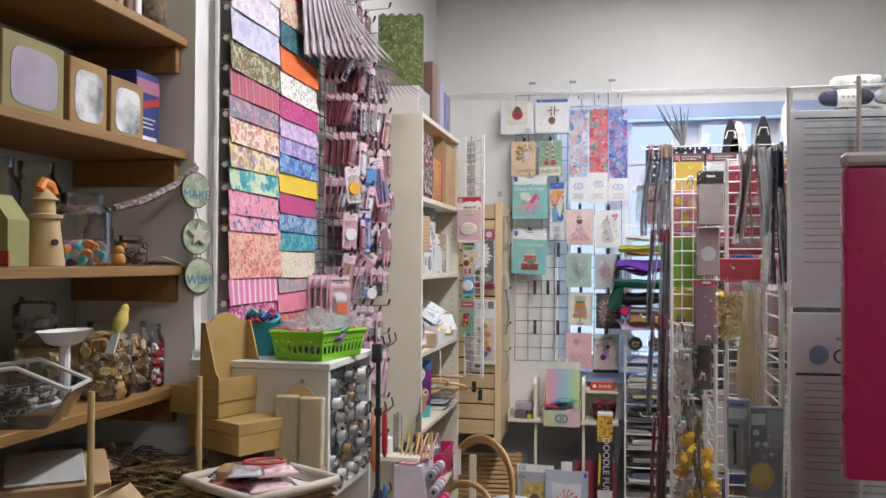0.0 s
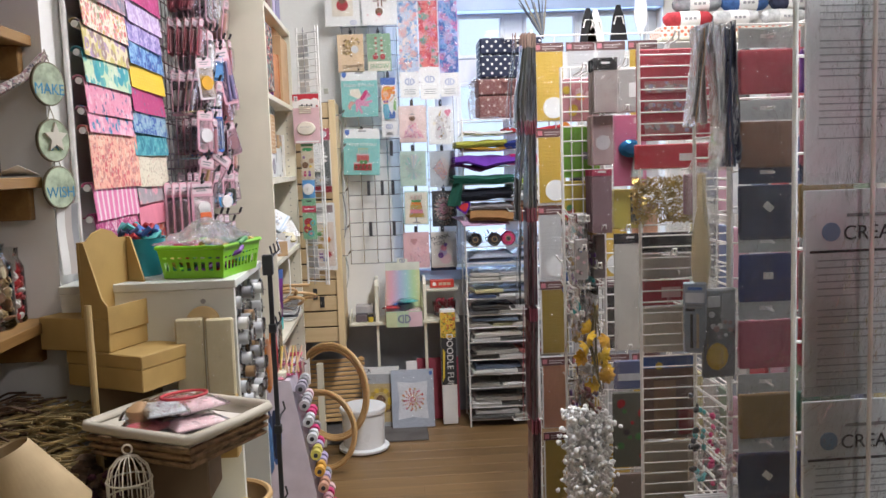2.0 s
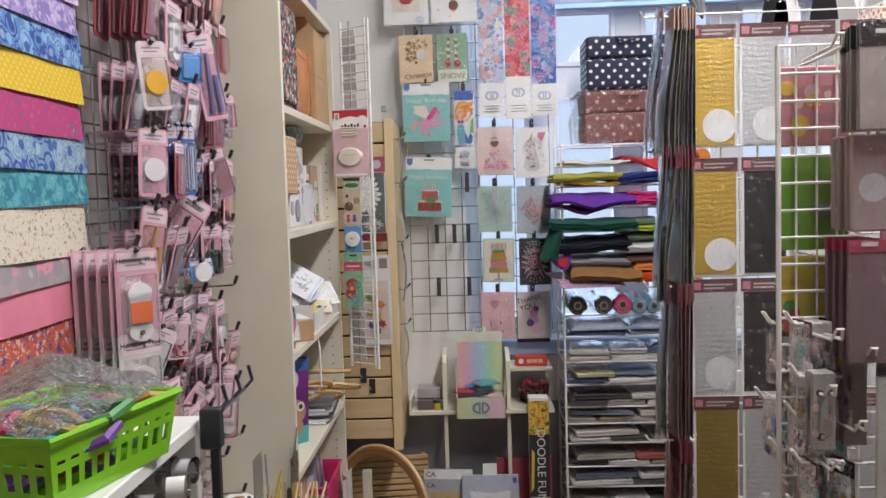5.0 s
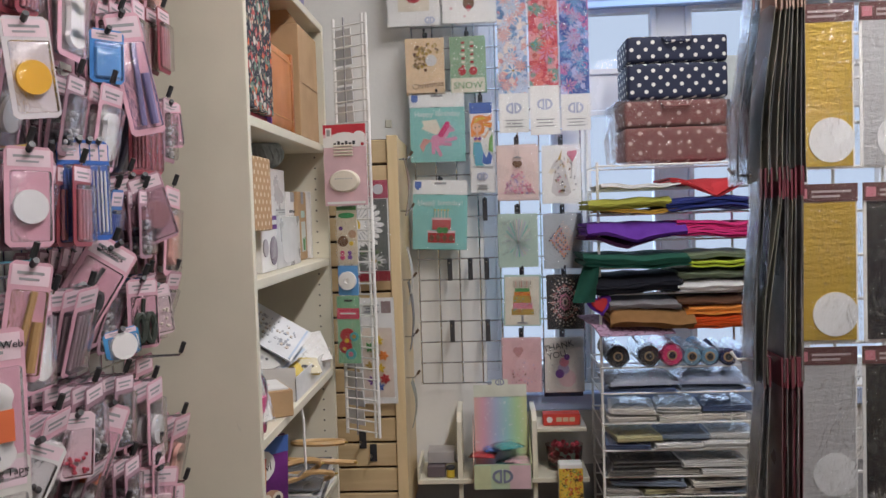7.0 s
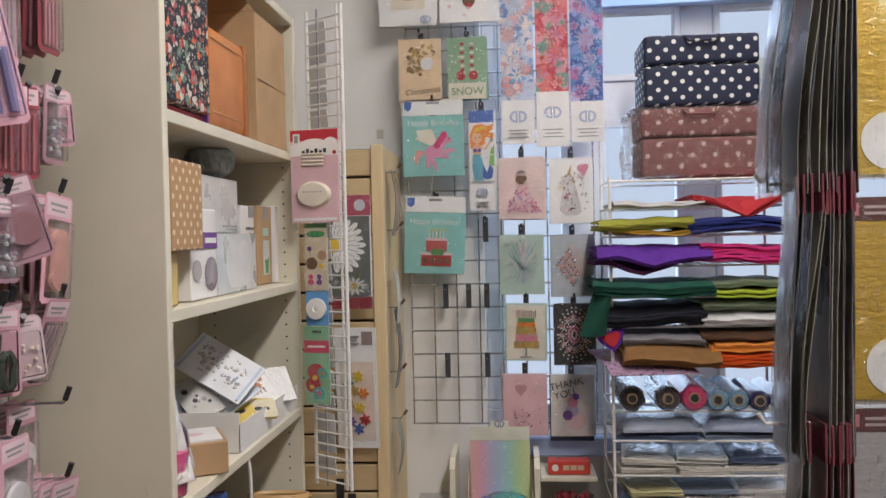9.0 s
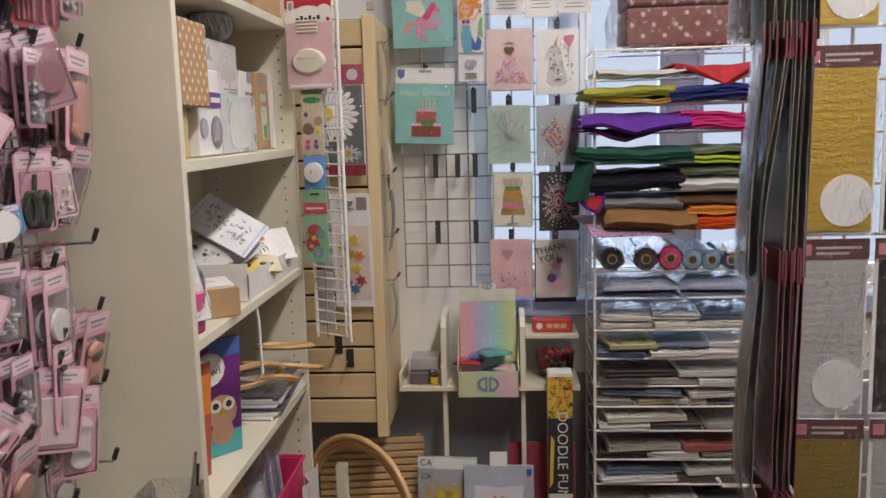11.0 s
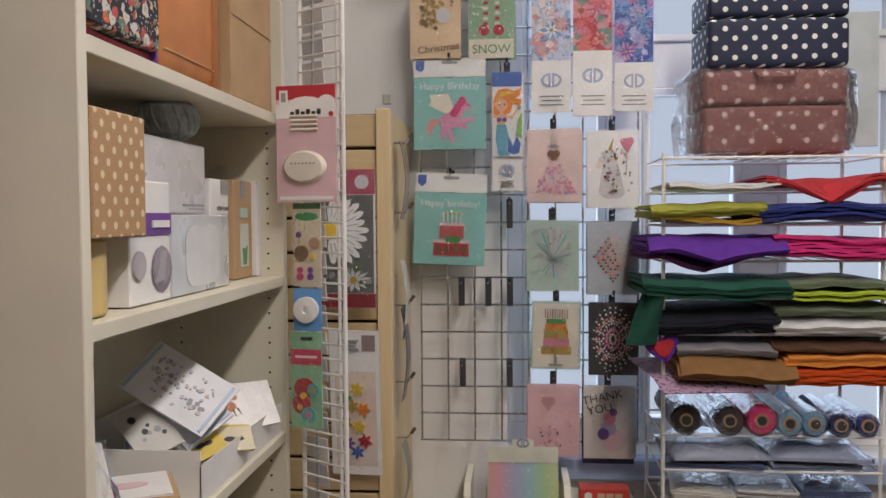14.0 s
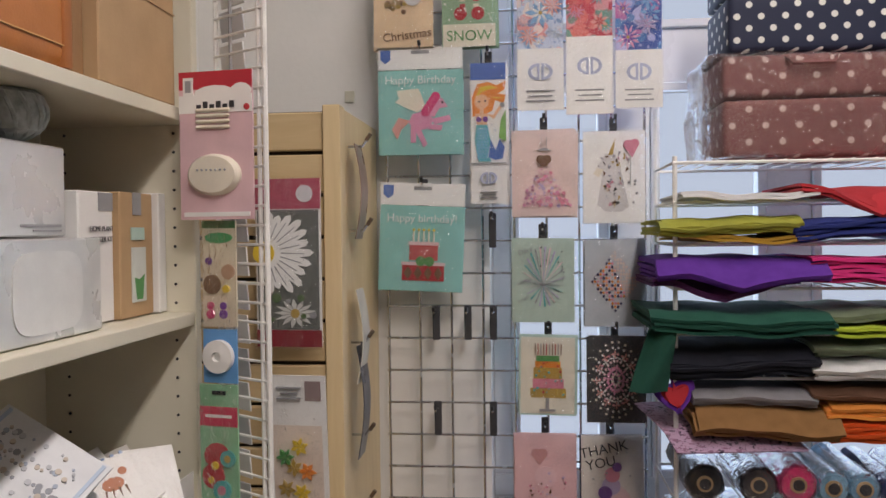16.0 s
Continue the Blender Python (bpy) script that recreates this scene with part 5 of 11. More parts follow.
bm = B(); slab(bm, [(-0.038, 0.25), (-0.026, 0.27), (-0.02, 0.42), (-0.032, 0.44)], -0.033, -0.0316); part("print", bm, YELLOW, t)
t = thing("cushion_kit", "square cushion craft kit with a red leaf pattern, in film", "craft kit", (-0.295, 4.86, 0.33), rx=-7)
flat_card(t, 0.24, 0.325, ink(0.45, 0.48, 0.54), 0, 0.02)
art(t, [("p", [(0.14, 0.14), (0.5, 0.18), (0.86, 0.14), (0.82, 0.5), (0.86, 0.80), (0.5, 0.77), (0.14, 0.80), (0.18, 0.5)], ink(0.68, 0.68, 0.70))] + [("d", 0.5 + r * math.cos(a), 0.48 + 0.75 * r * math.sin(a), q.uniform(0.012, 0.026), q.choice([RED, ORANGE, PINK, GOLD])) for r in (0.05, 0.11, 0.16, 0.21, 0.25) for a in [i * 0.45 + r * 9 for i in range(14)]] + [("p", [(0.90, 0.97), (0.97, 0.97), (0.97, 0.91), (0.935, 0.89), (0.90, 0.91)], BLUE)], 0.24, 0.325, 0)
film_bag(t, 0.24, 0.325, -0.002, 0.010, 0.01, 31)
bm = B(); bx(bm, -0.03, 0.03, 0.0, 0.002, 0.0, 0.05); part("hang_tab", bm, CARD_WHITE, t)
t = thing("cushion_kit", "flat craft kit with a sunflower picture and CA label", "craft kit", (-0.475, 4.90, 0.345), rx=-6, rz=-4)
flat_card(t, 0.21, 0.34, ink(0.42, 0.43, 0.45), 0, 0.015)
art(t, [("b", 0, 0.88, 1, 1, CARD_WHITE), ("t", 0.14, 0.94, 0.15, "CA", INKY), ("t", 0.14, 0.80, 0.13, "CA", INKY), ("b", 0.12, 0.08, 0.9, 0.72, ink(0.55, 0.42, 0.22)), ("d", 0.68, 0.30, 0.10, BROWN)] + [("d", 0.5 + 0.25 * math.cos(a), 0.45 + 0.17 * math.sin(a), 0.07, (YELLOW, GOLD)[k % 2]) for k, a in enumerate([i * 0.5 for i in range(13)])] + [("d", 0.5, 0.45, 0.13, BROWN)], 0.21, 0.34, 0)
film_bag(t, 0.21, 0.34, -0.002, 0.008, 0.01, 33)
t = thing("craft_kit", "dark red flat kit standing against the wall", "craft kit", (-0.14, 5.0, 0.36), rx=-5)
flat_card(t, 0.24, 0.355, ink(0.36, 0.06, 0.09), 0, 0.02)
t = thing("storage_tub", "white round plastic tub with a lid", "tub", (-0.565, 4.52, 0.008))
bm = B(); lathe(bm, [(0.10, 0), (0.108, 0.006), (0.112, 0.20)], 36); part("body", bm, WHITE_PVC, t)
bm = B(); lathe(bm, [(0.12, 0.198), (0.122, 0.204), (0.122, 0.222), (0.116, 0.228), (0.05, 0.226), (0.0, 0.230)], 36); part("lid", bm, WHITE_PVC, t)
bm = B(); lathe(bm, [(0.13, 0.0), (0.132, 0.004), (0.132, 0.014), (0.112, 0.02)], 36); part("base_rim", bm, WHITE_PVC, t)
t = thing("wicker_screen", "brown slatted wicker screen leaning in the corner", "screen", (-0.72, 4.94, 0.008), rz=6, rx=-8)
for k in range(14):
    bm = B(); bx(bm, -0.22, 0.16, -0.006, 0.006, 0.02 + 0.026 * k, 0.040 + 0.026 * k, 0.003); part("slat", bm, CANE, t)
for x in (-0.2, 0.14):
    bm = B(); bx(bm, x - 0.01, x + 0.01, 0.007, 0.015, 0, 0.385, 0.002); part("stile", bm, CANE, t)
bm = B(); bx(bm, -0.80, -0.765, 4.55, 4.585, 0.008, 0.46, 0.003)
solid("wooden_post", bm, WHITE, "plain white upright post behind the hoops", "post")


def hoop(label, x, y, z, r, tilt, rz, thick=0.009, n=2):
    t = thing("cane_hoop", label, "hoop", (x, y, z), group="cane hoops")
    for k in range(n):
        bm = B()
        m = pose(0, 0.018 * k, 0, 0, 0, rz) @ pose(0, 0, 0, tilt, 0, 0)
        tube(bm, [m @ Vector(((r - 0.012 * k) * math.cos(a), 0, r + (r - 0.012 * k) * math.sin(a) - 0.008 * k)) for a in [2 * math.pi * i / 48 for i in range(48)]], thick, 8, True)
        part("ring", bm, CANE, t)
    return t


hoop("large round cane hoops leaning together", -0.735, 4.42, 0.095, 0.246, -6, -38, 0.0085, 3)
hoop("smaller cane hoop leaning behind the box", -0.76, 4.20, 0.02, 0.19, -6, -30, 0.009, 2)

# ---- stock on the tall shelf unit ----
DARK_FLORAL = print_cloth("dark_floral_paper", (0.018, 0.022, 0.035), [(0.68, 0.16, 0.06), (0.62, 0.5, 0.35), (0.5, 0.08, 0.08), (0.12, 0.22, 0.16), (0.60, 0.58, 0.52)], 46, 0.42)
KRAFT_DOT = dotted("kraft_spot_paper", (0.45, 0.27, 0.13), (0.72, 0.60, 0.42), 0.022, 0.20, plane="yz")
LEATHER = paint("orange_leatherette", (0.55, 0.20, 0.05), 0.4, vary=0.08, scale=9, grain=0.2, fine=260)
SILVER = paint("silver_card", (0.66, 0.67, 0.66), 0.30, 0.30, vary=0.05, scale=12, grain=0.04)
WOOL = paint("blue_grey_wool", (0.46, 0.52, 0.53), 0.95, vary=0.15, scale=60, grain=0.8, fine=220)


def fbox(label, y0, y1, z0, z1, x0, x1, material, rz=0, name="gift_box", lid=0.0):
    cx, cy = (x0 + x1) / 2, (y0 + y1) / 2
    t = thing(name, label, "box", (cx, cy, z0), rz)
    w, d, h = x1 - x0, y1 - y0, z1 - z0
    bm = B(); bx(bm, -w / 2, w / 2, -d / 2, d / 2, 0, h - lid - (0.002 if lid else 0), 0.002); part("body", bm, material, t)
    if lid:
        bm = B(); bx(bm, -w / 2 - 0.002, w / 2 + 0.002, -d / 2 - 0.002, d / 2 + 0.002, h - lid, h, 0.002); part("lid", bm, material, t)
    return t


def side_art(t, items, w, h, x):
    """Prints on the +x face, z from 0 up: they are laid out facing -y and swung round."""
    holder = new("front_print")
    holder.parent = t
    holder.matrix_basis = pose(x, 0, h, 0, 0, 90)
    art(holder, items, w, h, 0.0)
    return holder


# upper shelf
fbox("low red box under the floral box", 3.60, 3.80, 1.792, 1.806, -1.0, -0.855, RED)
fbox("dark floral printed box with animals and leaves", 3.585, 3.782, 1.808, 2.07, -1.03, -0.838, DARK_FLORAL)
bm = B(); bx(bm, -0.99, -0.845, 3.786, 3.794, 1.793, 2.03, 0.001)
solid("slim_folder", bm, PURPLE, "slim purple folder between the boxes", "folder")
t = thing("trinket_box", "orange leatherette box with rounded stitched edges", "box", (-0.945, 3.93, 1.792))
bm = B(); bx(bm, -0.10, 0.095, -0.128, 0.128, 0, 0.205, 0.022, 4); part("body", bm, LEATHER, t)
for z in (0.030, 0.176):
    bm = B(); tube(bm, [(0.0965, -0.108, z), (0.0965, 0.108, z)], 0.0012, 5); part("seam", bm, ink(0.62, 0.36, 0.14), t)
bm = B(); bx(bm, 0.055, 0.099, 0.092, 0.112, 0.002, 0.203, 0.004, 2); part("strap", bm, ink(0.40, 0.14, 0.04), t)
bm = B(); bx(bm, -0.02, 0.03, -0.02, 0.02, 0.206, 0.222, 0.005, 2); part("handle", bm, LEATHER, t)
t = fbox("dark card box with a pale oval on its side", 4.064, 4.092, 1.792, 1.99, -1.05, -0.86, ink(0.30, 0.16, 0.07))
t = fbox("tall open kraft cardboard box", 4.10, 4.345, 1.792, 2.09, -1.04, -0.843, KRAFT)
bm = B(); bx(bm, 0.099, 0.1005, -0.1225, 0.1225, 0.145, 0.147); part("crease", bm, TAN, t)
bm = B(); slab(bm, [(-0.09, 0.298), (0.096, 0.298), (0.07, 0.335), (-0.08, 0.33)], -0.1225, -0.1195); part("flap", bm, KRAFT, t)
# second shelf
fbox("kraft gift box with cream spots", 3.583, 3.728, 1.550, 1.708, -0.99, -0.838, KRAFT_DOT)
t = thing("candle_jar", "pale yellow round pot under the spotted box", "pot", (-0.91, 3.636, 1.452))
bm = B(); lathe(bm, [(0.052, 0), (0.055, 0.004), (0.055, 0.093), (0.05, 0.0975)], 24); part("pot", bm, ink(0.60, 0.45, 0.18), t)
t = fbox("white wool kit box with a grey yarn picture", 3.735, 3.872, 1.452, 1.628, -0.99, -0.866, CARD_WHITE)
side_art(t, [("b", 0.0, 0.56, 1.0, 0.74, PURPLE), ("d", 0.74, 0.27, 0.25, ink(0.22, 0.18, 0.22)), ("d", 0.74, 0.30, 0.21, ink(0.30, 0.26, 0.30)), ("d", 0.18, 0.32, 0.15, ink(0.44, 0.40, 0.42)), ("b", 0.50, 0.62, 0.92, 0.68, CARD_WHITE)] + [("p", [(0.54 + 0.03 * k, 0.16 + 0.01 * k), (0.56 + 0.03 * k, 0.15), (0.70 + 0.02 * k, 0.42), (0.68 + 0.02 * k, 0.43)], ink(0.38, 0.35, 0.38)) for k in range(7)], 0.137, 0.176, 0.0635)
t = fbox("silver card box stacked on another", 3.84, 4.10, 1.583, 1.702, -1.03, -0.895, SILVER)
side_art(t, [("b", 0.60, 0.10, 0.95, 0.13, GREY), ("b", 0.70, 0.05, 0.95, 0.07, GREY)], 0.26, 0.119, 0.0685)
t = fbox("silver grey wrapped box on the shelf", 3.88, 4.14, 1.452, 1.580, -1.03, -0.867, SILVER)
side_art(t, [("p", [(0.20 + 0.6 * (0.5 + 0.5 * math.cos(w) * abs(math.cos(w)) ** -0.6), 0.08 + 0.80 * (0.5 + 0.5 * math.sin(w) * abs(math.sin(w)) ** -0.4)) for w in [0.05 + 2 * math.pi * i / 28 for i in range(28)]], ink(0.70, 0.71, 0.70, 0.35))], 0.26, 0.128, 0.0825)
t = thing("yarn_ball", "blue-grey ball of wool on the silver box", "yarn", (-0.93, 4.02, 1.704))
bm = B(); lathe(bm, [(0.022, 0), (0.044, 0.012), (0.051, 0.035), (0.048, 0.058), (0.027, 0.072), (0.007, 0.074)], 28); part("ball", bm, WOOL, t)
for k in range(16):
    a = k * math.pi / 8
    bm = B(); tube(bm, [(0.053 * math.cos(a + 0.10 * i) * math.sin(0.35 + 0.35 * i), 0.053 * math.sin(a + 0.10 * i) * math.sin(0.35 + 0.35 * i), 0.037 + 0.038 * math.cos(0.35 + 0.35 * i)) for i in range(8)], 0.003, 5); part("strand", bm, WOOL, t)
t = thing("yarn_tuft", "grey-green tuft of yarn beside the kit box", "yarn", (-0.90, 3.858, 1.452))
q = random.Random(3)
bm = B()
for k in range(22):
    a = q.uniform(0, 6.28)
    tube(bm, [(0.012 * math.cos(a), 0.012 * math.sin(a), 0.002), (0.022 * math.cos(a), 0.022 * math.sin(a), 0.05), (0.014 * math.cos(a + 0.6), 0.014 * math.sin(a + 0.6), 0.085)], 0.0035, 5)
part("strand", bm, ink(0.22, 0.25, 0.22, 0.95), t)
t = fbox("white and kraft plant hanger kit box", 4.15, 4.25, 1.452, 1.648, -1.04, -0.905, CARD_WHITE, name="craft_kit_box")
side_art(t, [("b", 0.55, 0.86, 0.98, 1.0, GREY), ("t", 0.62, 0.72, 0.11, "HOME PLANT", INKY), ("t", 0.62, 0.64, 0.11, "HANGER KIT", INKY)], 0.10, 0.195, 0.0685)
t = fbox("kraft plant hanger kit box with a window picture", 4.252, 4.365, 1.452, 1.650, -1.04, -0.895, KRAFT, name="craft_kit_box")
side_art(t, [("b", 0.36, 0.82, 0.62, 1.0, GREY), ("b", 0.3, 0.62, 0.7, 0.72, MINT), ("b", 0.30, 0.12, 0.72, 0.56, ink(0.60, 0.62, 0.58)), ("p", [(0.42, 0.14), (0.6, 0.14), (0.66, 0.34), (0.5, 0.30), (0.36, 0.32)], GREEN)], 0.113, 0.198, 0.0735)
t = fbox("white craft kit box with green print", 4.367, 4.395, 1.452, 1.652, -1.03, -0.885, CARD_WHITE, name="craft_kit_box")
# third shelf: an open tray of cards
t = thing("card_tray", "shallow white card tray full of picture packs", "tray", (-0.965, 4.165, 1.117), 0)
for a in ((-0.12, -0.118, -0.24, 0.24, 0.0, 0.10), (-0.12, 0.12, 0.238, 0.24, 0.0, 0.085), (-0.12, 0.12, -0.24, -0.238, 0.0, 0.085)):
    bm = B(); bx(bm, *a); part("side", bm, CARD_WHITE, t)
bm = B(); bx(bm, 0.118, 0.12, -0.24, 0.24, 0.0, 0.06); part("front", bm, CARD_WHITE, t)
bm = B(); bx(bm, -0.118, 0.118, -0.238, 0.238, 0.0, 0.002); part("base", bm, CARD_WHITE, t)


def pack(label, x, y, z, w, h, rx, rz, material, items=(), film=True, seed=1, roll=0, group="packs in the tray", name="picture_pack", thick=0.004):
    """A flat pack whose face looks along -y before it is turned by rz; rx leans it back."""
    t = thing(name, label, "pack", (0, 0, 0), group=group)
    t.matrix_basis = pose(x, y, z, 0, 0, rz) @ pose(0, 0, 0, rx, 0, 0) @ pose(0, 0, 0, 0, roll, 0)
    flat_card(t, w, h, material, 0, thick)
    if items:
        art(t, items, w, h, 0)
    if film:
        film_bag(t, w, h, -0.002, 0.006, 0.006, seed)
    return t


RUST = ink(0.50, 0.2, 0.11)
crab = [("d", 0.52, 0.60, 0.20, RUST, 0.14), ("d", 0.27, 0.76, 0.08, RUST), ("d", 0.77, 0.76, 0.08, RUST), ("d", 0.45, 0.72, 0.04, CARD_WHITE), ("d", 0.58, 0.72, 0.04, CARD_WHITE)] + [("p", [(0.33 + 0.12 * k, 0.52), (0.37 + 0.12 * k, 0.52), (0.30 + 0.14 * k, 0.36)], BROWN) for k in range(4)]


def pack_on(label, x, y, z, w, h, roll, material, items=(), seed=1, film=True):
    """A pack lying tilted in the tray, its face turned up towards the aisle."""
    n = Vector((0.451, -0.551, 0.702)).normalized()
    u = (Vector((0, 0, 1)) - n * n.z).normalized()
    r = u.cross(n)
    c, s = math.cos(radians(roll)), math.sin(radians(roll))
    X, Z = r * c + u * s, u * c - r * s
    o = Vector((x, y, z)) + Z * h / 2
    t = thing("picture_pack", label, "pack", group="packs in the tray")
    t.matrix_basis = Matrix((X, -n, Z)).transposed().to_4x4()
    t.matrix_basis.translation = o
    flat_card(t, w, h, material, 0, 0.004)
    art(t, items, w, h, 0)
    if film:
        film_bag(t, w, h, -0.002, 0.003, 0.004, seed, FILM_LIGHT)
    return t


SEA = ink(0.70, 0.72, 0.75)
sea = blots(70, 0.18, 0.15, 0.82, 0.85, [ink(0.48, 0.50, 0.54), ink(0.36, 0.42, 0.52), ink(0.56, 0.50, 0.44), ink(0.30, 0.32, 0.36)], 0.012, 0.04, 3) + [("b", 0.04, 0.04, 0.96, 0.07, ink(0.45, 0.56, 0.70)), ("b", 0.04, 0.93, 0.96, 0.96, ink(0.45, 0.56, 0.70))]
q = random.Random(77)
for k in range(12):
    pack_on("white card pack with a blue edge packed in the tray", -0.965 + q.uniform(-0.02, 0.02), 4.0 + 0.03 * k, 1.165 + q.uniform(0, 0.02), 0.10, 0.10, q.uniform(-25, 25), (CARD_WHITE, SEA, CARD_WHITE, ink(0.45, 0.43, 0.40))[k % 4], [("b", 0.0, 0.0, 0.07, 1.0, ink(0.30, 0.42, 0.62))] + blots(6, 0.3, 0.3, 0.8, 0.8, [GREY, RUST, LILAC], 0.04, 0.10, k), 80 + k)
pack_on("large blue-white picture pack of sea creatures", -0.930, 4.055, 1.278, 0.125, 0.17, 43, SEA, sea, 41, False)
pack_on("blue-white picture pack of sea creatures", -0.925, 4.075, 1.232, 0.11, 0.12, 32, SEA, sea, 40, False)
pack_on("white pack with a small grey picture", -0.96, 3.99, 1.22, 0.08, 0.10, 20, ink(0.50, 0.49, 0.46), blots(7, 0.2, 0.2, 0.8, 0.8, [GREY, INKY], 0.04, 0.09, 9), 39)
for k in range(6):
    pack_on("white card pack with a red crab picture", -0.905 + 0.006 * k, 4.24 + 0.012 * k, 1.192 + 0.001 * k, 0.085, 0.105, 14 - 3 * k, CARD_WHITE, crab + [("b", 0.0, 0.0, 0.06, 1.0, ink(0.30, 0.42, 0.62))], 42 + k)
for k in range(6):
    pack_on("yellow sticker pack with a dark moustache picture", -0.898 + 0.006 * k, 4.075 + 0.013 * k, 1.172 - 0.001 * k, 0.075, 0.055, 18 - 5 * k, ink(0.66, 0.50, 0.10), [("d", 0.42, 0.48, 0.13, INKY, 0.06), ("d", 0.62, 0.46, 0.13, INKY, 0.06)], 50 + k, False)
pack_on("white sticker pack with a dark moustache picture", -0.857, 4.115, 1.172, 0.075, 0.05, -4, ink(0.66, 0.60, 0.42), [("d", 0.42, 0.5, 0.14, INKY, 0.07), ("d", 0.66, 0.48, 0.12, INKY, 0.06), ("d", 0.2, 0.6, 0.07, YELLOW)], 58)
# kraft bag, pink bottle and loose packs in front
t = thing("kraft_box", "open kraft box lying at the front of the shelf", "box", (-0.915, 3.80, 1.117), 28)
bm = B(); bx(bm, -0.075, 0.075, -0.065, 0.065, 0.0, 0.062, 0.002); part("body", bm, KRAFT, t)
bm = B(); bx(bm, -0.066, 0.066, -0.058, 0.058, 0.0625, 0.066); part("card_insert", bm, CARD_WHITE, t)
bm = B(); lathe(bm, [(0.03, 0.0662), (0.031, 0.0668), (0.0, 0.067)], 16, sx=1.2, sy=0.5); part("leaf_print", bm, PALE_PINK, t)
t = thing("soap_bottle", "clear bottle half full of pink liquid", "bottle", (-0.878, 3.635, 1.117))
bm = B(); lathe(bm, [(0.030, 0.002), (0.032, 0.006), (0.036, 0.078), (0.0, 0.080)], 22); part("liquid", bm, ink(0.70, 0.12, 0.30, 0.2), t)
bm = B(); lathe(bm, [(0.031, 0), (0.033, 0.004), (0.038, 0.095), (0.034, 0.115), (0.016, 0.14), (0.012, 0.15)], 22); part("glass", bm, JAR, t).visible_shadow = False
pack("white rose picture pack leaning on the side panel", -0.90, 3.62, 1.285, 0.10, 0.15, -20, 60, ink(0.66, 0.64, 0.60), [("d", 0.4, 0.45, 0.05, RED), ("b", 0.45, 0.3, 0.47, 0.7, GREEN)], seed=66)
# fourth shelf: books, hoops, papers
def book(label, y, x0, x1, z0, h, thick, cover, rz=0, lean=0, items=(), name="book"):
    t = thing(name, label, "book", ((x0 + x1) / 2, y, z0), rz, lean)
    w = x1 - x0
    bm = B(); bx(bm, -w / 2, w / 2, -thick / 2, -thick / 2 + 0.002, 0, h); part("front_cover", bm, cover, t)
    bm = B(); bx(bm, -w / 2, w / 2, thick / 2 - 0.002, thick / 2, 0, h); part("back_cover", bm, cover, t)
    bm = B(); bx(bm, -w / 2 + 0.002, w / 2 - 0.004, -thick / 2 + 0.002, thick / 2 - 0.002, 0.003, h - 0.003); part("pages", bm, CARD_WHITE, t)
    if items:
        hd = new("cover_print")
        hd.parent = t
        hd.matrix_basis = pose(0, -thick / 2, h)
        art(hd, items, w, h, 0)
    return t


OWL_BG = paint("purple_teal_cover", (0.16, 0.03, 0.20), 0.35, vary=0.35, scale=6, grain=0.02)
t = book("purple children's book with a small owl and title", 3.815, -1.035, -0.84, 0.782, 0.268, 0.014, OWL_BG, 50, 3, [("b", 0.0, 0.0, 1.0, 0.2, TEAL), ("b", 0.6, 0.85, 1.0, 1.0, BLUE), ("d", 0.40, 0.72, 0.22, CARD_WHITE), ("d", 0.6, 0.76, 0.2, CARD_WHITE), ("d", 0.3, 0.68, 0.15, CARD_WHITE), ("t", 0.45, 0.72, 0.15, "Baby Owl", INKY, 8), ("d", 0.74, 0.38, 0.2, ink(0.42, 0.25, 0.16)), ("d", 0.66, 0.44, 0.08, CREAM), ("d", 0.83, 0.44, 0.08, CREAM), ("d", 0.66, 0.44, 0.04, INKY), ("d", 0.83, 0.44, 0.04, INKY), ("d", 0.74, 0.2, 0.15, ink(0.42, 0.25, 0.16)), ("d", 0.3, 0.24, 0.16, CARD_WHITE), ("d", 0.745, 0.37, 0.03, GOLD)])
book("orange and maroon book standing on the shelf", 3.665, -1.02, -0.85, 0.782, 0.25, 0.03, ink(0.45, 0.10, 0.06), 70, 4, [("b", 0, 0.55, 1, 0.9, ORANGE)])
book("violet book standing on the shelf", 3.64, -1.02, -0.86, 0.782, 0.22, 0.02, PURPLE, 74, 4)
for k, (r, x, y, tilt, rz) in enumerate(((0.10, -0.90, 4.12, 62, 20), (0.12, -0.87, 4.22, 72, -10), (0.085, -0.90, 4.05, 50, 40), (0.075, -0.865, 4.27, 80, 0))):
    t = thing("embroidery_hoop", "bamboo embroidery hoop with a brass screw", "hoop", (x, y, 0.86 + 0.02 * k), group="embroidery hoops")
    m = pose(0, 0, 0, 0, 0, rz) @ pose(0, 0, 0, tilt, 0, 0)
    bm = B(); tube(bm, [m @ Vector((r * math.cos(a), 0, r * math.sin(a) * 0.75)) for a in [2 * math.pi * i / 32 for i in range(32)]], 0.0075, 6, True); part("ring", bm, CANE, t)
    bm = B(); rod(bm, m @ Vector((r - 0.004, 0, 0.012)), m @ Vector((r + 0.014, 0, 0.012)), 0.003, 6); part("screw", bm, GOLD, t)
bm = B(); tube(bm, [(-0.848, 3.98, 1.105), (-0.842, 3.98, 1.06), (-0.842, 3.985, 0.93), (-0.87, 4.02, 0.90), (-0.95, 4.05, 0.90)], 0.004, 6)
solid("wire_hook", bm, WIRE_WHITE, "white wire hook hung over the shelf edge", "hook")
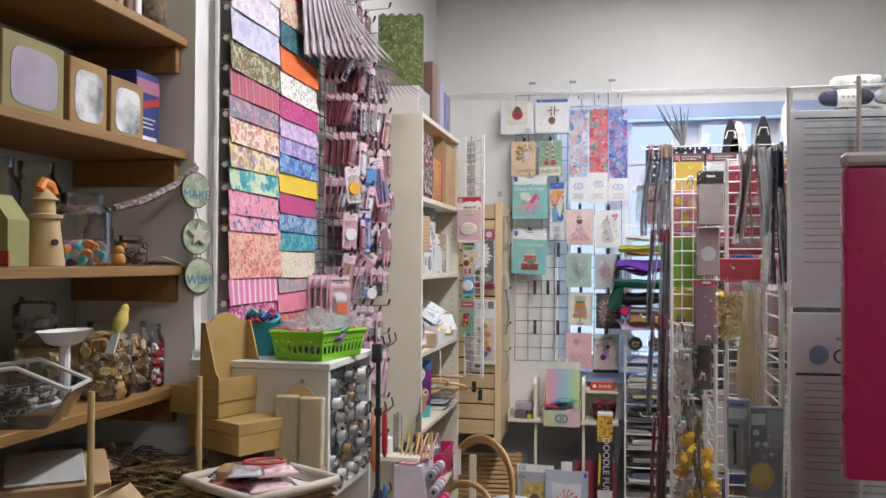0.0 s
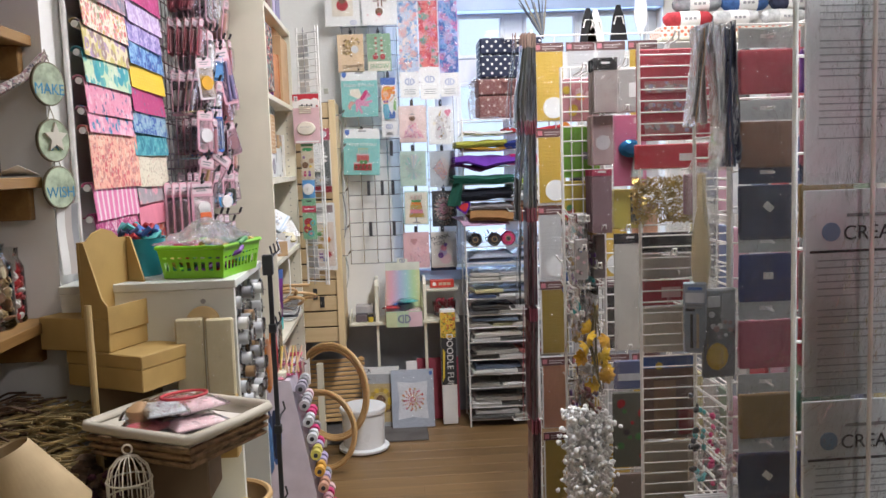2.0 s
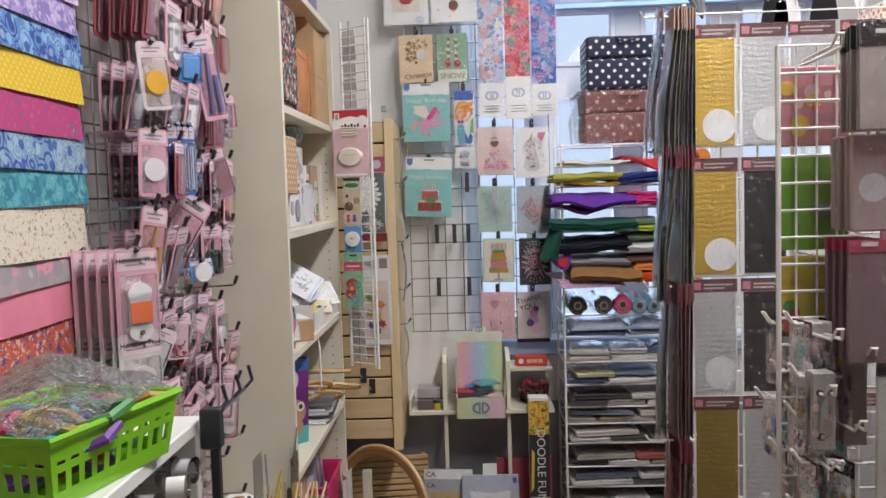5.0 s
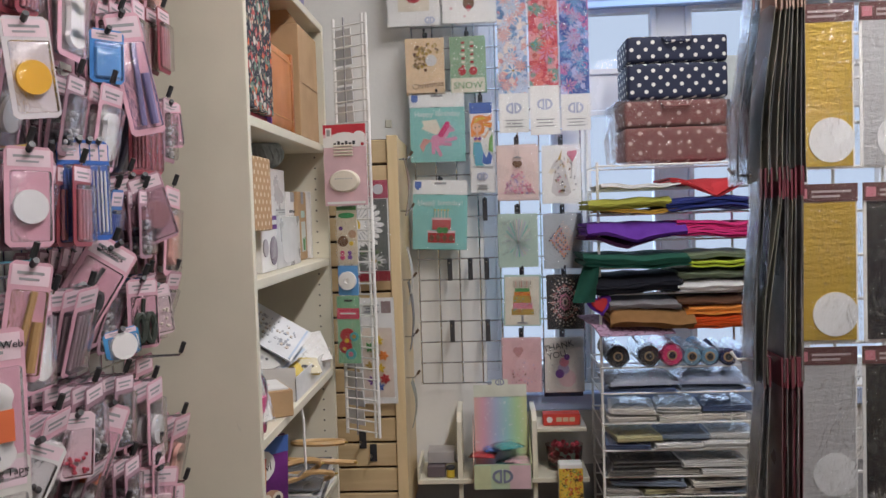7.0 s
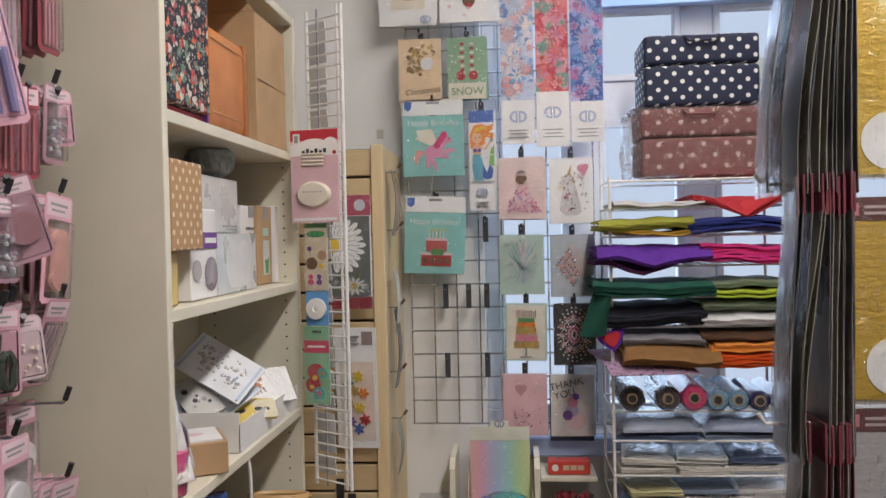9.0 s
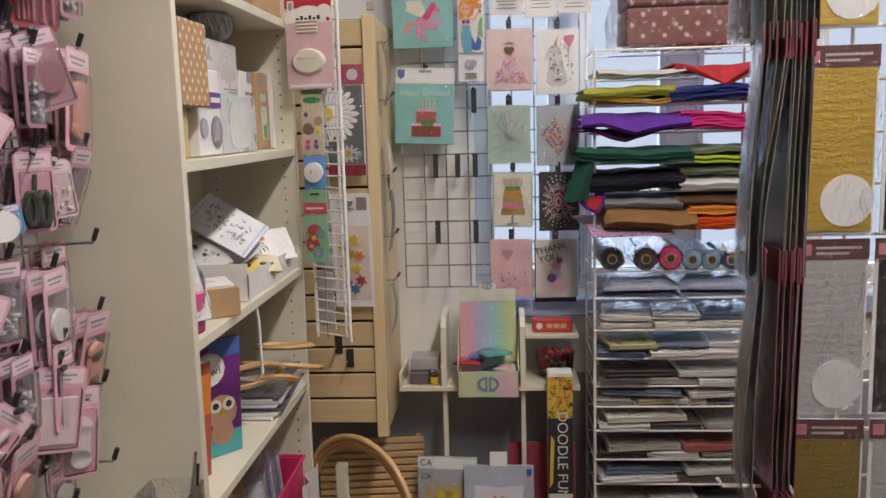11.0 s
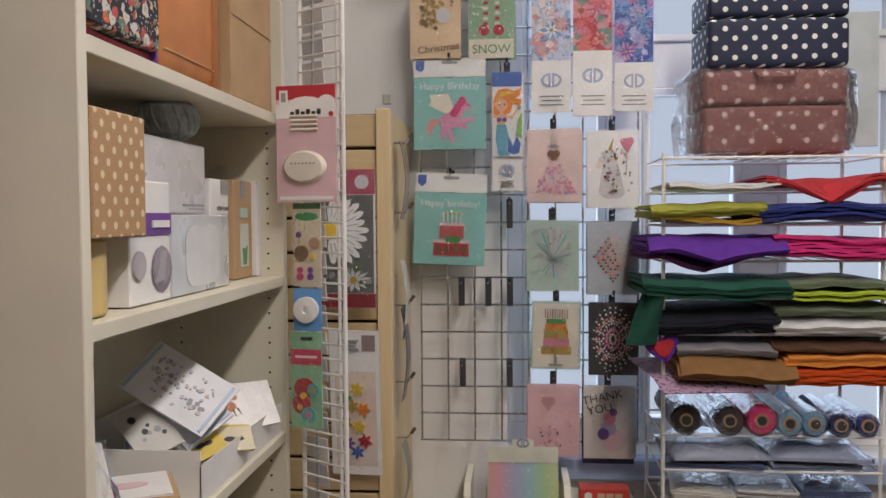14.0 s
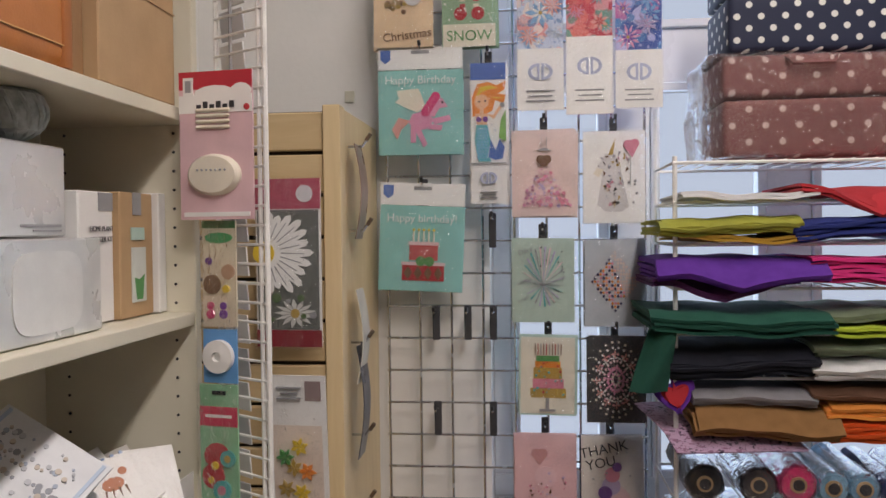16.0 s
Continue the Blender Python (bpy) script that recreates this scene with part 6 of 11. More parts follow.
for k in range(9):
    bm = B(); bx(bm, -0.11, 0.11, -0.15, 0.15, 0, 0.006, 0.001)
    solid("paper_pad", bm, (CARD_WHITE, ink(0.12, 0.13, 0.15, 0.25), SILVERY)[(k // 2) % 3], "flat pad of paper in a pile on the shelf", "pad", (-0.955 + 0.004 * (k % 3), 4.22 + 0.006 * (k % 4), 0.783 + 0.0072 * k), 3 * (k % 3) - 2, group="pads on the shelf")
# fifth shelf: pink basket, books
t = thing("plastic_basket", "pink plastic basket holding packs", "basket", (-0.955, 4.22, 0.442))
for a in ((-0.10, -0.097, -0.15, 0.15), (0.097, 0.10, -0.15, 0.15), (-0.097, 0.097, -0.15, -0.147), (-0.097, 0.097, 0.147, 0.15)):
    bm = B(); bx(bm, a[0], a[1], a[2], a[3], 0.0, 0.12, 0.001); part("side", bm, ink(0.62, 0.03, 0.14, 0.35), t)
bm = B(); tube(bm, [(-0.104, -0.154, 0.122), (0.104, -0.154, 0.122), (0.104, 0.154, 0.122), (-0.104, 0.154, 0.122)], 0.005, 6, True); part("rim", bm, ink(0.62, 0.03, 0.14, 0.35), t)
for k in range(6):
    pack("flat grey and blue pack standing in the basket", -0.955, 4.12 + 0.03 * k, 0.66 - 0.012 * k, 0.15, 0.20, -8, 60, (GREY, ink(0.08, 0.25, 0.45), SILVERY)[k % 3], [("b", 0.1, 0.1, 0.9, 0.6, (SILVERY, CARD_WHITE, GREY)[k % 3])], seed=70 + k, group="packs in the basket")
book("pale pink craft book standing on the shelf", 3.80, -1.02, -0.85, 0.442, 0.235, 0.02, ink(0.50, 0.28, 0.24), 66, 3, [("b", 0.15, 0.1, 0.85, 0.7, ink(0.55, 0.52, 0.40)), ("d", 0.5, 0.4, 0.25, PINK)])
book("brown craft book standing on the shelf", 3.86, -1.02, -0.86, 0.442, 0.25, 0.02, ink(0.30, 0.18, 0.10), 66, 3)
book("cream craft book with dark title bar", 3.70, -1.02, -0.86, 0.442, 0.19, 0.02, ink(0.55, 0.48, 0.30), 66, 3, [("b", 0.05, 0.85, 0.95, 0.97, INKY)])
bm = B(); sheet(bm, lambda u, v: (0.012 * math.sin(u * 9), (u - 0.5) * 0.16, -0.13 * v), 10, 4, 0.002)
solid("lace_trim", bm, ink(0.6, 0.57, 0.54), "white printed paper strip hung over the shelf edge", "trim", (-0.828, 4.32, 0.53))
# top of the unit
GREEN_TRIM = print_cloth("green_fringe", (0.13, 0.16, 0.05), [(0.20, 0.24, 0.08), (0.08, 0.10, 0.03)], 60, 0.5)
t = thing("foam_board_stack", "stack of green scalloped foam sheets on the unit", "craft stock", (-0.955, 3.63, 2.276), 12)
for k in range(9):
    bm = B()
    pts = [(-0.10, 0), (0.10, 0), (0.10, 0.30)] + [(0.10 - 0.02 * i - 0.0, 0.32 + (0.012 if i % 2 else 0.0)) for i in range(11)] + [(-0.10, 0.30)]
    slab(bm, pts, 0.014 * k, 0.014 * k + 0.009)
    part("sheet", bm, GREEN_TRIM, t)
STRIPE = print_cloth("black_white_stripe", (0.70, 0.68, 0.62), [(0.02, 0.02, 0.02)], 160, kind="stripe")
for y0, y1, h, m, lab in ((3.58, 3.80, 0.12, STRIPE, "black and cream striped box"), (3.86, 3.95, 0.29, ink(0.20, 0.11, 0.09), "brown photo album standing up"), (3.96, 4.02, 0.30, ink(0.26, 0.24, 0.18), "olive box file standing up"), (4.04, 4.12, 0.24, LILAC, "lilac box standing on the unit"), (4.14, 4.28, 0.20, ink(0.22, 0.20, 0.34), "violet patterned box on the unit")):
    fbox(lab + ", on top of the shelf unit" if len(lab) < 28 else lab, y0, y1, 2.153, 2.153 + h, -1.08, -0.86, m)

# ---- narrow wire ladder, slatwall packs ----
t = thing("wire_ladder_rack", "narrow white wire card rack beside the shelf unit", "rack", (0, 0, 0))
LX0, LX1, LY0, LY1 = -0.805, -0.697, 4.43, 4.36
for x, y in ((LX0, LY0), (LX1, LY1)):
    bm = B(); rod(bm, (x, y, 0.905), (x, y, 2.17), 0.005, 8); part("upright", bm, WIRE_WHITE, t)
bm = B(); rod(bm, (LX1 - 0.012, LY1 + 0.005, 0.905), (LX1 - 0.012, LY1 + 0.005, 2.17), 0.004, 8); part("upright", bm, WIRE_WHITE, t)
for k in range(39):
    z = 0.92 + 0.0322 * k
    bm = B(); rod(bm, (LX0, LY0 - 0.004, z), (LX1, LY1 - 0.004, z), 0.0026, 6); part("rung", bm, WIRE_WHITE, t)
bm = B(); rod(bm, (-0.77, 4.405, 0.905), (-0.77, 4.405, 2.17), 0.003, 6); part("upright", bm, GREY, t)
for k in range(21):
    bm = B(); bx(bm, -0.04, 0.03, -0.0015, 0.0015, 0.0, 0.05, 0.0005)
    solid("stencil_card", bm, (CARD_WHITE, SILVERY)[k % 2], "small white label card held in the wire rack", "card", (-0.770, 4.43, 0.93 + 0.058 * k), -37, 6, group="cards in the wire rack")
t = pack("pink blister card with a cream oval dial and strips", -0.765, 4.318, 1.842, 0.128, 0.236, 0, -8, ink(0.70, 0.47, 0.50), [("b", 0, 0.88, 1, 1, ink(0.50, 0.03, 0.05)), ("d", 0.5, 0.84, 0.30, CARD_WHITE, 0.12), ("d", 0.85, 0.86, 0.14, CARD_WHITE, 0.10), ("b", 0.0, 0.72, 1.0, 0.84, CARD_WHITE), ("b", 0.06, 0.84, 0.2, 0.96, CARD_WHITE), ("b", 0.09, 0.86, 0.17, 0.94, GREY), ("d", 0.93, 0.75, 0.04, RED)] + [("b", 0.25 + 0.09 * k, 0.75, 0.31 + 0.09 * k, 0.775 + 0.02 * (k % 2), INKY) for k in range(6)] + [("b", 0.05, 0.02, 0.95, 0.05, CARD_WHITE)], film=False, group="packs on the wire rack", name="blister_pack")
bm = B(); lathe(bm, [(0.046, 0), (0.046, 0.006), (0.040, 0.013), (0.0, 0.014)], 30, sy=0.72)
bmesh.ops.rotate(bm, verts=bm.verts, cent=(0, 0, 0), matrix=Matrix.Rotation(math.pi / 2, 3, "X"))
bmesh.ops.translate(bm, verts=bm.verts, vec=(-0.002, 0, -0.165)); part("dial", bm, CREAM, t, "cream oval plastic dial")
bm = B()
for k in range(7):
    bmesh.ops.create_icosphere(bm, subdivisions=1, radius=0.0022, matrix=Matrix.Translation((-0.026 + 0.008 * k, -0.0145, -0.158)))
part("studs", bm, GREY, t)
for k in range(4):
    bm = B(); bx(bm, -0.034, 0.026, -0.005, 0, -0.092 + 0.009 * k, -0.086 + 0.009 * k, 0.002); part("strip", bm, CREAM, t)
t = pack("narrow blister card with pink and purple dolls", -0.770, 4.335, 1.604, 0.062, 0.172, 0, -12, ink(0.66, 0.58, 0.44), [("b", 0, 0.93, 1, 1, GREEN), ("d", 0.5, 0.84, 0.42, ink(0.04, 0.35, 0.12), 0.14), ("d", 0.2, 0.62, 0.10, PURPLE), ("d", 0.78, 0.52, 0.2, ink(0.45, 0.28, 0.18)), ("d", 0.3, 0.40, 0.26, BROWN), ("d", 0.25, 0.20, 0.10, HOT), ("d", 0.25, 0.12, 0.12, HOT), ("d", 0.62, 0.20, 0.10, PURPLE), ("d", 0.62, 0.12, 0.12, PURPLE), ("d", 0.72, 0.36, 0.10, YELLOW)], seed=81, group="packs on the wire rack", name="blister_pack")
t = pack("blue blister card with a white tape reel", -0.772, 4.338, 1.428, 0.062, 0.088, 0, -12, ink(0.12, 0.32, 0.62), [], film=False, group="packs on the wire rack", name="blister_pack")
bm = B(); lathe(bm, [(0.027, 0), (0.027, 0.010), (0.008, 0.012), (0.007, 0.006), (0.0, 0.006)], 26)
bmesh.ops.rotate(bm, verts=bm.verts, cent=(0, 0, 0), matrix=Matrix.Rotation(math.pi / 2, 3, "X"))
bmesh.ops.translate(bm, verts=bm.verts, vec=(0, 0, -0.044)); part("reel", bm, CARD_WHITE, t)
t = pack("green blister card with a red and turquoise toy", -0.775, 4.335, 1.338, 0.070, 0.20, 0, -12, ink(0.25, 0.50, 0.30), [("b", 0, 0.66, 1, 0.82, ink(0.62, 0.06, 0.12)), ("b", 0.15, 0.73, 0.85, 0.755, CARD_WHITE), ("b", 0.35, 0.92, 0.7, 0.95, INKY), ("d", 0.45, 0.42, 0.34, RED, 0.30), ("d", 0.35, 0.25, 0.30, RED), ("d", 0.74, 0.40, 0.2, TEAL), ("d", 0.74, 0.40, 0.09, GOLD), ("d", 0.58, 0.14, 0.24, TEAL), ("d", 0.58, 0.14, 0.11, PINK), ("d", 0.42, 0.34, 0.10, YELLOW), ("d", 0.3, 0.22, 0.08, YELLOW)], seed=83, group="packs on the wire rack", name="blister_pack")
SLATE = ink(0.13, 0.14, 0.13)
daisy = [("b", 0, 0.82, 1, 1, ink(0.42, 0.07, 0.12)), ("b", 0, 0, 1, 0.10, ink(0.25, 0.015, 0.03)), ("b", 0.03, 0.105, 0.97, 0.815, SLATE), ("d", 0.76, 0.91, 0.13, SILVERY)]
daisy += petals(0.60, 0.20, 0.34, 13, ink(0.60, 0.60, 0.58), 0.26, 0.2, 0.40) + [("d", 0.60, 0.20, 0.07, GOLD)]
for k in range(13):
    a = -1.45 + 2.9 * k / 12
    c, s_ = math.cos(a), math.sin(a)
    L = (0.74 if abs(s_) < 0.9 else 0.62) * (1, 0.92, 0.97)[k % 3]
    daisy.append(("p", [(0.16 + p * c - e * s_, 0.56 + 0.40 * (p * s_ + e * c)) for p, e in ((0.12, -0.02), (0.5 * L, -0.075), (0.92 * L, -0.05), (L, 0.0), (0.92 * L, 0.05), (0.5 * L, 0.075), (0.12, 0.02))], CARD_WHITE))
    daisy.append(("p", [(0.16 + p * c - e * s_, 0.56 + 0.40 * (p * s_ + e * c)) for p, e in ((0.24, -0.008), (0.8 * L, -0.02), (0.8 * L, -0.008), (0.24, 0.008))], GREY))
daisy += [("d", 0.13, 0.56, 0.17, YELLOW), ("d", 0.13, 0.55, 0.10, GOLD)] + blots(14, 0.08, 0.13, 0.9, 0.3, [ink(0.10, 0.16, 0.07), GREY, SLATE], 0.03, 0.07, 77)
pack("daisy cross-stitch kit with dark red bands, in film", -0.748, 4.655, 1.69, 0.135, 0.335, 0, -4, CARD_WHITE, daisy, seed=85, name="stitch_kit", group="stitch kits")
pack("flower cross-stitch kit on white card, in film", -0.735, 4.64, 1.30, 0.125, 0.36, 4, -4, CARD_WHITE, [("b", 0.10, 0.06, 0.92, 0.72, ink(0.70, 0.60, 0.52)), ("b", 0.66, 0.86, 0.92, 0.97, ink(0.30, 0.22, 0.22))] + [v for k, (x, z, m) in enumerate(((0.34, 0.22, PURPLE), (0.52, 0.16, BLUE), (0.30, 0.36, GOLD), (0.56, 0.34, YELLOW), (0.44, 0.48, GOLD), (0.66, 0.46, ORANGE), (0.54, 0.60, YELLOW), (0.68, 0.24, RED), (0.30, 0.54, GREEN))) for v in petals(x, z, 0.15, 6, m, 0.35, 0.4 * k, 0.4) + [("d", x, z, 0.03, BROWN)]] + lines(0.2, 0.6, 0.93, 3, 0.03, GREY), seed=86, name="stitch_kit", group="stitch kits")
for x, z in ((-0.80, 0.80), (-0.765, 0.755)):
    t = thing("slatwall_hook", "black metal hook clipped in the slatwall", "hook", (x, 4.698, z), group="slatwall hooks")
    bm = B(); bx(bm, -0.012, 0.012, -0.004, 0, -0.02, 0.04, 0.001); part("plate", bm, BLACK, t)
    bm = B(); tube(bm, [(0, -0.004, 0.01), (0, -0.06, 0.01), (0, -0.068, 0.022)], 0.003, 6); part("arm", bm, CHROME, t)
for k, z in enumerate((1.765, 1.585, 1.345, 1.145, 1.0)):
    t = thing("slatwall_hook", "chrome hook with a dark tip on the side board", "hook", (-0.655, 4.80, z), group="slatwall hooks")
    bm = B(); tube(bm, [(0.0, 0, 0.0), (0.030, 0, 0.0), (0.042, -0.004, 0.016)], 0.003, 6); part("arm", bm, CHROME, t)
    bm = B(); rod(bm, (0.040, -0.004, 0.012), (0.050, -0.006, 0.026), 0.0045, 8); part("tip", bm, ink(0.12, 0.08, 0.05), t)
for z, h, m in ((1.768, 0.20, ink(0.30, 0.20, 0.16, 0.3)), (1.46, 0.20, ink(0.60, 0.58, 0.52)), (1.34, 0.24, ink(0.08, 0.08, 0.10, 0.3)), (0.99, 0.16, ink(0.3, 0.3, 0.25))):
    bm = B(); sheet(bm, lambda u, v: (0.012 + 0.014 * math.sin(math.pi * v), (u - 0.5) * 0.07, -h * v), 3, 8, 0.002)
    solid("hanging_tool", bm, m, "flat tool pack hanging edge-on from a hook", "pack", (-0.648, 4.80, z), group="packs on the side board")

# ---- fabric pieces hung on bars ----
def cloth(i, ground, inks, scale=40, cover=0.45, kind="flower"):
    deep = [tuple(min(0.8, v * 1.02) for v in c) for c in inks]
    return print_cloth("cotton_print", tuple(min(0.8, v * 1.04) for v in ground), deep, scale * (1.15 if kind == "flower" else 1.2), min(0.52, cover * 1.25 + 0.06), 0.85, kind)


W = (0.70, 0.68, 0.64)
LEFT_ROWS = [
    (2.50, 2.40, cloth(0, W, [(0.55, 0.15, 0.16), (0.7, 0.5, 0.5), (0.4, 0.4, 0.3)], 50, 0.18), "white cotton with small red flowers"),
    (2.42, 2.30, cloth(0, (0.68, 0.62, 0.64), [(0.55, 0.35, 0.42), (0.45, 0.4, 0.5)], 60, 0.16), "pale cotton with tiny mauve flowers"),
    (2.31, 2.21, cloth(0, (0.60, 0.55, 0.62), [(0.5, 0.42, 0.55), (0.7, 0.66, 0.7)], 40, 0.3), "lilac and white floral cotton"),
    (2.215, 2.12, cloth(0, (0.50, 0.50, 0.62), [(0.6, 0.55, 0.66), (0.42, 0.42, 0.58)], 30, 0.5), "pale lilac-blue cotton"),
    (2.13, 2.035, cloth(0, (0.16, 0.13, 0.08), [(0.45, 0.40, 0.25), (0.3, 0.2, 0.15), (0.5, 0.45, 0.3), (0.10, 0.12, 0.06)], 45, 0.5), "olive and brown dense floral cotton"),
    (2.045, 1.965, cloth(0, (0.46, 0.10, 0.13), [(0.08, 0.09, 0.16), (0.5, 0.16, 0.2)], 34, kind="stripe"), "red and navy striped cotton"),
    (1.975, 1.905, cloth(0, (0.30, 0.20, 0.25), [(0.45, 0.28, 0.32), (0.2, 0.2, 0.26)], 26, 0.5), "dusky mauve floral cotton"),
    (1.915, 1.83, cloth(0, (0.70, 0.60, 0.50), [(0.5, 0.08, 0.1), (0.55, 0.35, 0.1), (0.3, 0.32, 0.2), (0.6, 0.2, 0.2)], 46, 0.3), "cream cotton with red flowers"),
    (1.84, 1.765, cloth(0, (0.66, 0.56, 0.38), [(0.36, 0.24, 0.42), (0.3, 0.2, 0.2), (0.5, 0.42, 0.15)], 24, 0.4), "cream cotton with purple daisies"),
    (1.775, 1.70, cloth(0, (0.46, 0.56, 0.38), [(0.04, 0.28, 0.34), (0.55, 0.6, 0.45), (0.08, 0.36, 0.36)], 16, 0.5, "block"), "green and teal patchwork cotton"),
    (1.71, 1.63, cloth(0, (0.64, 0.26, 0.36), [(0.05, 0.12, 0.22), (0.62, 0.2, 0.3), (0.7, 0.4, 0.48)], 34, 0.25), "pink cotton with dark garden tools"),
    (1.64, 1.585, cloth(0, (0.62, 0.24, 0.35), [(0.06, 0.22, 0.36), (0.7, 0.4, 0.48)], 30, 0.28), "pink cotton with blue tools"),
    (1.595, 1.45, cloth(0, (0.70, 0.36, 0.28), [(0.55, 0.10, 0.12), (0.7, 0.48, 0.36), (0.5, 0.2, 0.18)], 44, 0.32), "coral cotton with red flowers"),
    (1.46, 1.375, cloth(0, (0.62, 0.16, 0.32), [(0.72, 0.42, 0.52), (0.5, 0.06, 0.24), (0.7, 0.6, 0.62)], 42, kind="stripe"), "bright pink striped cotton"),
    (1.385, 1.30, cloth(0, (0.38, 0.04, 0.16), [(0.62, 0.42, 0.5), (0.6, 0.2, 0.32), (0.25, 0.03, 0.12)], 60, 0.35), "dark pink cotton with white blossom"),
]
RIGHT_ROWS = [
    (2.54, 2.45, cloth(0, (0.46, 0.05, 0.06), [(0.5, 0.1, 0.1), (0.4, 0.03, 0.04)], 30), "red cotton"),
    (2.47, 2.37, cloth(0, (0.48, 0.04, 0.06), [(0.55, 0.12, 0.1), (0.4, 0.03, 0.04)], 40, 0.2), "red cotton with a small print"),
    (2.38, 2.27, cloth(0, (0.62, 0.52, 0.42), [(0.5, 0.2, 0.18), (0.45, 0.35, 0.22)], 60, 0.3), "cream cotton with brown flowers"),
    (2.28, 2.19, cloth(0, (0.03, 0.10, 0.13), [(0.05, 0.16, 0.18), (0.02, 0.07, 0.1)], 40, 0.4), "dark teal cotton"),
    (2.20, 2.11, ink(0.66, 0.14, 0.03, 0.85), "plain orange cotton"),
    (2.12, 2.03, cloth(0, W, [(0.2, 0.3, 0.32), (0.6, 0.2, 0.16), (0.5, 0.4, 0.2)], 55, 0.22), "white cotton with tiny flowers"),
    (2.04, 1.96, cloth(0, (0.42, 0.05, 0.18), [(0.5, 0.08, 0.24), (0.36, 0.04, 0.15)], 40, 0.4), "magenta marbled cotton"),
    (1.97, 1.90, cloth(0, (0.48, 0.36, 0.56), [(0.58, 0.48, 0.62), (0.4, 0.28, 0.48)], 34, 0.35), "lilac cotton with leaves"),
    (1.91, 1.845, cloth(0, (0.34, 0.26, 0.52), [(0.5, 0.42, 0.62), (0.22, 0.18, 0.42)], 40, 0.4), "violet patterned cotton"),
    (1.86, 1.785, cloth(0, (0.10, 0.22, 0.46), [(0.03, 0.06, 0.28), (0.25, 0.42, 0.6)], 24, kind="ring"), "blue cotton with large swirls"),
    (1.795, 1.72, dotted("yellow_spot_cotton", (0.70, 0.46, 0.02), (0.74, 0.56, 0.10), 0.012, 0.25, plane="yz"), "bright yellow spotted cotton"),
    (1.73, 1.655, cloth(0, (0.42, 0.05, 0.17), [(0.2, 0.1, 0.2), (0.5, 0.1, 0.22)], 26, 0.14), "magenta cotton with leaves"),
    (1.665, 1.595, cloth(0, (0.16, 0.28, 0.42), [(0.03, 0.07, 0.3), (0.3, 0.42, 0.5)], 24, kind="ring"), "blue cotton with dark swirls"),
    (1.605, 1.535, cloth(0, (0.05, 0.24, 0.30), [(0.10, 0.36, 0.40), (0.03, 0.18, 0.25)], 36, 0.4), "teal marbled cotton"),
    (1.545, 1.445, cloth(0, (0.64, 0.58, 0.46), [(0.3, 0.26, 0.18), (0.5, 0.3, 0.25)], 75, 0.16), "cream cotton with tiny sprigs"),
    (1.455, 1.40, cloth(0, (0.34, 0.28, 0.30), [(0.62, 0.26, 0.32), (0.3, 0.26, 0.28)], 20, 0.5), "grey cotton with pink roses"),
    (1.41, 1.335, ink(0.66, 0.20, 0.28, 0.85), "plain salmon pink cotton"),
    (1.345, 1.27, cloth(0, (0.45, 0.08, 0.05), [(0.6, 0.4, 0.3), (0.05, 0.05, 0.2), (0.55, 0.12, 0.08)], 70, 0.3), "red and navy dotted cotton"),
]


def drape(row, y0, y1, seed):
    zt, zb, material, label = row
    q = random.Random(seed)
    a0, b0, c0 = q.uniform(0, 6), q.uniform(-0.012, 0.012), q.uniform(0.006, 0.016)
    t = thing("fabric_piece", label + " folded over a bar", "fabric", (-1.092, (y0 + y1) / 2, zt), group="fabric pieces")
    L = zt - zb - 0.004
    bm = B()

    def f(u, v):
        y = (u - 0.5) * (y1 - y0)
        s = v * (L + 0.05)
        if s < 0.05:
            ang = math.pi * (1 - s / 0.05)
            x, z = 0.012 + 0.012 * math.cos(math.pi - ang) * -1, 0.010 * math.sin(ang)
            x = 0.012 - 0.012 * math.cos(math.pi * s / 0.05)
        else:
            k = (s - 0.05) / L
            x, z = 0.024 + 0.006 * k + 0.0015 * k * math.sin(u * 6 + a0), -(s - 0.05)
        return (x + 0.001 * math.sin(u * 11 + a0), y, z + 0.4 * b0 * (u - 0.5) * v)
    sheet(bm, f, 14, 16, 0.0018)
    part("cloth", bm, material, t, smooth=70)
    bm = B(); rod(bm, (0.012, -(y1 - y0) / 2 + 0.003, -0.002), (0.012, (y1 - y0) / 2 - 0.003, -0.002), 0.0085, 10)
    part("bar", bm, WIRE_WHITE, t)


for k, row in enumerate(LEFT_ROWS):
    drape(row, 2.185, 2.525 - (0.0 if k != 12 else -0.03), k)
for k, row in enumerate(RIGHT_ROWS):
    drape(row, 2.535 + (0.03 if k == 14 else 0), 2.885 - 0.01 * (k % 3), 40 + k)
for y in (2.172, 2.895):
    bm = B(); rod(bm, (-1.098, y, 0.0), (-1.098, y, 2.75), 0.007, 8)
    solid("display_post", bm, WIRE_WHITE, "white upright of the fabric display", "post", group="fabric display posts")
bm = B(); rod(bm, (-1.104, 2.53, 0.0), (-1.104, 2.53, 2.75), 0.005, 8)
solid("display_post", bm, WIRE_WHITE, "thin middle upright of the fabric display", "post", group="fabric display posts")

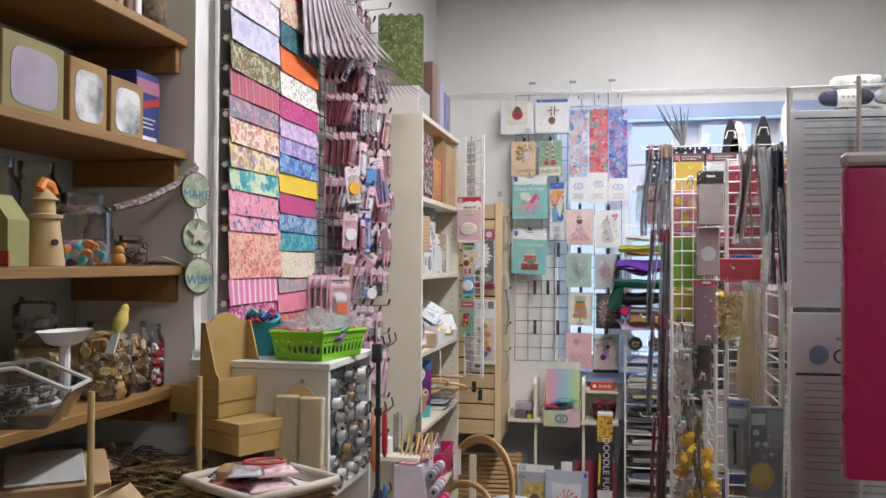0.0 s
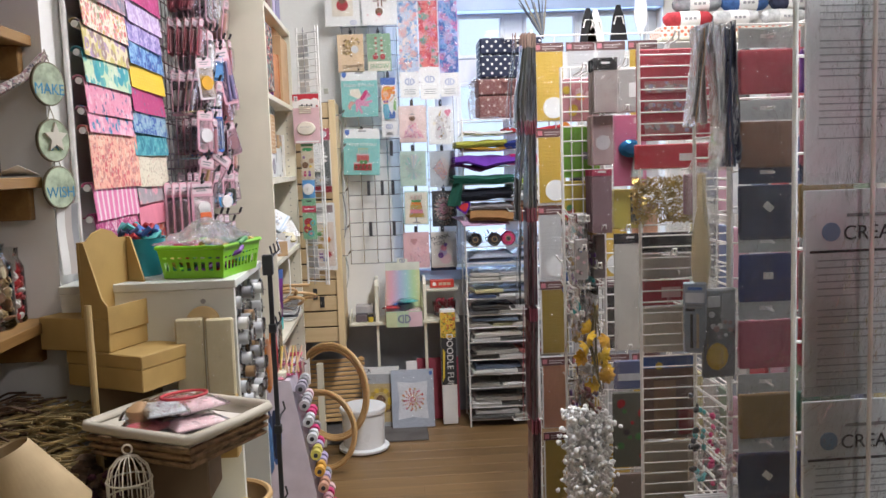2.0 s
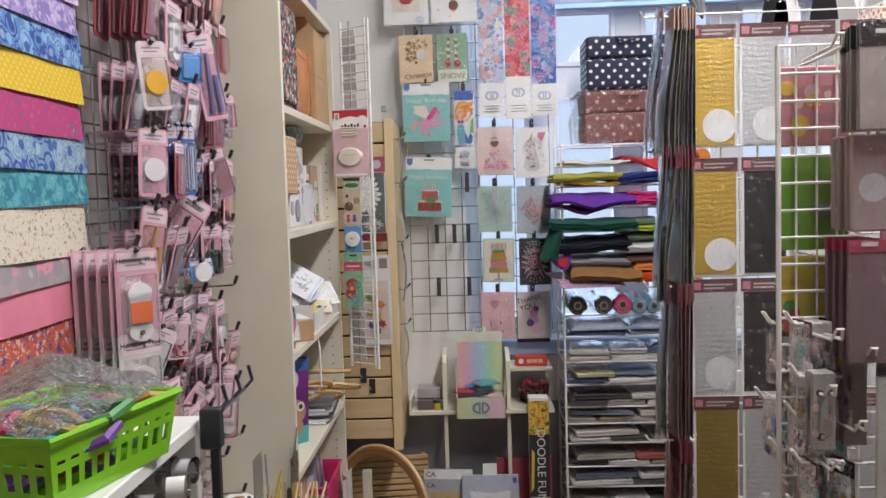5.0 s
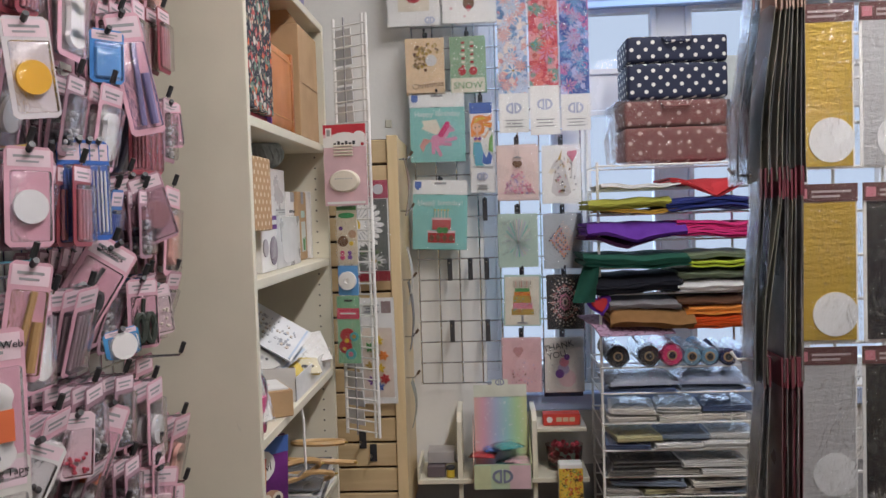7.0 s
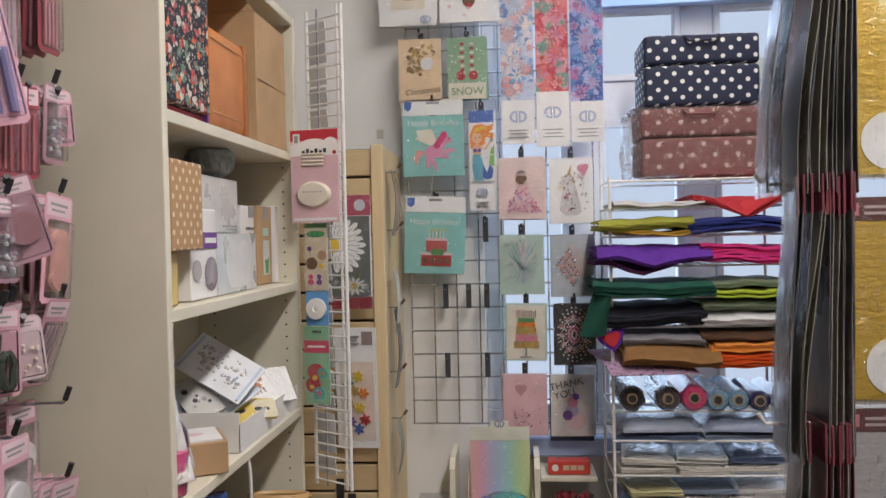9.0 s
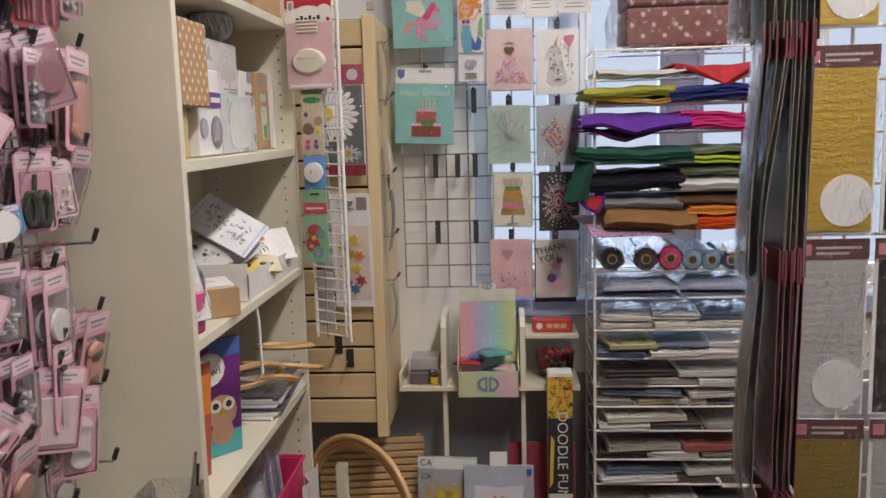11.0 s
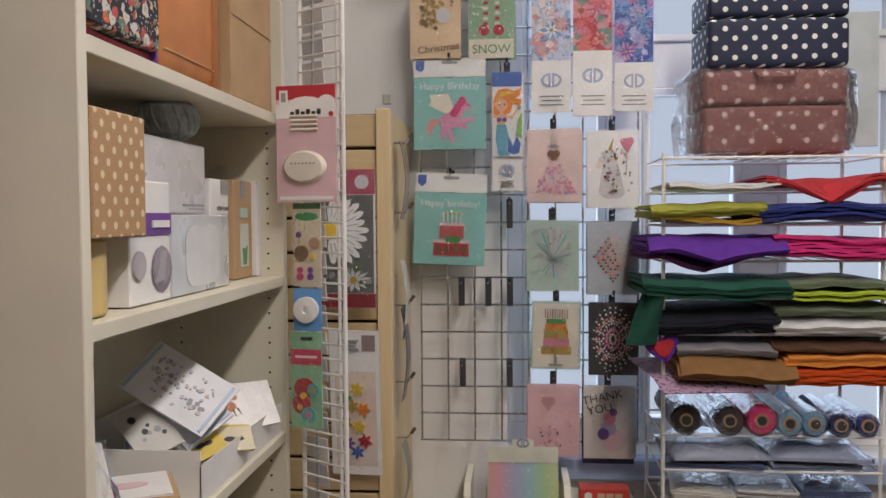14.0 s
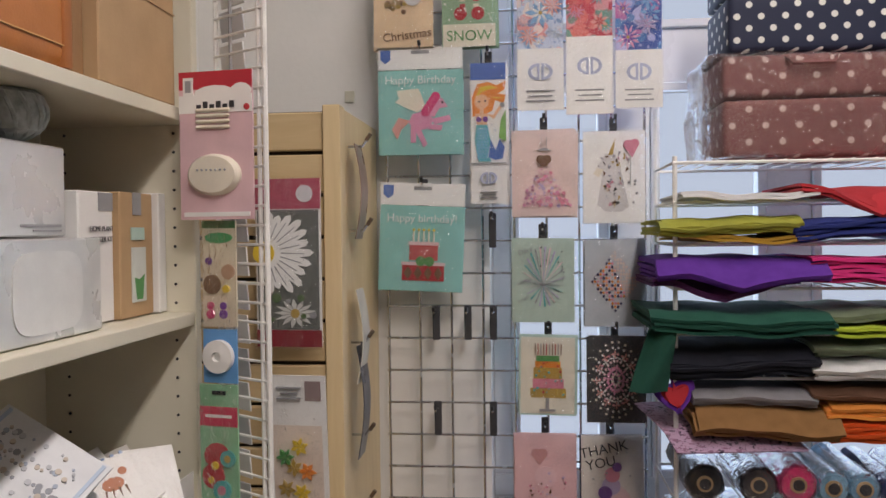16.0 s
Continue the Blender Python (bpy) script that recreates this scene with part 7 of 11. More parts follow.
# ---- haberdashery packs on long hooks ----
g = thing("grid_panel", "dark chrome grid panel behind the haberdashery hooks", "grid panel", (-1.105, 3.22, 0), 90)
wire_panel(g, -0.31, 0.31, 0.55, 2.65, 0, 12, 42, 0.0024, CHROME)
PK = paint("pink_backing_card", (0.72, 0.40, 0.48), 0.5, vary=0.06, scale=10, grain=0.03, spread=0.15)
MAUVE = paint("mauve_backing_card", (0.40, 0.225, 0.275), 0.42, vary=0.06, scale=10, grain=0.03, spread=0.25)
DEEP = paint("deep_rose_card", (0.36, 0.075, 0.095), 0.42, vary=0.06, scale=10, grain=0.03, spread=0.25)
BLISTER = clear_film("blister_plastic", 0.2, (0.97, 0.95, 0.96), 0.08, 20, 0.25)


def hab_pack(label, w, h, back, content, cmat, at, seed=0, blister=True):
    h, w = h * 0.88, w * 1.0
    t = thing("haberdashery_pack", label, "craft pack", at, 90, group="packs on the long hooks")
    bm = B()
    c = 0.006
    slab(bm, [(-w / 2, -h + c), (-w / 2 + c, -h), (w / 2 - c, -h), (w / 2, -h + c), (w / 2, -c), (w / 2 - c, 0), (-w / 2 + c, 0), (-w / 2, -c)], 0, 0.0012)
    part("card", bm, back, t)
    q = random.Random(seed)
    art(t, [("b", 0.06, 0.80, 0.94, 0.97, ink(0.72, 0.56, 0.61)), ("b", 0.18, 0.89, 0.8, 0.915, GREY), ("b", 0.24, 0.84, 0.7, 0.86, GREY)], w, h, 0)
    bm = B()
    if content == "disc":
        disc(bm, 0, -h * 0.6, w * 0.36, -0.007, -0.001, 20)
    elif content == "bars":
        for k in range(4):
            bx(bm, -w * 0.3 + k * w * 0.17, -w * 0.3 + k * w * 0.17 + w * 0.08, -0.005, -0.001, -h * 0.92, -h * 0.30, 0.001)
    elif content == "reel":
        for z in (0.42, 0.78):
            disc(bm, 0, -h * z, w * 0.28, -0.009, -0.001, 14, h * 0.10)
        bx(bm, -w * 0.24, w * 0.24, -0.009, -0.001, -h * 0.78, -h * 0.42)
    elif content == "square":
        bx(bm, -w * 0.36, w * 0.36, -0.006, -0.001, -h * 0.90, -h * 0.34, 0.002)
    elif content == "handles":
        for sx in (-1, 1):
            tube(bm, [(sx * w * (0.16 + 0.14 * math.cos(a)), -0.007, -h * (0.70 + 0.20 * math.sin(a))) for a in [2 * math.pi * i / 14 for i in range(14)]], 0.006, 6, True)
        rod(bm, (-w * 0.05, -0.005, -h * 0.52), (0, -0.005, -h * 0.28), 0.004, 6)
    elif content == "pen":
        rod(bm, (-w * 0.12, -0.005, -h * 0.92), (w * 0.10, -0.005, -h * 0.25), 0.005, 8)
        rod(bm, (w * 0.2, -0.005, -h * 0.92), (w * 0.25, -0.005, -h * 0.5), 0.007, 8)
    else:
        for k in range(16):
            bmesh.ops.create_icosphere(bm, subdivisions=1, radius=w * 0.06, matrix=Matrix.Translation((q.uniform(-0.3, 0.3) * w, -0.004, -h * q.uniform(0.45, 0.9))))
    part("content", bm, cmat, t)
    if blister:
        bm = B(); bx(bm, -w * 0.42, w * 0.42, -0.011, -0.0005, -h * 0.95, -h * 0.24, 0.004, 2)
        part("blister", bm, BLISTER, t).visible_shadow = False
    return t


PROTO = [
    hab_pack("pink blister card of dark fasteners", 0.060, 0.155, PK, "bars", ink(0.34, 0.26, 0.29), (-0.965, 3.44, 1.96), 1),
    hab_pack("pink blister card with a white elastic reel", 0.075, 0.155, PK, "reel", CARD_WHITE, (-0.965, 2.98, 1.30), 2),
    hab_pack("mauve backed card of hooks and eyes", 0.062, 0.135, MAUVE, "beads", ink(0.45, 0.45, 0.46, 0.3), (-0.965, 3.33, 1.80), 3),
    hab_pack("deep rose card of bias tape", 0.058, 0.135, DEEP, "bars", ink(0.40, 0.16, 0.18), (-0.965, 3.40, 1.64), 4),
    hab_pack("pink card with a round white case", 0.070, 0.165, PK, "disc", ink(0.66, 0.66, 0.66), (-0.965, 3.02, 1.66), 5),
    hab_pack("pink card with a marking pen kit", 0.065, 0.230, PK, "pen", ink(0.22, 0.22, 0.36), (-0.965, 3.42, 2.02), 6),
    hab_pack("blue card of sewing pens", 0.050, 0.150, ink(0.05, 0.17, 0.45), "bars", ink(0.06, 0.10, 0.34), (-0.965, 3.12, 1.70), 7),
    hab_pack("pink card with a red and white tape roll", 0.078, 0.190, PK, "reel", ink(0.66, 0.36, 0.30), (-0.965, 2.97, 1.46), 8),
]


def front_pack(label, y, z, w, h, back, content, cmat, seed, rz=52, ry=0, words=(), band=None, x=-0.95):
    """A pack at the end of a hook, turned out to the aisle."""
    t = hab_pack(label, w, h / 0.88, back, content, cmat, (x, y, z), seed)
    t.matrix_basis = pose(x, y, z, 0, 0, rz) @ pose(0, 0, 0, 0, ry, 0)
    for k, word in enumerate(words):
        lettering(t, word, 0.013, 0, -0.0020, -0.020 - 0.014 * k, INKY)
    if band:
        bm = B(); bx(bm, -w * 0.25, w * 0.25, -0.0125, -0.0118, -h * 0.70, -h * 0.50); part("band", bm, band, t)
    bm = B(); rod(bm, (0, -0.012, 0.002), (0, 0.004, -0.006), 0.0045, 8); part("hook_tip", bm, BLACK, t)
    return t


for k in range(5):
    front_pack("pink hemming web card with a white roll", 2.812 + 0.004 * k, 1.457, 0.085, 0.19, PK, "reel", CARD_WHITE, 121 + k, 70 - 3 * k, 0, (), ink(0.68, 0.16, 0.06), -0.972 - 0.022 * k)
    front_pack("grey hemming tape card with a white roll", 2.812 + 0.004 * k, 1.305, 0.085, 0.18, ink(0.56, 0.54, 0.50), "reel", ink(0.62, 0.60, 0.58), 131 + k, 70 - 3 * k, 0, (), None, -0.972 - 0.022 * k)
front_pack("pink card with a pale square of wadding", 3.285, 1.150, 0.078, 0.135, PK, "square", ink(0.66, 0.54, 0.56), 41, 46, 10, (), None, -0.945)
front_pack("pink card with a curved clear tool", 3.16, 1.125, 0.055, 0.115, PK, "pen", ink(0.62, 0.58, 0.56), 42, 46, 42, (), None, -0.945)
front_pack("pink card with dark grey scissor handles", 3.165, 1.545, 0.080, 0.165, PK, "handles", ink(0.06, 0.06, 0.065, 0.35), 43, 46, 34, ("Scissors",), None, -0.945)
front_pack("pink card of dark oval clips", 3.275, 1.48, 0.055, 0.12, PK, "handles", ink(0.05, 0.06, 0.05, 0.3), 44, 46, 0, (), None, -0.955)
front_pack("clear blister of a yellow tape measure", 2.916, 1.845, 0.062, 0.13, ink(0.60, 0.56, 0.58), "disc", ink(0.72, 0.42, 0.03), 45, 50, -6, (), None, -0.945)
front_pack("blue and white card of sewing clips", 3.185, 1.885, 0.055, 0.085, ink(0.04, 0.22, 0.55), "square", ink(0.10, 0.30, 0.60), 46, 46, 2, (), None, -0.955)
for k in range(7):
    front_pack("mauve translucent blister card of scissors", 3.095 + 0.011 * k, 1.537, 0.070, 0.155, MAUVE, "bars", ink(0.16, 0.12, 0.13), 140 + k, 80 - 5 * k, 2 + 3.5 * k, (), None, -1.05 + 0.015 * k)
for k in range(6):
    front_pack("deep rose blister card with a curved edge", 3.235 + 0.013 * k, 1.658, 0.066, 0.12, (DEEP, MAUVE)[k > 2], "disc", ink(0.30, 0.15, 0.17), 150 + k, 80 - 6 * k, -2 - 3 * k, (), None, -1.04 + 0.017 * k)
for k in range(3):
    front_pack("long deep rose card hanging at the hook's end", 3.30 + 0.028 * k, 1.795, 0.045, 0.135, DEEP, "bars", ink(0.42, 0.14, 0.16), 160 + k, 62, 2, (), None, -0.955)
front_pack("pink hemming web card with a white roll", 2.808, 1.457, 0.085, 0.19, PK, "reel", CARD_WHITE, 21, words=("Hemming Web",), band=ink(0.68, 0.16, 0.06))
front_pack("grey hemming tape card with a white roll", 2.807, 1.305, 0.085, 0.19, ink(0.56, 0.54, 0.50), "reel", ink(0.62, 0.60, 0.58), 22, words=("Hemming Tape",))
front_pack("pink card kit with a purple marking pen", 3.227, 1.920, 0.062, 0.20, PK, "pen", ink(0.20, 0.18, 0.34), 23, 48, -12)
for k in range(4):
    front_pack("blue card of sewing pens with white caps", 3.069 + 0.014 * k, 1.702, 0.034, 0.15, ink(0.04, 0.14, 0.48), "bars", (ink(0.05, 0.10, 0.36), CARD_WHITE)[k % 2], 24 + k, 40 + 3 * k, 0, (), None, -0.97 + 0.008 * k)
front_pack("white card with a pale blue square and dark clips", 2.910, 1.301, 0.085, 0.10, ink(0.68, 0.67, 0.66), "beads", INKY, 29, 50, 28)
front_pack("pink card with a white elastic roll and orange band", 3.125, 1.300, 0.070, 0.175, PK, "reel", CARD_WHITE, 30, 48, 24, (), ink(0.68, 0.16, 0.06))
front_pack("pink card with a round white tape case", 2.923, 1.680, 0.062, 0.13, PK, "disc", ink(0.66, 0.66, 0.66), 31, 50, 2)
front_pack("pale card of cream plastic rings", 3.321, 1.465, 0.050, 0.09, ink(0.62, 0.50, 0.52), "beads", CREAM, 32, 46, -6)
front_pack("bright blue pack with a white picture", 3.168, 1.408, 0.060, 0.045, ink(0.06, 0.28, 0.58), "disc", CARD_WHITE, 33, 50, -8)
front_pack("pink card with a roll of flat elastic", 3.344, 1.099, 0.062, 0.15, PK, "reel", ink(0.62, 0.60, 0.58), 34, 48, 6, ("Elastic",))
front_pack("pink card with a wooden handled tool", 2.918, 1.531, 0.055, 0.155, PK, "pen", ink(0.45, 0.28, 0.12), 35, 50, 10)
front_pack("pink card with rows of red hooks", 3.017, 1.310, 0.050, 0.095, ink(0.74, 0.58, 0.62), "beads", ink(0.45, 0.05, 0.08), 36, 46, 4)
front_pack("pink card with a small metal chain", 3.431, 1.800, 0.042, 0.085, PK, "beads", ink(0.30, 0.28, 0.26, 0.3), 37, 46, -4)
for p in PROTO:
    p.location.x = -1.085
    p.location.z += 0.0


def long_hook(y, z):
    t = thing("long_hook", "black-tipped chrome display hook with a bent end", "hook", (-1.10, y, z), group="long hooks")
    bm = B(); tube(bm, [(0, 0, 0.02), (0.004, 0, 0), (0.148, 0, 0.006), (0.156, 0, 0.022)], 0.0026, 6); part("arm", bm, CHROME, t)
    bm = B(); rod(bm, (0.150, 0, 0.010), (0.158, 0, 0.030), 0.0045, 8); part("tip", bm, BLACK, t)


for hy, hz in ((3.285, 1.145), (3.16, 1.120), (3.165, 1.540), (3.235, 1.653), (3.275, 1.475), (3.33, 1.79), (2.808, 1.300), (2.808, 1.452), (3.227, 1.915), (2.918, 1.526), (2.923, 1.675)):
    long_hook(hy, hz)
q = random.Random(77)
COLS = (2.965, 3.075, 3.185, 3.30, 3.425)
HZ = (2.56, 2.42, 2.28, 2.12, 1.965, 1.80, 1.635, 1.475, 1.317, 1.20, 1.075, 0.93, 0.78)
for r, z in enumerate(HZ):
    for c, y in enumerate(COLS):
        zz, yy = z + q.uniform(-0.025, 0.025) * (c < 4), y + q.uniform(-0.01, 0.01)
        long_hook(yy, zz)
        if c == 4 and r in (8, 10):
            n = 2
        else:
            n = q.choice((4, 5, 5, 6, 6, 6)) if 2 <= r < 11 else 1
        fan, lean0 = q.choice((0, 0, 1.5, 3.0, -2.0)), q.choice((0, 0, 2.0, 4.0))
        kind = q.choice((0, 2, 1, 2, 2, 3, 3, 4, 7, 2)) if not (r == 6 and c == 2) else 6
        if r == 5 and c == 3:
            kind = 5
        for k in range(n):
            x = -1.072 + 0.122 * (k + 1) / max(n, 5) + q.uniform(-0.002, 0.002)
            swing = q.uniform(-1.5, 1.5) + (k - n / 2) * fan
            o = copy_thing(PROTO[kind], pose(x, yy + q.uniform(-0.003, 0.003), zz + 0.006, 0, 0, 90) @ pose(0, 0, 0, 1 + q.uniform(-1, 1) + lean0 * k, swing, q.uniform(-4, 4)))
for p in PROTO:
    for o in (*p.children_recursive, p):
        bpy.data.objects.remove(o)
# the fan of long zips
ZIP = paint("grey_mauve_zip", (0.52, 0.46, 0.50), 0.45, vary=0.12, scale=20, grain=0.2, fine=300, spread=0.25)
for k in range(13):
    dx, dy = 0.016 + 0.011 * k, 0.004 * k
    t = thing("zip_pack", "long grey zip pack hanging in a fan", "zip", (-1.045 + 0.004 * k, 2.69 + 0.030 * k, 2.465), group="fan of zips")
    for nm, w, m, off in (("zip", 0.052, ZIP, 0.0), ("label", 0.054, ink(0.66, 0.55, 0.60), -0.003)):
        bm = B()
        v0, v1 = (0.0, 1.0) if nm == "zip" else (0.84, 1.0)
        sheet(bm, lambda u, v: (dx * (v0 + (v1 - v0) * v) ** 1.3 + off, dy * v + (u - 0.5) * w, -(0.27 - 0.006 * k) * (v0 + (v1 - v0) * v)), 2, 8, 0.003)
        part(nm, bm, m, t)
    bm = B(); tube(bm, [(-0.03, 0, 0.012), (0.0, 0, 0.008), (0.02, 0, 0.004)], 0.0022, 5); part("hook", bm, CHROME, t)

for k in range(10):
    dx = 0.012 + 0.016 * k
    t = thing("zip_pack", "short white and grey zip pack hanging in a fan", "zip", (-0.985 + 0.005 * k, 3.30 + 0.012 * k, 2.30), group="fan of zips")
    for nm, w, m, off in (("zip", 0.020, ink(0.30, 0.22, 0.25, 0.45), 0.0), ("label", 0.021, ink(0.68, 0.60, 0.62), 0.002)):
        bm = B()
        v0, v1 = (0.0, 0.86) if nm == "zip" else (0.80, 1.0)
        sheet(bm, lambda u, v: (dx * (v0 + (v1 - v0) * v) ** 1.2 + off, (u - 0.5) * w, -(0.15 - 0.004 * k) * (v0 + (v1 - v0) * v)), 2, 6, 0.003)
        part(nm, bm, m, t)
    bm = B(); tube(bm, [(-0.05, 0, 0.012), (0.0, 0, 0.008), (0.02, 0, 0.004)], 0.0022, 5); part("hook", bm, CHROME, t)

# ---- low white cabinet with reels, basket on top ----
t = thing("white_cabinet", "low white open cabinet holding ribbon reels", "cabinet", (-1.115, 2.07, 0))
bm = B(); bx(bm, 0, 0.385, 0, 0.018, 0, 1.222, 0.001); part("side_panel", bm, WHITE_COOL, t)
bm = B(); bx(bm, 0, 0.385, 0.362, 0.38, 0, 1.222, 0.001); part("side_panel", bm, WHITE_COOL, t)
bm = B(); bx(bm, -0.002, 0.39, -0.003, 0.385, 1.223, 1.242, 0.002); part("top_board", bm, WHITE_COOL, t)
for z in (0.90, 0.56, 0.25, 0.05):
    bm = B(); bx(bm, 0, 0.38, 0.019, 0.361, z - 0.018, z, 0.001); part("shelf", bm, WHITE_COOL, t)
bm = B(); bx(bm, 0, 0.006, 0.019, 0.361, 0.05, 1.222); part("back_panel", bm, WHITE_COOL, t)
bm = B(); rod(bm, (0.315, -0.0015, 1.195), (0.315, 0.001, 1.195), 0.006, 12); part("cam_cap", bm, GREY, t)
q = random.Random(21)
REEL_FILM = clear_film("reel_plastic", 0.22, (0.98, 0.98, 0.98), 0.12, 12, 0.2)
for r in range(6):
    for c in range(5):
        for d in range(2):
            if q.random() < 0.12:
                continue
            x, y, z = -0.745 - 0.05 * d + q.uniform(-0.01, 0.008), 2.115 + 0.072 * c + q.uniform(-0.008, 0.008), 0.93 + 0.05 * r + q.uniform(-0.006, 0.006)
            t = thing("ribbon_reel", "small clear reel of ribbon or wire", "reel", (x, y, z), q.uniform(-15, 15), group="ribbon reels")
            for nm, prof, m in (("spool", [(0.007, 0), (0.018, 0.001), (0.018, 0.003), (0.011, 0.005), (0.011, 0.029), (0.018, 0.031), (0.018, 0.033), (0.007, 0.034)], REEL_FILM), ("ribbon", [(0.009, 0.006), (0.0145, 0.006), (0.0145, 0.028), (0.009, 0.028)], q.choice([SILVERY, CARD_WHITE, CARD_WHITE, SILVERY, SILVERY, CARD_WHITE, GREY, SILVERY, CARD_WHITE, TAN]))):
                bm = B(); lathe(bm, prof, 14)
                bmesh.ops.rotate(bm, verts=bm.verts, cent=(0, 0, 0), matrix=Matrix.Rotation(math.pi / 2, 3, "Y"))
                part(nm, bm, m, t)
            bm = B(); rod(bm, (-0.08, 0, -0.004), (0.04, 0, -0.004), 0.0015, 5); part("hook_wire", bm, CHROME, t)
LIME = ink(0.22, 0.55, 0.02, 0.35)
t = thing("plastic_basket", "bright green slotted plastic basket of ribbons", "basket", (-0.805, 2.205, 1.243), 77)
L, D, H = 0.110, 0.082, 0.072
for sx, sy, ln, vert in ((0, -1, L, 0), (0, 1, L, 0), (-1, 0, D, 1), (1, 0, D, 1)):
    bm = B()
    def wall(u0, u1, z0, z1):
        pts = []
        for u, z in ((u0, z0), (u1, z0), (u1, z1), (u0, z1)):
            flare = 1 + 0.12 * z / H
            off = (D if not vert else L) * (0.88 + 0.12 * z / H)
            pts.append((u * flare, sy * off, z) if not vert else (sx * off, u * flare, z))
        inner = [tuple(v * 0.985 if i < 2 else v for i, v in enumerate(p)) for p in pts]
        A = [bm.verts.new(p) for p in pts]
        C = [bm.verts.new(p) for p in inner]
        bm.faces.new(A), bm.faces.new(C[::-1])
        for i in range(4):
            bm.faces.new((A[i], A[(i + 1) % 4], C[(i + 1) % 4], C[i]))
    e = ln * 0.89
    wall(-e, e, 0, 0.018), wall(-e, e, H - 0.022, H), wall(-e, e, 0.038, 0.046)
    n = int(2 * e / 0.018)
    for i in range(n + 1):
        u = -e + (2 * e - 0.008) * i / n
        wall(u, u + 0.008, 0.018, 0.038), wall(u, u + 0.008, 0.046, H - 0.022)
    part("side", bm, LIME, t)
bm = B(); bx(bm, -L * 0.88, L * 0.88, -D * 0.88, D * 0.88, 0.0, 0.003); part("base", bm, LIME, t)
bm = B(); tube(bm, [(-L, -D, H), (L, -D, H), (L, D, H), (-L, D, H)], 0.005, 6, True); part("rim", bm, LIME, t)
q = random.Random(8)
for k in range(26):
    a, r = q.uniform(0, 6.28), q.uniform(0.02, 0.05)
    x, y = q.uniform(-0.075, 0.075), q.uniform(-0.05, 0.05)
    c, s = math.cos(radians(77)), math.sin(radians(77))
    bm = B(); tube(bm, [(r * math.cos(a + i * 0.9), 0.7 * r * math.sin(a + i * 0.9), 0.01 * math.sin(i * 1.3)) for i in range(9)], 0.006, 6)
    solid("ribbon_coil", bm, q.choice([RED, TEAL, HOT, GREEN, GREEN, BLUE, PURPLE, GOLD, SILVERY]), "coloured ribbon coil heaped in the basket", "ribbon", (-0.805 + c * x - s * y, 2.205 + s * x + c * y, 1.258 + 0.0024 * k), group="ribbons in the basket")
bm = B(); sheet(bm, lambda u, v: ((u - 0.5) * 0.24, (v - 0.5) * 0.17, 0.05 * math.sin(math.pi * u) * math.sin(math.pi * v) + 0.016 * noise.noise(Vector((u * 7, v * 6, 2)))), 22, 16)
o = solid("plastic_bag", bm, clear_film("grey_bag_film", 0.08, (0.88, 0.88, 0.88), 0.15, 22, 0.8), "crumpled clear plastic bag over the ribbons", "bag", (-0.815, 2.215, 1.322), 77, smooth=80)
o.visible_shadow = False
bm = B(); lathe(bm, [(0.046, 0), (0.048, 0.003), (0.056, 0.088), (0.060, 0.091), (0.058, 0.091), (0.046, 0.008), (0.0, 0.008)], 24)
solid("plastic_bucket", bm, ink(0.02, 0.24, 0.30, 0.35), "teal plastic bucket of ribbon behind the basket", "bucket", (-0.975, 2.225, 1.243))
for k in range(9):
    bm = B(); tube(bm, [(0.022 * math.cos(i * 0.8 + k), 0.022 * math.sin(i * 0.8 + k), 0.010 * math.sin(2 * i)) for i in range(8)], 0.007, 6)
    solid("ribbon_coil", bm, (NAVY, BLUE, RED, TEAL, PURPLE)[k % 5], "dark ribbon coil heaped in the bucket", "ribbon", (-0.975 + 0.025 * math.cos(k * 2), 2.225 + 0.02 * math.sin(k * 2), 1.325 + 0.004 * k), group="ribbons in the bucket")
# the black display stand and the hanks on it
t = thing("display_stand", "thin black steel display stand with hooks", "display stand", (-0.700, 2.425, 0))
bm = B(); bx(bm, -0.006, 0.006, -0.006, 0.006, 0, 1.25, 0.001); part("pole", bm, BLACK, t)
bm = B(); bx(bm, -0.018, 0.010, -0.010, 0.010, 1.205, 1.26, 0.002); part("top_bracket", bm, BLACK, t)
bm = B(); bx(bm, -0.10, 0.02, -0.07, 0.07, 0.0, 0.008, 0.002); part("foot", bm, BLACK, t)
for z in (1.06, 0.78, 0.52):
    bm = B(); bx(bm, -0.010, 0.010, -0.010, 0.010, z - 0.012, z + 0.012, 0.002); part("joint", bm, BLACK, t)
for k, (y, z) in enumerate(((0.05, 1.262), (0.12, 1.262), (0.19, 1.262), (0.08, 1.06), (0.16, 1.06), (0.14, 0.80), (0.10, 0.56))):
    bm = B(); tube(bm, [(-0.006, y * 0.3, z - 0.02), (-0.01, y, z - 0.02), (0.0, y + 0.012, z - 0.008), (-0.004, y + 0.006, z + 0.016)], 0.003, 6); part("hook", bm, BLACK, t)
q = random.Random(31)
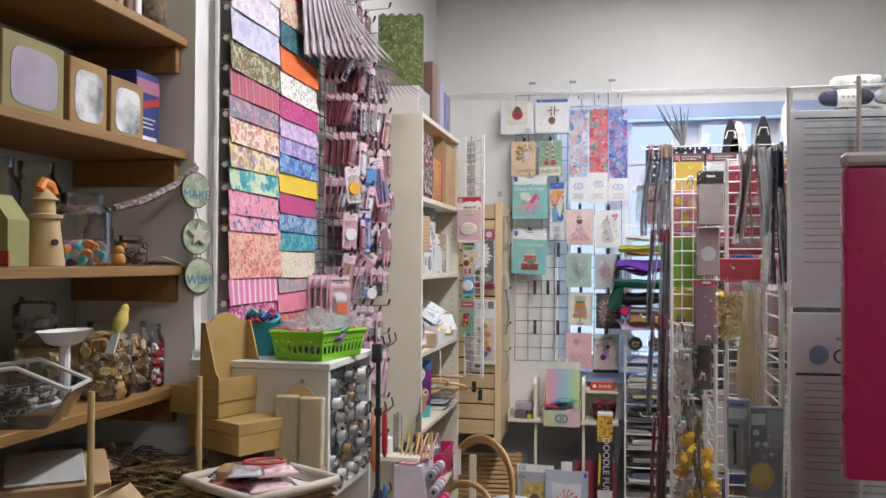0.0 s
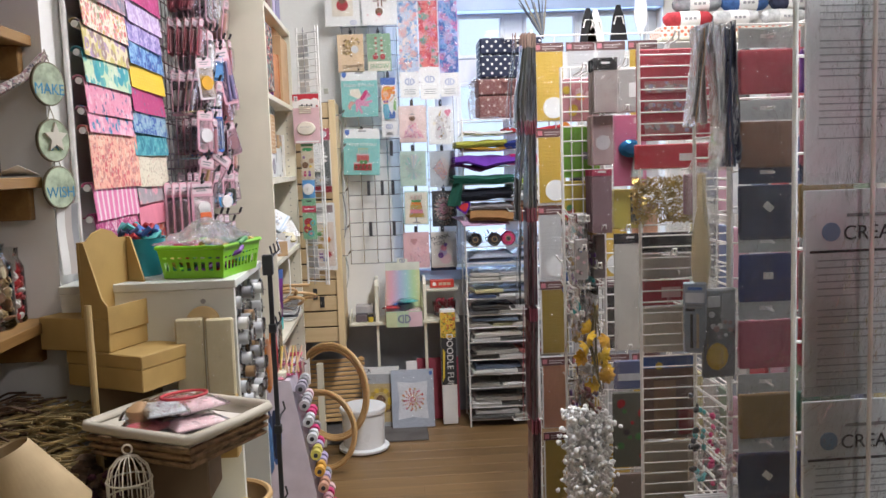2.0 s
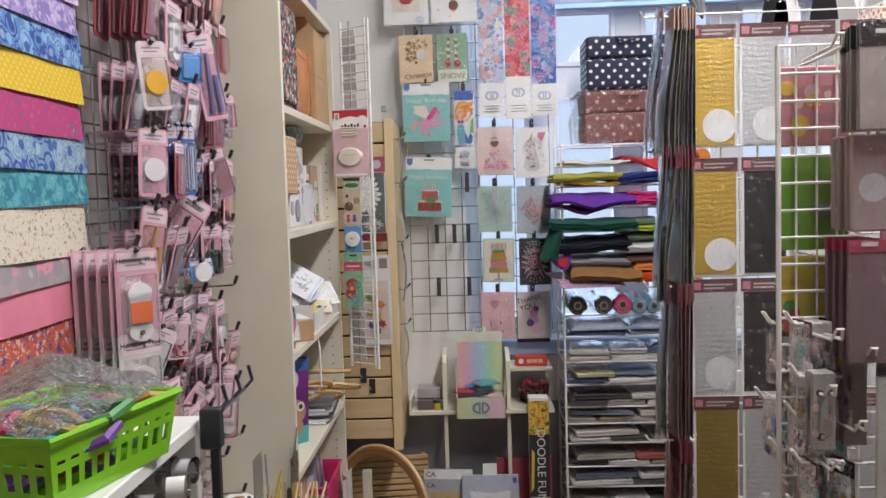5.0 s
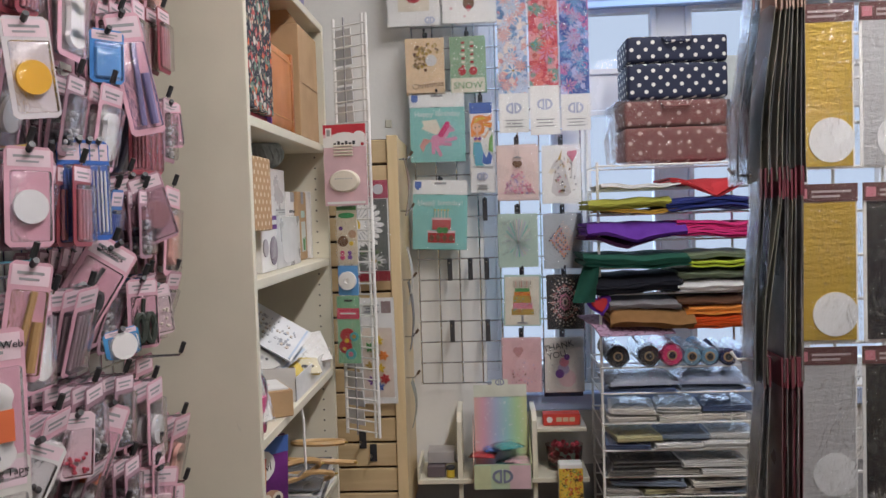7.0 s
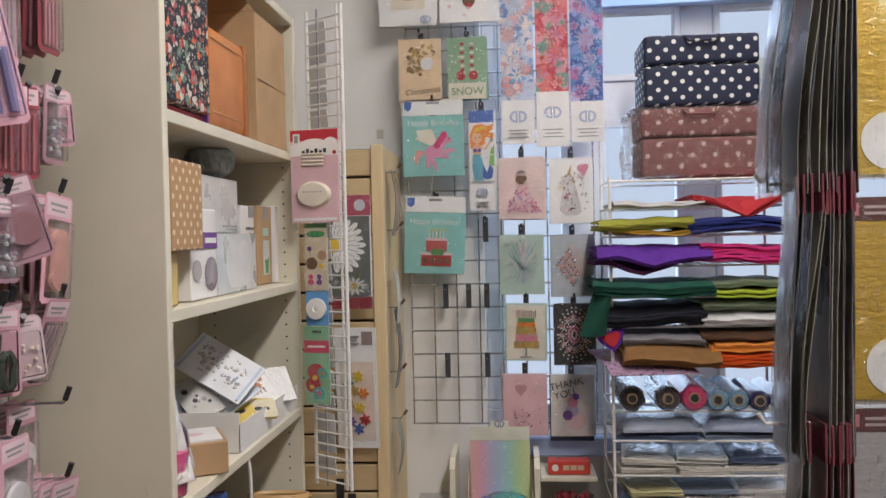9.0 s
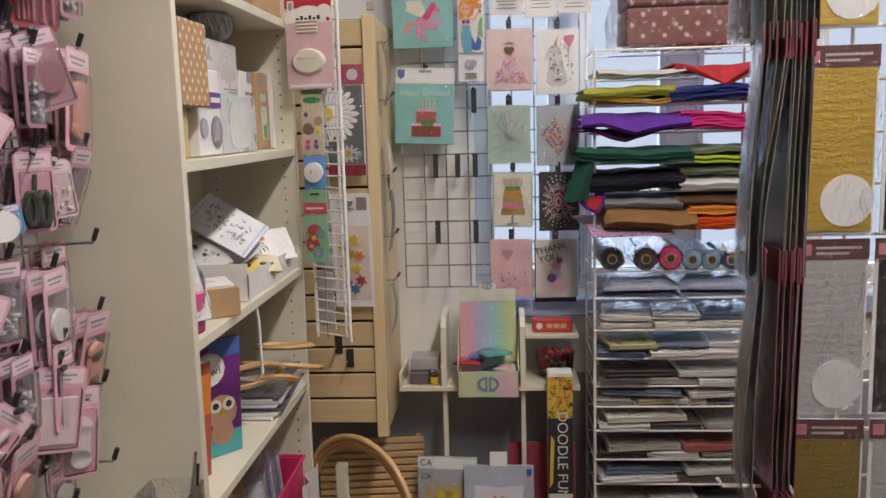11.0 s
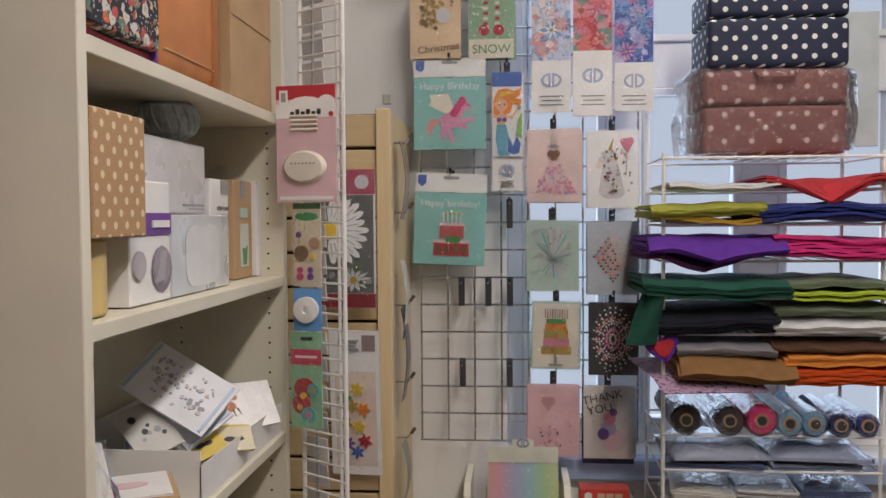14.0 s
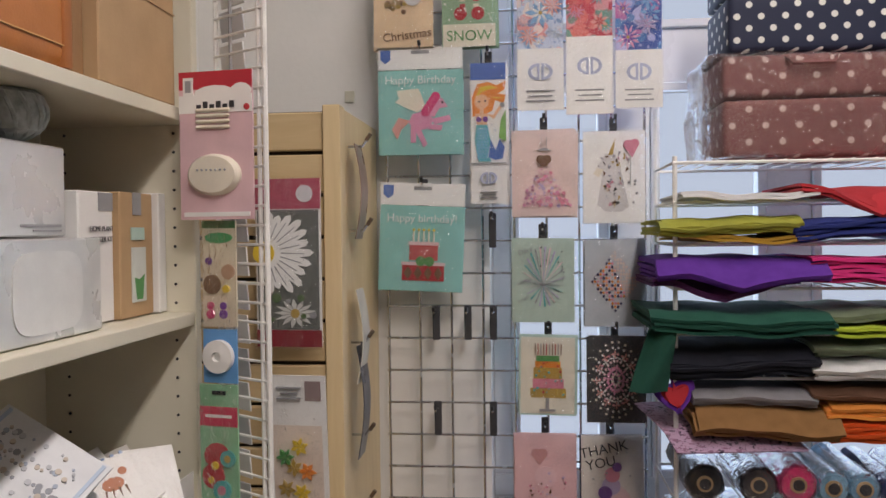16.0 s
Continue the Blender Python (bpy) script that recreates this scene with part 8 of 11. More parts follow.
for k in range(22):
    y, z = 2.49 + 0.028 * (k % 5), (1.03, 0.78, 0.52)[k % 3] + q.uniform(-0.02, 0.02)
    m = ((ORANGE, RED, ink(0.62, 0.30, 0.16)), (BLUE, NAVY, ink(0.10, 0.22, 0.45)), (GOLD, YELLOW, TAN))[k % 3][q.randrange(3)]
    bm = B(); lathe(bm, [(0.003, 0), (0.008, -0.02), (0.010, -0.08), (0.009, -0.13), (0.003, -0.145)], 10)
    solid("thread_hank", bm, m, "hank of coloured thread on the black stand", "thread", (-0.735 + q.uniform(-0.02, 0.015), y, z), group="thread hanks")
# the pale wedge with cones of thread
t = thing("thread_display", "pale lilac card wedge display for cones of thread", "display box", (0, 3.345, 0))
PALE_LILAC = ink(0.56, 0.50, 0.56)
bm = B(); slab(bm, [(-0.92, 0.002), (-0.665, 0.002), (-0.782, 0.68), (-0.895, 0.68)], 0, 0.20); part("body", bm, PALE_LILAC, t)
q = random.Random(14)
for r in range(9):
    for c in range(4):
        z = 0.645 - 0.066 * r
        x = -0.775 + 0.117 * (0.68 - z) / 0.678 + 0.024
        m = (ink(0.30, 0.28, 0.34), ink(0.42, 0.40, 0.44), SILVERY, SILVERY, ink(0.62, 0.55, 0.12), ink(0.66, 0.36, 0.06), ink(0.62, 0.34, 0.24), ink(0.66, 0.40, 0.42), ink(0.62, 0.18, 0.36))[r] if c < 2 else q.choice([GREY, PALE_PINK, HOT, LILAC, SILVERY])
        o = thing("thread_cone", "cone of sewing thread lying in the display", "thread", (x, 3.345 + 0.052 * c, z), group="cones of thread")
        for nm, prof, mm in (("thread", [(0.006, 0.004), (0.020, 0.004), (0.022, 0.02), (0.017, 0.044), (0.006, 0.046)], m), ("core", [(0.004, 0.0), (0.0085, 0.0), (0.0085, 0.050), (0.004, 0.050)], INKY)):
            bm = B(); lathe(bm, prof, 14)
            bmesh.ops.rotate(bm, verts=bm.verts, cent=(0, 0, 0), matrix=Matrix.Rotation(-math.pi / 2, 3, "X"))
            part(nm, bm, mm, o)
for k in range(6):
    soft_packet("pink bead packet lying on the thread display", -0.84 + 0.02 * (k % 3), 3.38 + 0.03 * k, 0.683 + 0.006 * k, 0.07, 0.06, 0.014, (PINK, HOT, PALE_PINK)[k % 3], 30 * k, 90 + k, group="bead packets", name="bead_packet")
for k in range(10):
    bm = B(); rod(bm, (0, 0, 0), (0.02 * (k % 3 - 1), 0.10, 0.085), 0.004, 6)
    solid("paint_brush", bm, (TAN, GOLD, ink(0.5, 0.32, 0.2))[k % 3], "wooden brush handle standing by the unit", "brush", (-0.88 + 0.014 * k, 3.395, 0.70), group="wooden brushes")

bm = B(); bx(bm, -1.00, -0.80, 3.36, 3.535, 0.688, 0.71, 0.003)
solid("tray_board", bm, WHITE, "thin white board carrying the tool bin", "board")
t = thing("tool_bin", "clear plastic bin holding scissors and pens", "bin", (-0.875, 3.475, 0.712))
for a in ((-0.05, -0.048, -0.045, 0.045), (0.048, 0.05, -0.045, 0.045), (-0.048, 0.048, -0.045, -0.043), (-0.048, 0.048, 0.043, 0.045)):
    bm = B(); bx(bm, a[0], a[1], a[2], a[3], 0, 0.155, 0.0006); part("side", bm, FILM_LIGHT, t).visible_shadow = False
bm = B(); bx(bm, -0.048, 0.048, -0.043, 0.043, 0, 0.003); part("base", bm, FILM_LIGHT, t).visible_shadow = False
for k, (x, y, lx, ly, h_, m) in enumerate(((0.030, -0.02, 0.03, 0.01, 0.225, CHROME), (0.035, 0.01, 0.012, 0.02, 0.185, BLACK), (0.02, 0.02, 0.02, -0.01, 0.17, SILVERY), (-0.02, 0.0, -0.01, 0.01, 0.15, GREY), (-0.01, -0.02, 0.03, 0.0, 0.12, YELLOW))):
    o = thing("craft_tool", "slim metal or plastic craft tool standing in the bin", "tool", (-0.875 + x, 3.475 + y, 0.717), group="tools in the bin")
    bm = B(); rod(bm, (0, 0, 0), (lx, ly, h_), 0.0045, 8, 0.003); part("shaft", bm, m, o)
    bm = B(); rod(bm, (0, 0, 0.002), (lx * 0.3, ly * 0.3, h_ * 0.3), 0.0065, 8); part("grip", bm, BLACK, o)
t = thing("tape_roll", "white roll of tape with a printed label", "tape", (-0.962, 3.42, 0.712))
bm = B(); lathe(bm, [(0.016, 0), (0.036, 0.001), (0.037, 0.06), (0.034, 0.062), (0.016, 0.061)], 28); part("roll", bm, CARD_WHITE, t)
bm = B(); lathe(bm, [(0.012, 0.0), (0.0155, 0.0), (0.0155, 0.0615), (0.012, 0.0615)], 20); part("core", bm, KRAFT, t)
for k in range(6):
    bm = B(); bx(bm, 0.004 + 0.004 * k, 0.0055 + 0.004 * k, -0.039, -0.0355, 0.030, 0.048); part("lettering_bar", bm, INKY, t)

# ---- alcove shelves and what stands on them ----
for k, z in enumerate((2.10, 1.797, 1.488, 1.170)):
    t = thing("wall_shelf", "rough pine plank shelf fixed in the alcove", "shelf", (0, 0, 0), group="alcove shelves")
    bm = B(); bx(bm, -1.468, -1.14, 0.3, 2.088, z - 0.024, z, 0.002); part("plank", bm, PINE, t)
    bm = B(); bx(bm, -1.467, -1.16, 2.060, 2.086, z - 0.095, z - 0.025, 0.002); part("batten", bm, PINE, t)


def shelf_box(label, y0, y1, z, h, material, window=None, x0=-1.36, x1=-1.17, name="gift_box"):
    t = thing(name, label, "box", ((x0 + x1) / 2, (y0 + y1) / 2, z))
    w, d = x1 - x0, y1 - y0
    bm = B(); bx(bm, -w / 2, w / 2, -d / 2, d / 2, 0.001, h, 0.002); part("body", bm, material, t)
    if window:
        pts = [(d * 0.38 * (abs(math.cos(a)) ** 0.45) * (1 if math.cos(a) > 0 else -1), h * 0.47 + h * 0.38 * (abs(math.sin(a)) ** 0.45) * (1 if math.sin(a) > 0 else -1)) for a in [2 * math.pi * i / 28 for i in range(28)]]
        hd = new("window_print")
        hd.parent = t
        hd.matrix_basis = pose(w / 2, 0, 0, 0, 0, 90)
        bm = B(); slab(bm, pts, -0.0015, 0.0005); part("window", bm, window, hd)
    return t


DULL_KRAFT = paint("dull_kraft_card", (0.31, 0.19, 0.075), 0.75, vary=0.08, scale=9, grain=0.15)
CLOUDY = paint("cloudy_window_film", (0.52, 0.52, 0.52), 0.15, vary=0.4, scale=14, grain=0.1)
shelf_box("olive kraft gift box with a clear window", 1.425, 1.612, 1.798, 0.155, ink(0.25, 0.215, 0.075), ink(0.40, 0.36, 0.42, 0.15))
shelf_box("kraft gift box with a clear window", 1.632, 1.768, 1.798, 0.150, DULL_KRAFT, CLOUDY)
shelf_box("smaller kraft gift box with a clear window", 1.785, 1.922, 1.798, 0.140, DULL_KRAFT, CLOUDY)
t = shelf_box("dark blue kit box with red and pink picture", 1.938, 2.045, 1.798, 0.190, ink(0.03, 0.05, 0.22), None, -1.42, -1.20)
side_art(t, [("b", 0.0, 0.72, 1.0, 0.90, ink(0.40, 0.16, 0.25)), ("p", [(0, 0.45), (1, 0.60), (1, 0.70), (0, 0.55)], RED), ("b", 0.2, 0.36, 0.8, 0.38, SILVERY), ("b", 0.2, 0.30, 0.7, 0.32, SILVERY), ("b", 0.2, 0.24, 0.75, 0.26, SILVERY), ("b", 0.1, 0.08, 0.85, 0.13, CARD_WHITE)], 0.107, 0.19, 0.1115)
shelf_box("plain dark blue kit box at the back", 1.80, 2.0, 1.798, 0.235, ink(0.025, 0.035, 0.14), None, -1.46, -1.425)
t = thing("owl_ornament", "small brown owl ornament with yellow eyes", "ornament", (-1.20, 1.995, 2.102))
bm = B(); lathe(bm, [(0.03, 0), (0.042, 0.02), (0.044, 0.05), (0.038, 0.08), (0.036, 0.10), (0.02, 0.118), (0.0, 0.12)], 18); part("body", bm, paint("owl_feather", (0.16, 0.12, 0.07), 0.9, vary=0.3, scale=60, grain=0.8, fine=120), t)
for s in (-1, 1):
    bm = B(); bmesh.ops.create_icosphere(bm, subdivisions=2, radius=0.012, matrix=Matrix.Translation((0.033, 0.016 * s, 0.092))); part("eye", bm, YELLOW, t)
for k in range(3):
    bm = B(); bx(bm, -0.02, 0.02, -0.012, 0.012, 0, 0.06, 0.003)
    solid("wooden_block", bm, (TAN, BROWN, CARD_WHITE)[k], "small wooden block on the top shelf", "block", (-1.19, 1.82 + 0.04 * k, 2.102), group="blocks on the top shelf")
SHELL = [paint("shell_" + n, c, 0.7, vary=0.35, scale=50, grain=0.4, fine=120) for n, c in (("tan", (0.48, 0.33, 0.15)), ("amber", (0.40, 0.22, 0.07)), ("brown", (0.20, 0.10, 0.05)), ("cream", (0.55, 0.45, 0.30)))]


def glass_jar(label, y, z, r, h, fill, mats, x=-1.25, seed=1, lid=None, flat=0.55):
    t = thing("glass_jar", label, "jar", (x, y, z), group="glass jars")
    bm = B(); lathe(bm, [(r * 0.9, 0), (r, 0.006), (r, h * 0.74), (r * 0.72, h * 0.86), (r * 0.72, h * 0.97), (r * 0.76, h)], 24); part("glass", bm, JAR, t).visible_shadow = False
    q = random.Random(seed)
    for m in mats:
        bm = B()
        n = int(110 * fill / len(mats)) + 4
        for k in range(n):
            a, d = q.uniform(0, 6.28), r * 0.78 * math.sqrt(q.random())
            mm = Matrix.Translation((d * math.cos(a), d * math.sin(a), 0.012 + q.uniform(0, h * 0.70 * fill))) @ Euler((q.uniform(0, 6), q.uniform(0, 6), 0)).to_matrix().to_4x4() @ Matrix.Diagonal((1, 1, flat, 1))
            bmesh.ops.create_icosphere(bm, subdivisions=1, radius=r * q.uniform(0.20, 0.30), matrix=mm)
        part("contents", bm, m, t)["kind"] = "stuff"
    if lid:
        bm = B(); lathe(bm, [(r * 0.80, h - 0.004), (r * 0.82, h), (r * 0.82, h + 0.016), (r * 0.78, h + 0.02), (0, h + 0.021)], 22); part("lid", bm, lid, t)
    return t


glass_jar("tall jar of dried pods, no lid", 1.60, 1.489, 0.055, 0.235, 0.5, [SHELL[2], SHELL[0]], -1.33, 1)
glass_jar("tall jar of shells, no lid", 1.735, 1.489, 0.055, 0.24, 0.4, [SHELL[0], SHELL[3]], -1.33, 2)
glass_jar("wide jar of bright plastic flowers", 1.735, 1.489, 0.066, 0.165, 0.32, [TEAL, PURPLE, ORANGE, GREY], -1.21, 3)
glass_jar("small dark capped jar on the shelf", 1.905, 1.489, 0.036, 0.125, 0.5, [SHELL[2]], -1.28, 4, ink(0.12, 0.12, 0.11))
glass_jar("small glass tumbler of dark beads", 1.905, 1.489, 0.040, 0.075, 0.5, [BROWN, INKY], -1.19, 5)
glass_jar("squat jar of brown buttons", 2.0, 1.489, 0.045, 0.07, 0.8, [SHELL[2], SHELL[1]], -1.33, 6)
glass_jar("jar of sliced wood rounds", 1.835, 1.171, 0.060, 0.185, 0.95, [SHELL[0], SHELL[3], SHELL[1]], -1.21, 7, None, 0.3)
glass_jar("jar of dark sliced wood rounds", 1.955, 1.171, 0.054, 0.18, 0.95, [SHELL[0], SHELL[2], SHELL[3]], -1.22, 8, None, 0.3)
glass_jar("jar of red and white beads", 2.043, 1.171, 0.036, 0.165, 0.85, [ink(0.45, 0.02, 0.03), CARD_WHITE, RED], -1.215, 9)
glass_jar("low jar of dark pods lying back", 2.02, 1.171, 0.060, 0.11, 0.8, [SHELL[2]], -1.36, 10)
glass_jar("large jar of dried leaves", 1.70, 1.171, 0.066, 0.17, 0.8, [SHELL[0], ink(0.25, 0.24, 0.10)], -1.29, 11)
glass_jar("glass beaker at the back of the shelf", 1.70, 1.345, 0.048, 0.075, 0.2, [GREY], -1.30, 12)
t = thing("serving_dish", "white oval dish on the large jar", "dish", (-1.18, 1.64, 1.318))
bm = B(); lathe(bm, [(0.03, 0), (0.05, 0.006), (0.072, 0.03), (0.076, 0.032), (0.07, 0.028), (0.04, 0.01), (0, 0.008)], 28, sx=0.6); part("dish", bm, CARD_WHITE, t)
bm = B(); rod(bm, (0.0, 0, -0.145), (0.0, 0, 0.0), 0.012, 10); part("stand", bm, CARD_WHITE, t)
t = thing("gourd", "dried tan gourd lying at the back", "gourd", (-1.38, 1.88, 1.255))
bm = B(); tube(bm, [(0, -0.13, 0), (0, -0.10, 0.004), (0, -0.04, 0.008), (0, 0.02, 0), (0, 0.07, 0.006), (0, 0.12, 0.02)], [0.01, 0.05, 0.066, 0.045, 0.05, 0.012], 18); part("body", bm, ink(0.36, 0.22, 0.09), t)
bm = B(); rod(bm, (0, 0, -0.085), (0, 0, -0.03), 0.03, 10); part("support", bm, BROWN, t)
t = thing("toy_bird", "small yellow and grey toy bird clipped on a jar", "ornament", (-1.165, 1.825, 1.357), rx=-30)
bm = B(); lathe(bm, [(0.004, -0.035), (0.014, -0.02), (0.018, 0.0), (0.014, 0.018), (0.011, 0.024), (0.012, 0.034), (0.006, 0.044), (0.0, 0.045)], 14); part("body", bm, ink(0.55, 0.46, 0.10, 0.8), t)
bm = B(); slab(bm, [(-0.008, -0.03), (0.008, -0.03), (0.012, -0.085), (-0.012, -0.085)], -0.004, 0.002); part("tail", bm, ink(0.5, 0.5, 0.5, 0.8), t)
t = thing("lighthouse_ornament", "carved wooden lighthouse with dark windows", "ornament", (-1.185, 1.575, 1.489))
bm = B(); lathe(bm, [(0.040, 0), (0.041, 0.004), (0.029, 0.098), (0.036, 0.100), (0.036, 0.108), (0.022, 0.110), (0.020, 0.138), (0.028, 0.140), (0.0, 0.168)], 22); part("tower", bm, ink(0.55, 0.40, 0.20), t)
bm = B(); disc(bm, 0, 0.05, 0.007, -0.040, -0.030, 10); bmesh.ops.rotate(bm, verts=bm.verts, cent=(0, 0, 0), matrix=Matrix.Rotation(math.pi / 2.6, 3, "Z")); part("door_hole", bm, INKY, t)
bm = B(); tube(bm, [(0.0, -0.02, 0.16), (0.0, -0.005, 0.178), (0.0, 0.018, 0.172), (0.0, 0.028, 0.155)], 0.011, 8); part("orange_bow", bm, ORANGE, t)
for k in range(3):
    o = thing("toy_bear", "tiny amber toy bear on the shelf", "toy", (-1.165, 1.815 + 0.0 * k, 1.489)) if k == 0 else o
    bm = B(); bmesh.ops.create_icosphere(bm, subdivisions=2, radius=(0.016, 0.012, 0.006)[k], matrix=Matrix.Translation(((0, 0, 0.008)[k], (0, 0, 0.010)[k], (0.016, 0.038, 0.050)[k]))); part(("body", "head", "ear")[k], bm, ink(0.50, 0.25, 0.04), o)
bm = B(); sheet(bm, lambda u, v: ((u - 0.5) * 0.06, (v - 0.5) * 0.11, 0.004 + 0.022 * (1 - v) * u), 6, 6, 0.001)
solid("paper_note", bm, CARD_WHITE, "small curled white paper on the shelf edge", "paper", (-1.165, 2.01, 1.489))
t = thing("bird_house", "painted wooden bird house in green and red", "ornament", (-1.18, 1.44, 1.489))
bm = B(); slab(bm, [(-0.04, 0), (0.04, 0), (0.04, 0.09), (0, 0.14), (-0.04, 0.09)], -0.03, 0.03); part("house", bm, ink(0.30, 0.30, 0.10), t)
bm = B(); bx(bm, -0.045, 0.045, -0.034, -0.031, 0.0, 0.03); part("red_base", bm, ink(0.45, 0.05, 0.04), t)
t = thing("plastic_scoop_bin", "cloudy plastic scoop bin of zebra ribbon", "bin", (-1.20, 1.52, 1.171), 20)
BINSIDE = [(-0.10, 0.0), (0.075, 0.0), (0.12, 0.075), (0.02, 0.12), (-0.12, 0.10)]
for nm, y0, y1 in (("side", -0.075, -0.073), ("side", 0.073, 0.075)):
    bm = B(); slab(bm, BINSIDE, y0, y1); part(nm, bm, CLEAR_TUB, t).visible_shadow = False
for nm, (x0, z0), (x1, z1) in (("base", (-0.10, 0.001), (0.075, 0.001)), ("front", (0.075, 0.001), (0.12, 0.075)), ("back", (-0.10, 0.001), (-0.12, 0.10))):
    bm = B(); sheet(bm, lambda u, v: (x0 + (x1 - x0) * u, -0.073 + 0.146 * v, z0 + (z1 - z0) * u), 2, 2, 0.002); part(nm, bm, CLEAR_TUB, t).visible_shadow = False
for y in (-0.075, 0.075):
    bm = B(); tube(bm, [(-0.12, y, 0.10), (0.02, y, 0.12), (0.12, y, 0.075)], 0.005, 6); part("rim", bm, ink(0.60, 0.60, 0.58, 0.3), t)
bm = B(); rod(bm, (0.12, -0.075, 0.075), (0.12, 0.075, 0.075), 0.005, 6); part("rim", bm, ink(0.60, 0.60, 0.58, 0.3), t)
ZEBRA = print_cloth("zebra_ribbon", (0.5, 0.5, 0.48), [(0.02, 0.02, 0.02)], 90, 0.4)
q = random.Random(4)
for k in range(14):
    bm = B(); tube(bm, [(0.03 * math.cos(i * 0.9 + k), 0.022 * math.sin(i * 0.9 + k), 0.004 * i) for i in range(8)], 0.007, 6)
    solid("ribbon_loop", bm, (ZEBRA, INKY, ZEBRA, SILVERY)[k % 4], "black and white ribbon loop in the bin", "ribbon", (-1.20 + q.uniform(-0.06, 0.05), 1.52 + q.uniform(-0.045, 0.045), 1.184 + 0.003 * k), group="ribbons in the bin")
# round hanging signs
for k, (y, z, word) in enumerate(((2.075, 1.690, "MAKE"), (2.080, 1.567, "A"), (2.095, 1.463, "WISH"))):
    t = thing("hanging_sign", "round pale blue-green wooden sign on string", "sign", (-1.105, y, z), 68, group="round signs")
    bm = B(); disc(bm, 0, 0, 0.048, 0.0, 0.006, 32); part("board", bm, ink(0.12, 0.10, 0.06), t)
    bm = B(); disc(bm, 0, 0, 0.045, -0.001, 0.001, 32); part("face", bm, paint("washed_green", (0.36, 0.42, 0.30), 0.8, vary=0.25, scale=30), t)
    lettering(t, word, 0.034, 0.0, -0.0016, -0.012, ink(0.03, 0.20, 0.36), 0)
    bm = B(); tube(bm, [(-0.012, 0.003, 0.040), (-0.002, 0.003, 0.075), (0.012, 0.003, 0.040)], 0.0014, 5); part("string", bm, ink(0.5, 0.46, 0.38), t)
    if k == 1:
        bm = B(); slab(bm, [(0.034 * (1 if i % 2 == 0 else 0.45) * math.sin(i * math.pi / 5), 0.006 + 0.034 * (1 if i % 2 == 0 else 0.45) * math.cos(i * math.pi / 5)) for i in range(10)], -0.008, -0.002); part("star", bm, ink(0.50, 0.47, 0.40), t)
for k in range(3):
    bm = B(); sheet(bm, lambda u, v: ((u - 0.5) * 0.022, 0.004 * math.sin(5 * v), -0.16 * v), 2, 10, 0.001)
    solid("ribbon_tail", bm, (CARD_WHITE, ink(0.5, 0.45, 0.42), GREY)[k], "narrow ribbon hanging below the sign", "ribbon", (-1.11 + 0.008 * k, 2.10 + 0.018 * k, 1.425), 60, group="ribbon tails")
bm = B(); tube(bm, [(-1.12, 2.10, 1.755), (-1.14, 2.03, 1.70), (-1.18, 1.95, 1.655), (-1.22, 1.88, 1.63)], 0.010, 6)
solid("twine_garland", bm, print_cloth("bunting_print", (0.30, 0.24, 0.22), [(0.05, 0.05, 0.07), (0.5, 0.46, 0.42), (0.25, 0.12, 0.14)], 90, 0.5), "dark patterned bunting cord strung under the shelf", "garland")

# ---- bench below the shelves ----
t = thing("display_bench", "low bench with a worn pine top full of stock", "bench", (0, 0, 0))
bm = B(); bx(bm, -1.465, -0.80, 0.3, 2.05, 0.825, 0.845, 0.002); part("top", bm, PINE, t)
bm = B(); bx(bm, -0.83, -0.81, 0.3, 2.05, 0.0, 0.824, 0.002); part("front_panel", bm, WHITE, t)
t = thing("low_shelf_unit", "low white shelf unit before the bench", "shelf unit", (0, 0, 0))
bm = B(); bx(bm, -0.808, -0.62, 1.25, 2.06, 0.675, 0.695, 0.002); part("top", bm, WHITE, t)
for y in (1.26, 1.66, 2.045):
    bm = B(); bx(bm, -0.808, -0.622, y - 0.009, y + 0.009, 0, 0.674, 0.001); part("side_panel", bm, WHITE, t)

def mdf_box(label, x, y, z, w, d, h, rz):
    t = thing("craft_box", label, "box", (x, y, z), rz, group="plain brown craft boxes")
    bm = B(); bx(bm, -w / 2, w / 2, -d / 2, d / 2, 0, h * 0.62, 0.002); part("body", bm, MDF, t)
    bm = B(); bx(bm, -w / 2 - 0.001, w / 2 + 0.001, -d / 2 - 0.001, d / 2 + 0.001, h * 0.63, h, 0.002); part("lid", bm, MDF, t)
    return t


mdf_box("plain brown papier mache box with a lid", -0.958, 2.022, 1.031, 0.144, 0.218, 0.078, 61)
# Added support under the craft box, darkened to sink into the dried stock.
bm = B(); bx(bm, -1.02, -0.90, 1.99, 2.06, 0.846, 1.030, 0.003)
solid("wooden_crate", bm, ink(0.16, 0.11, 0.06), "upright dark support added under the brown craft box", "box")
t = thing("display_chair_box", "brown card display box with a tall scalloped back", "box", (-1.032, 2.060, 1.110), 68)
bm = B(); bx(bm, -0.0775, 0.0775, -0.0925, 0.0925, 0, 0.072, 0.002); part("tray", bm, MDF, t)
bm = B(); slab(bm, [(-0.077, 0.073), (0.077, 0.073), (0.077, 0.235), (0.05, 0.236), (0.03, 0.252), (0.0, 0.260), (-0.03, 0.252), (-0.05, 0.236), (-0.077, 0.235)], -0.030, -0.024); part("back", bm, MDF, t)
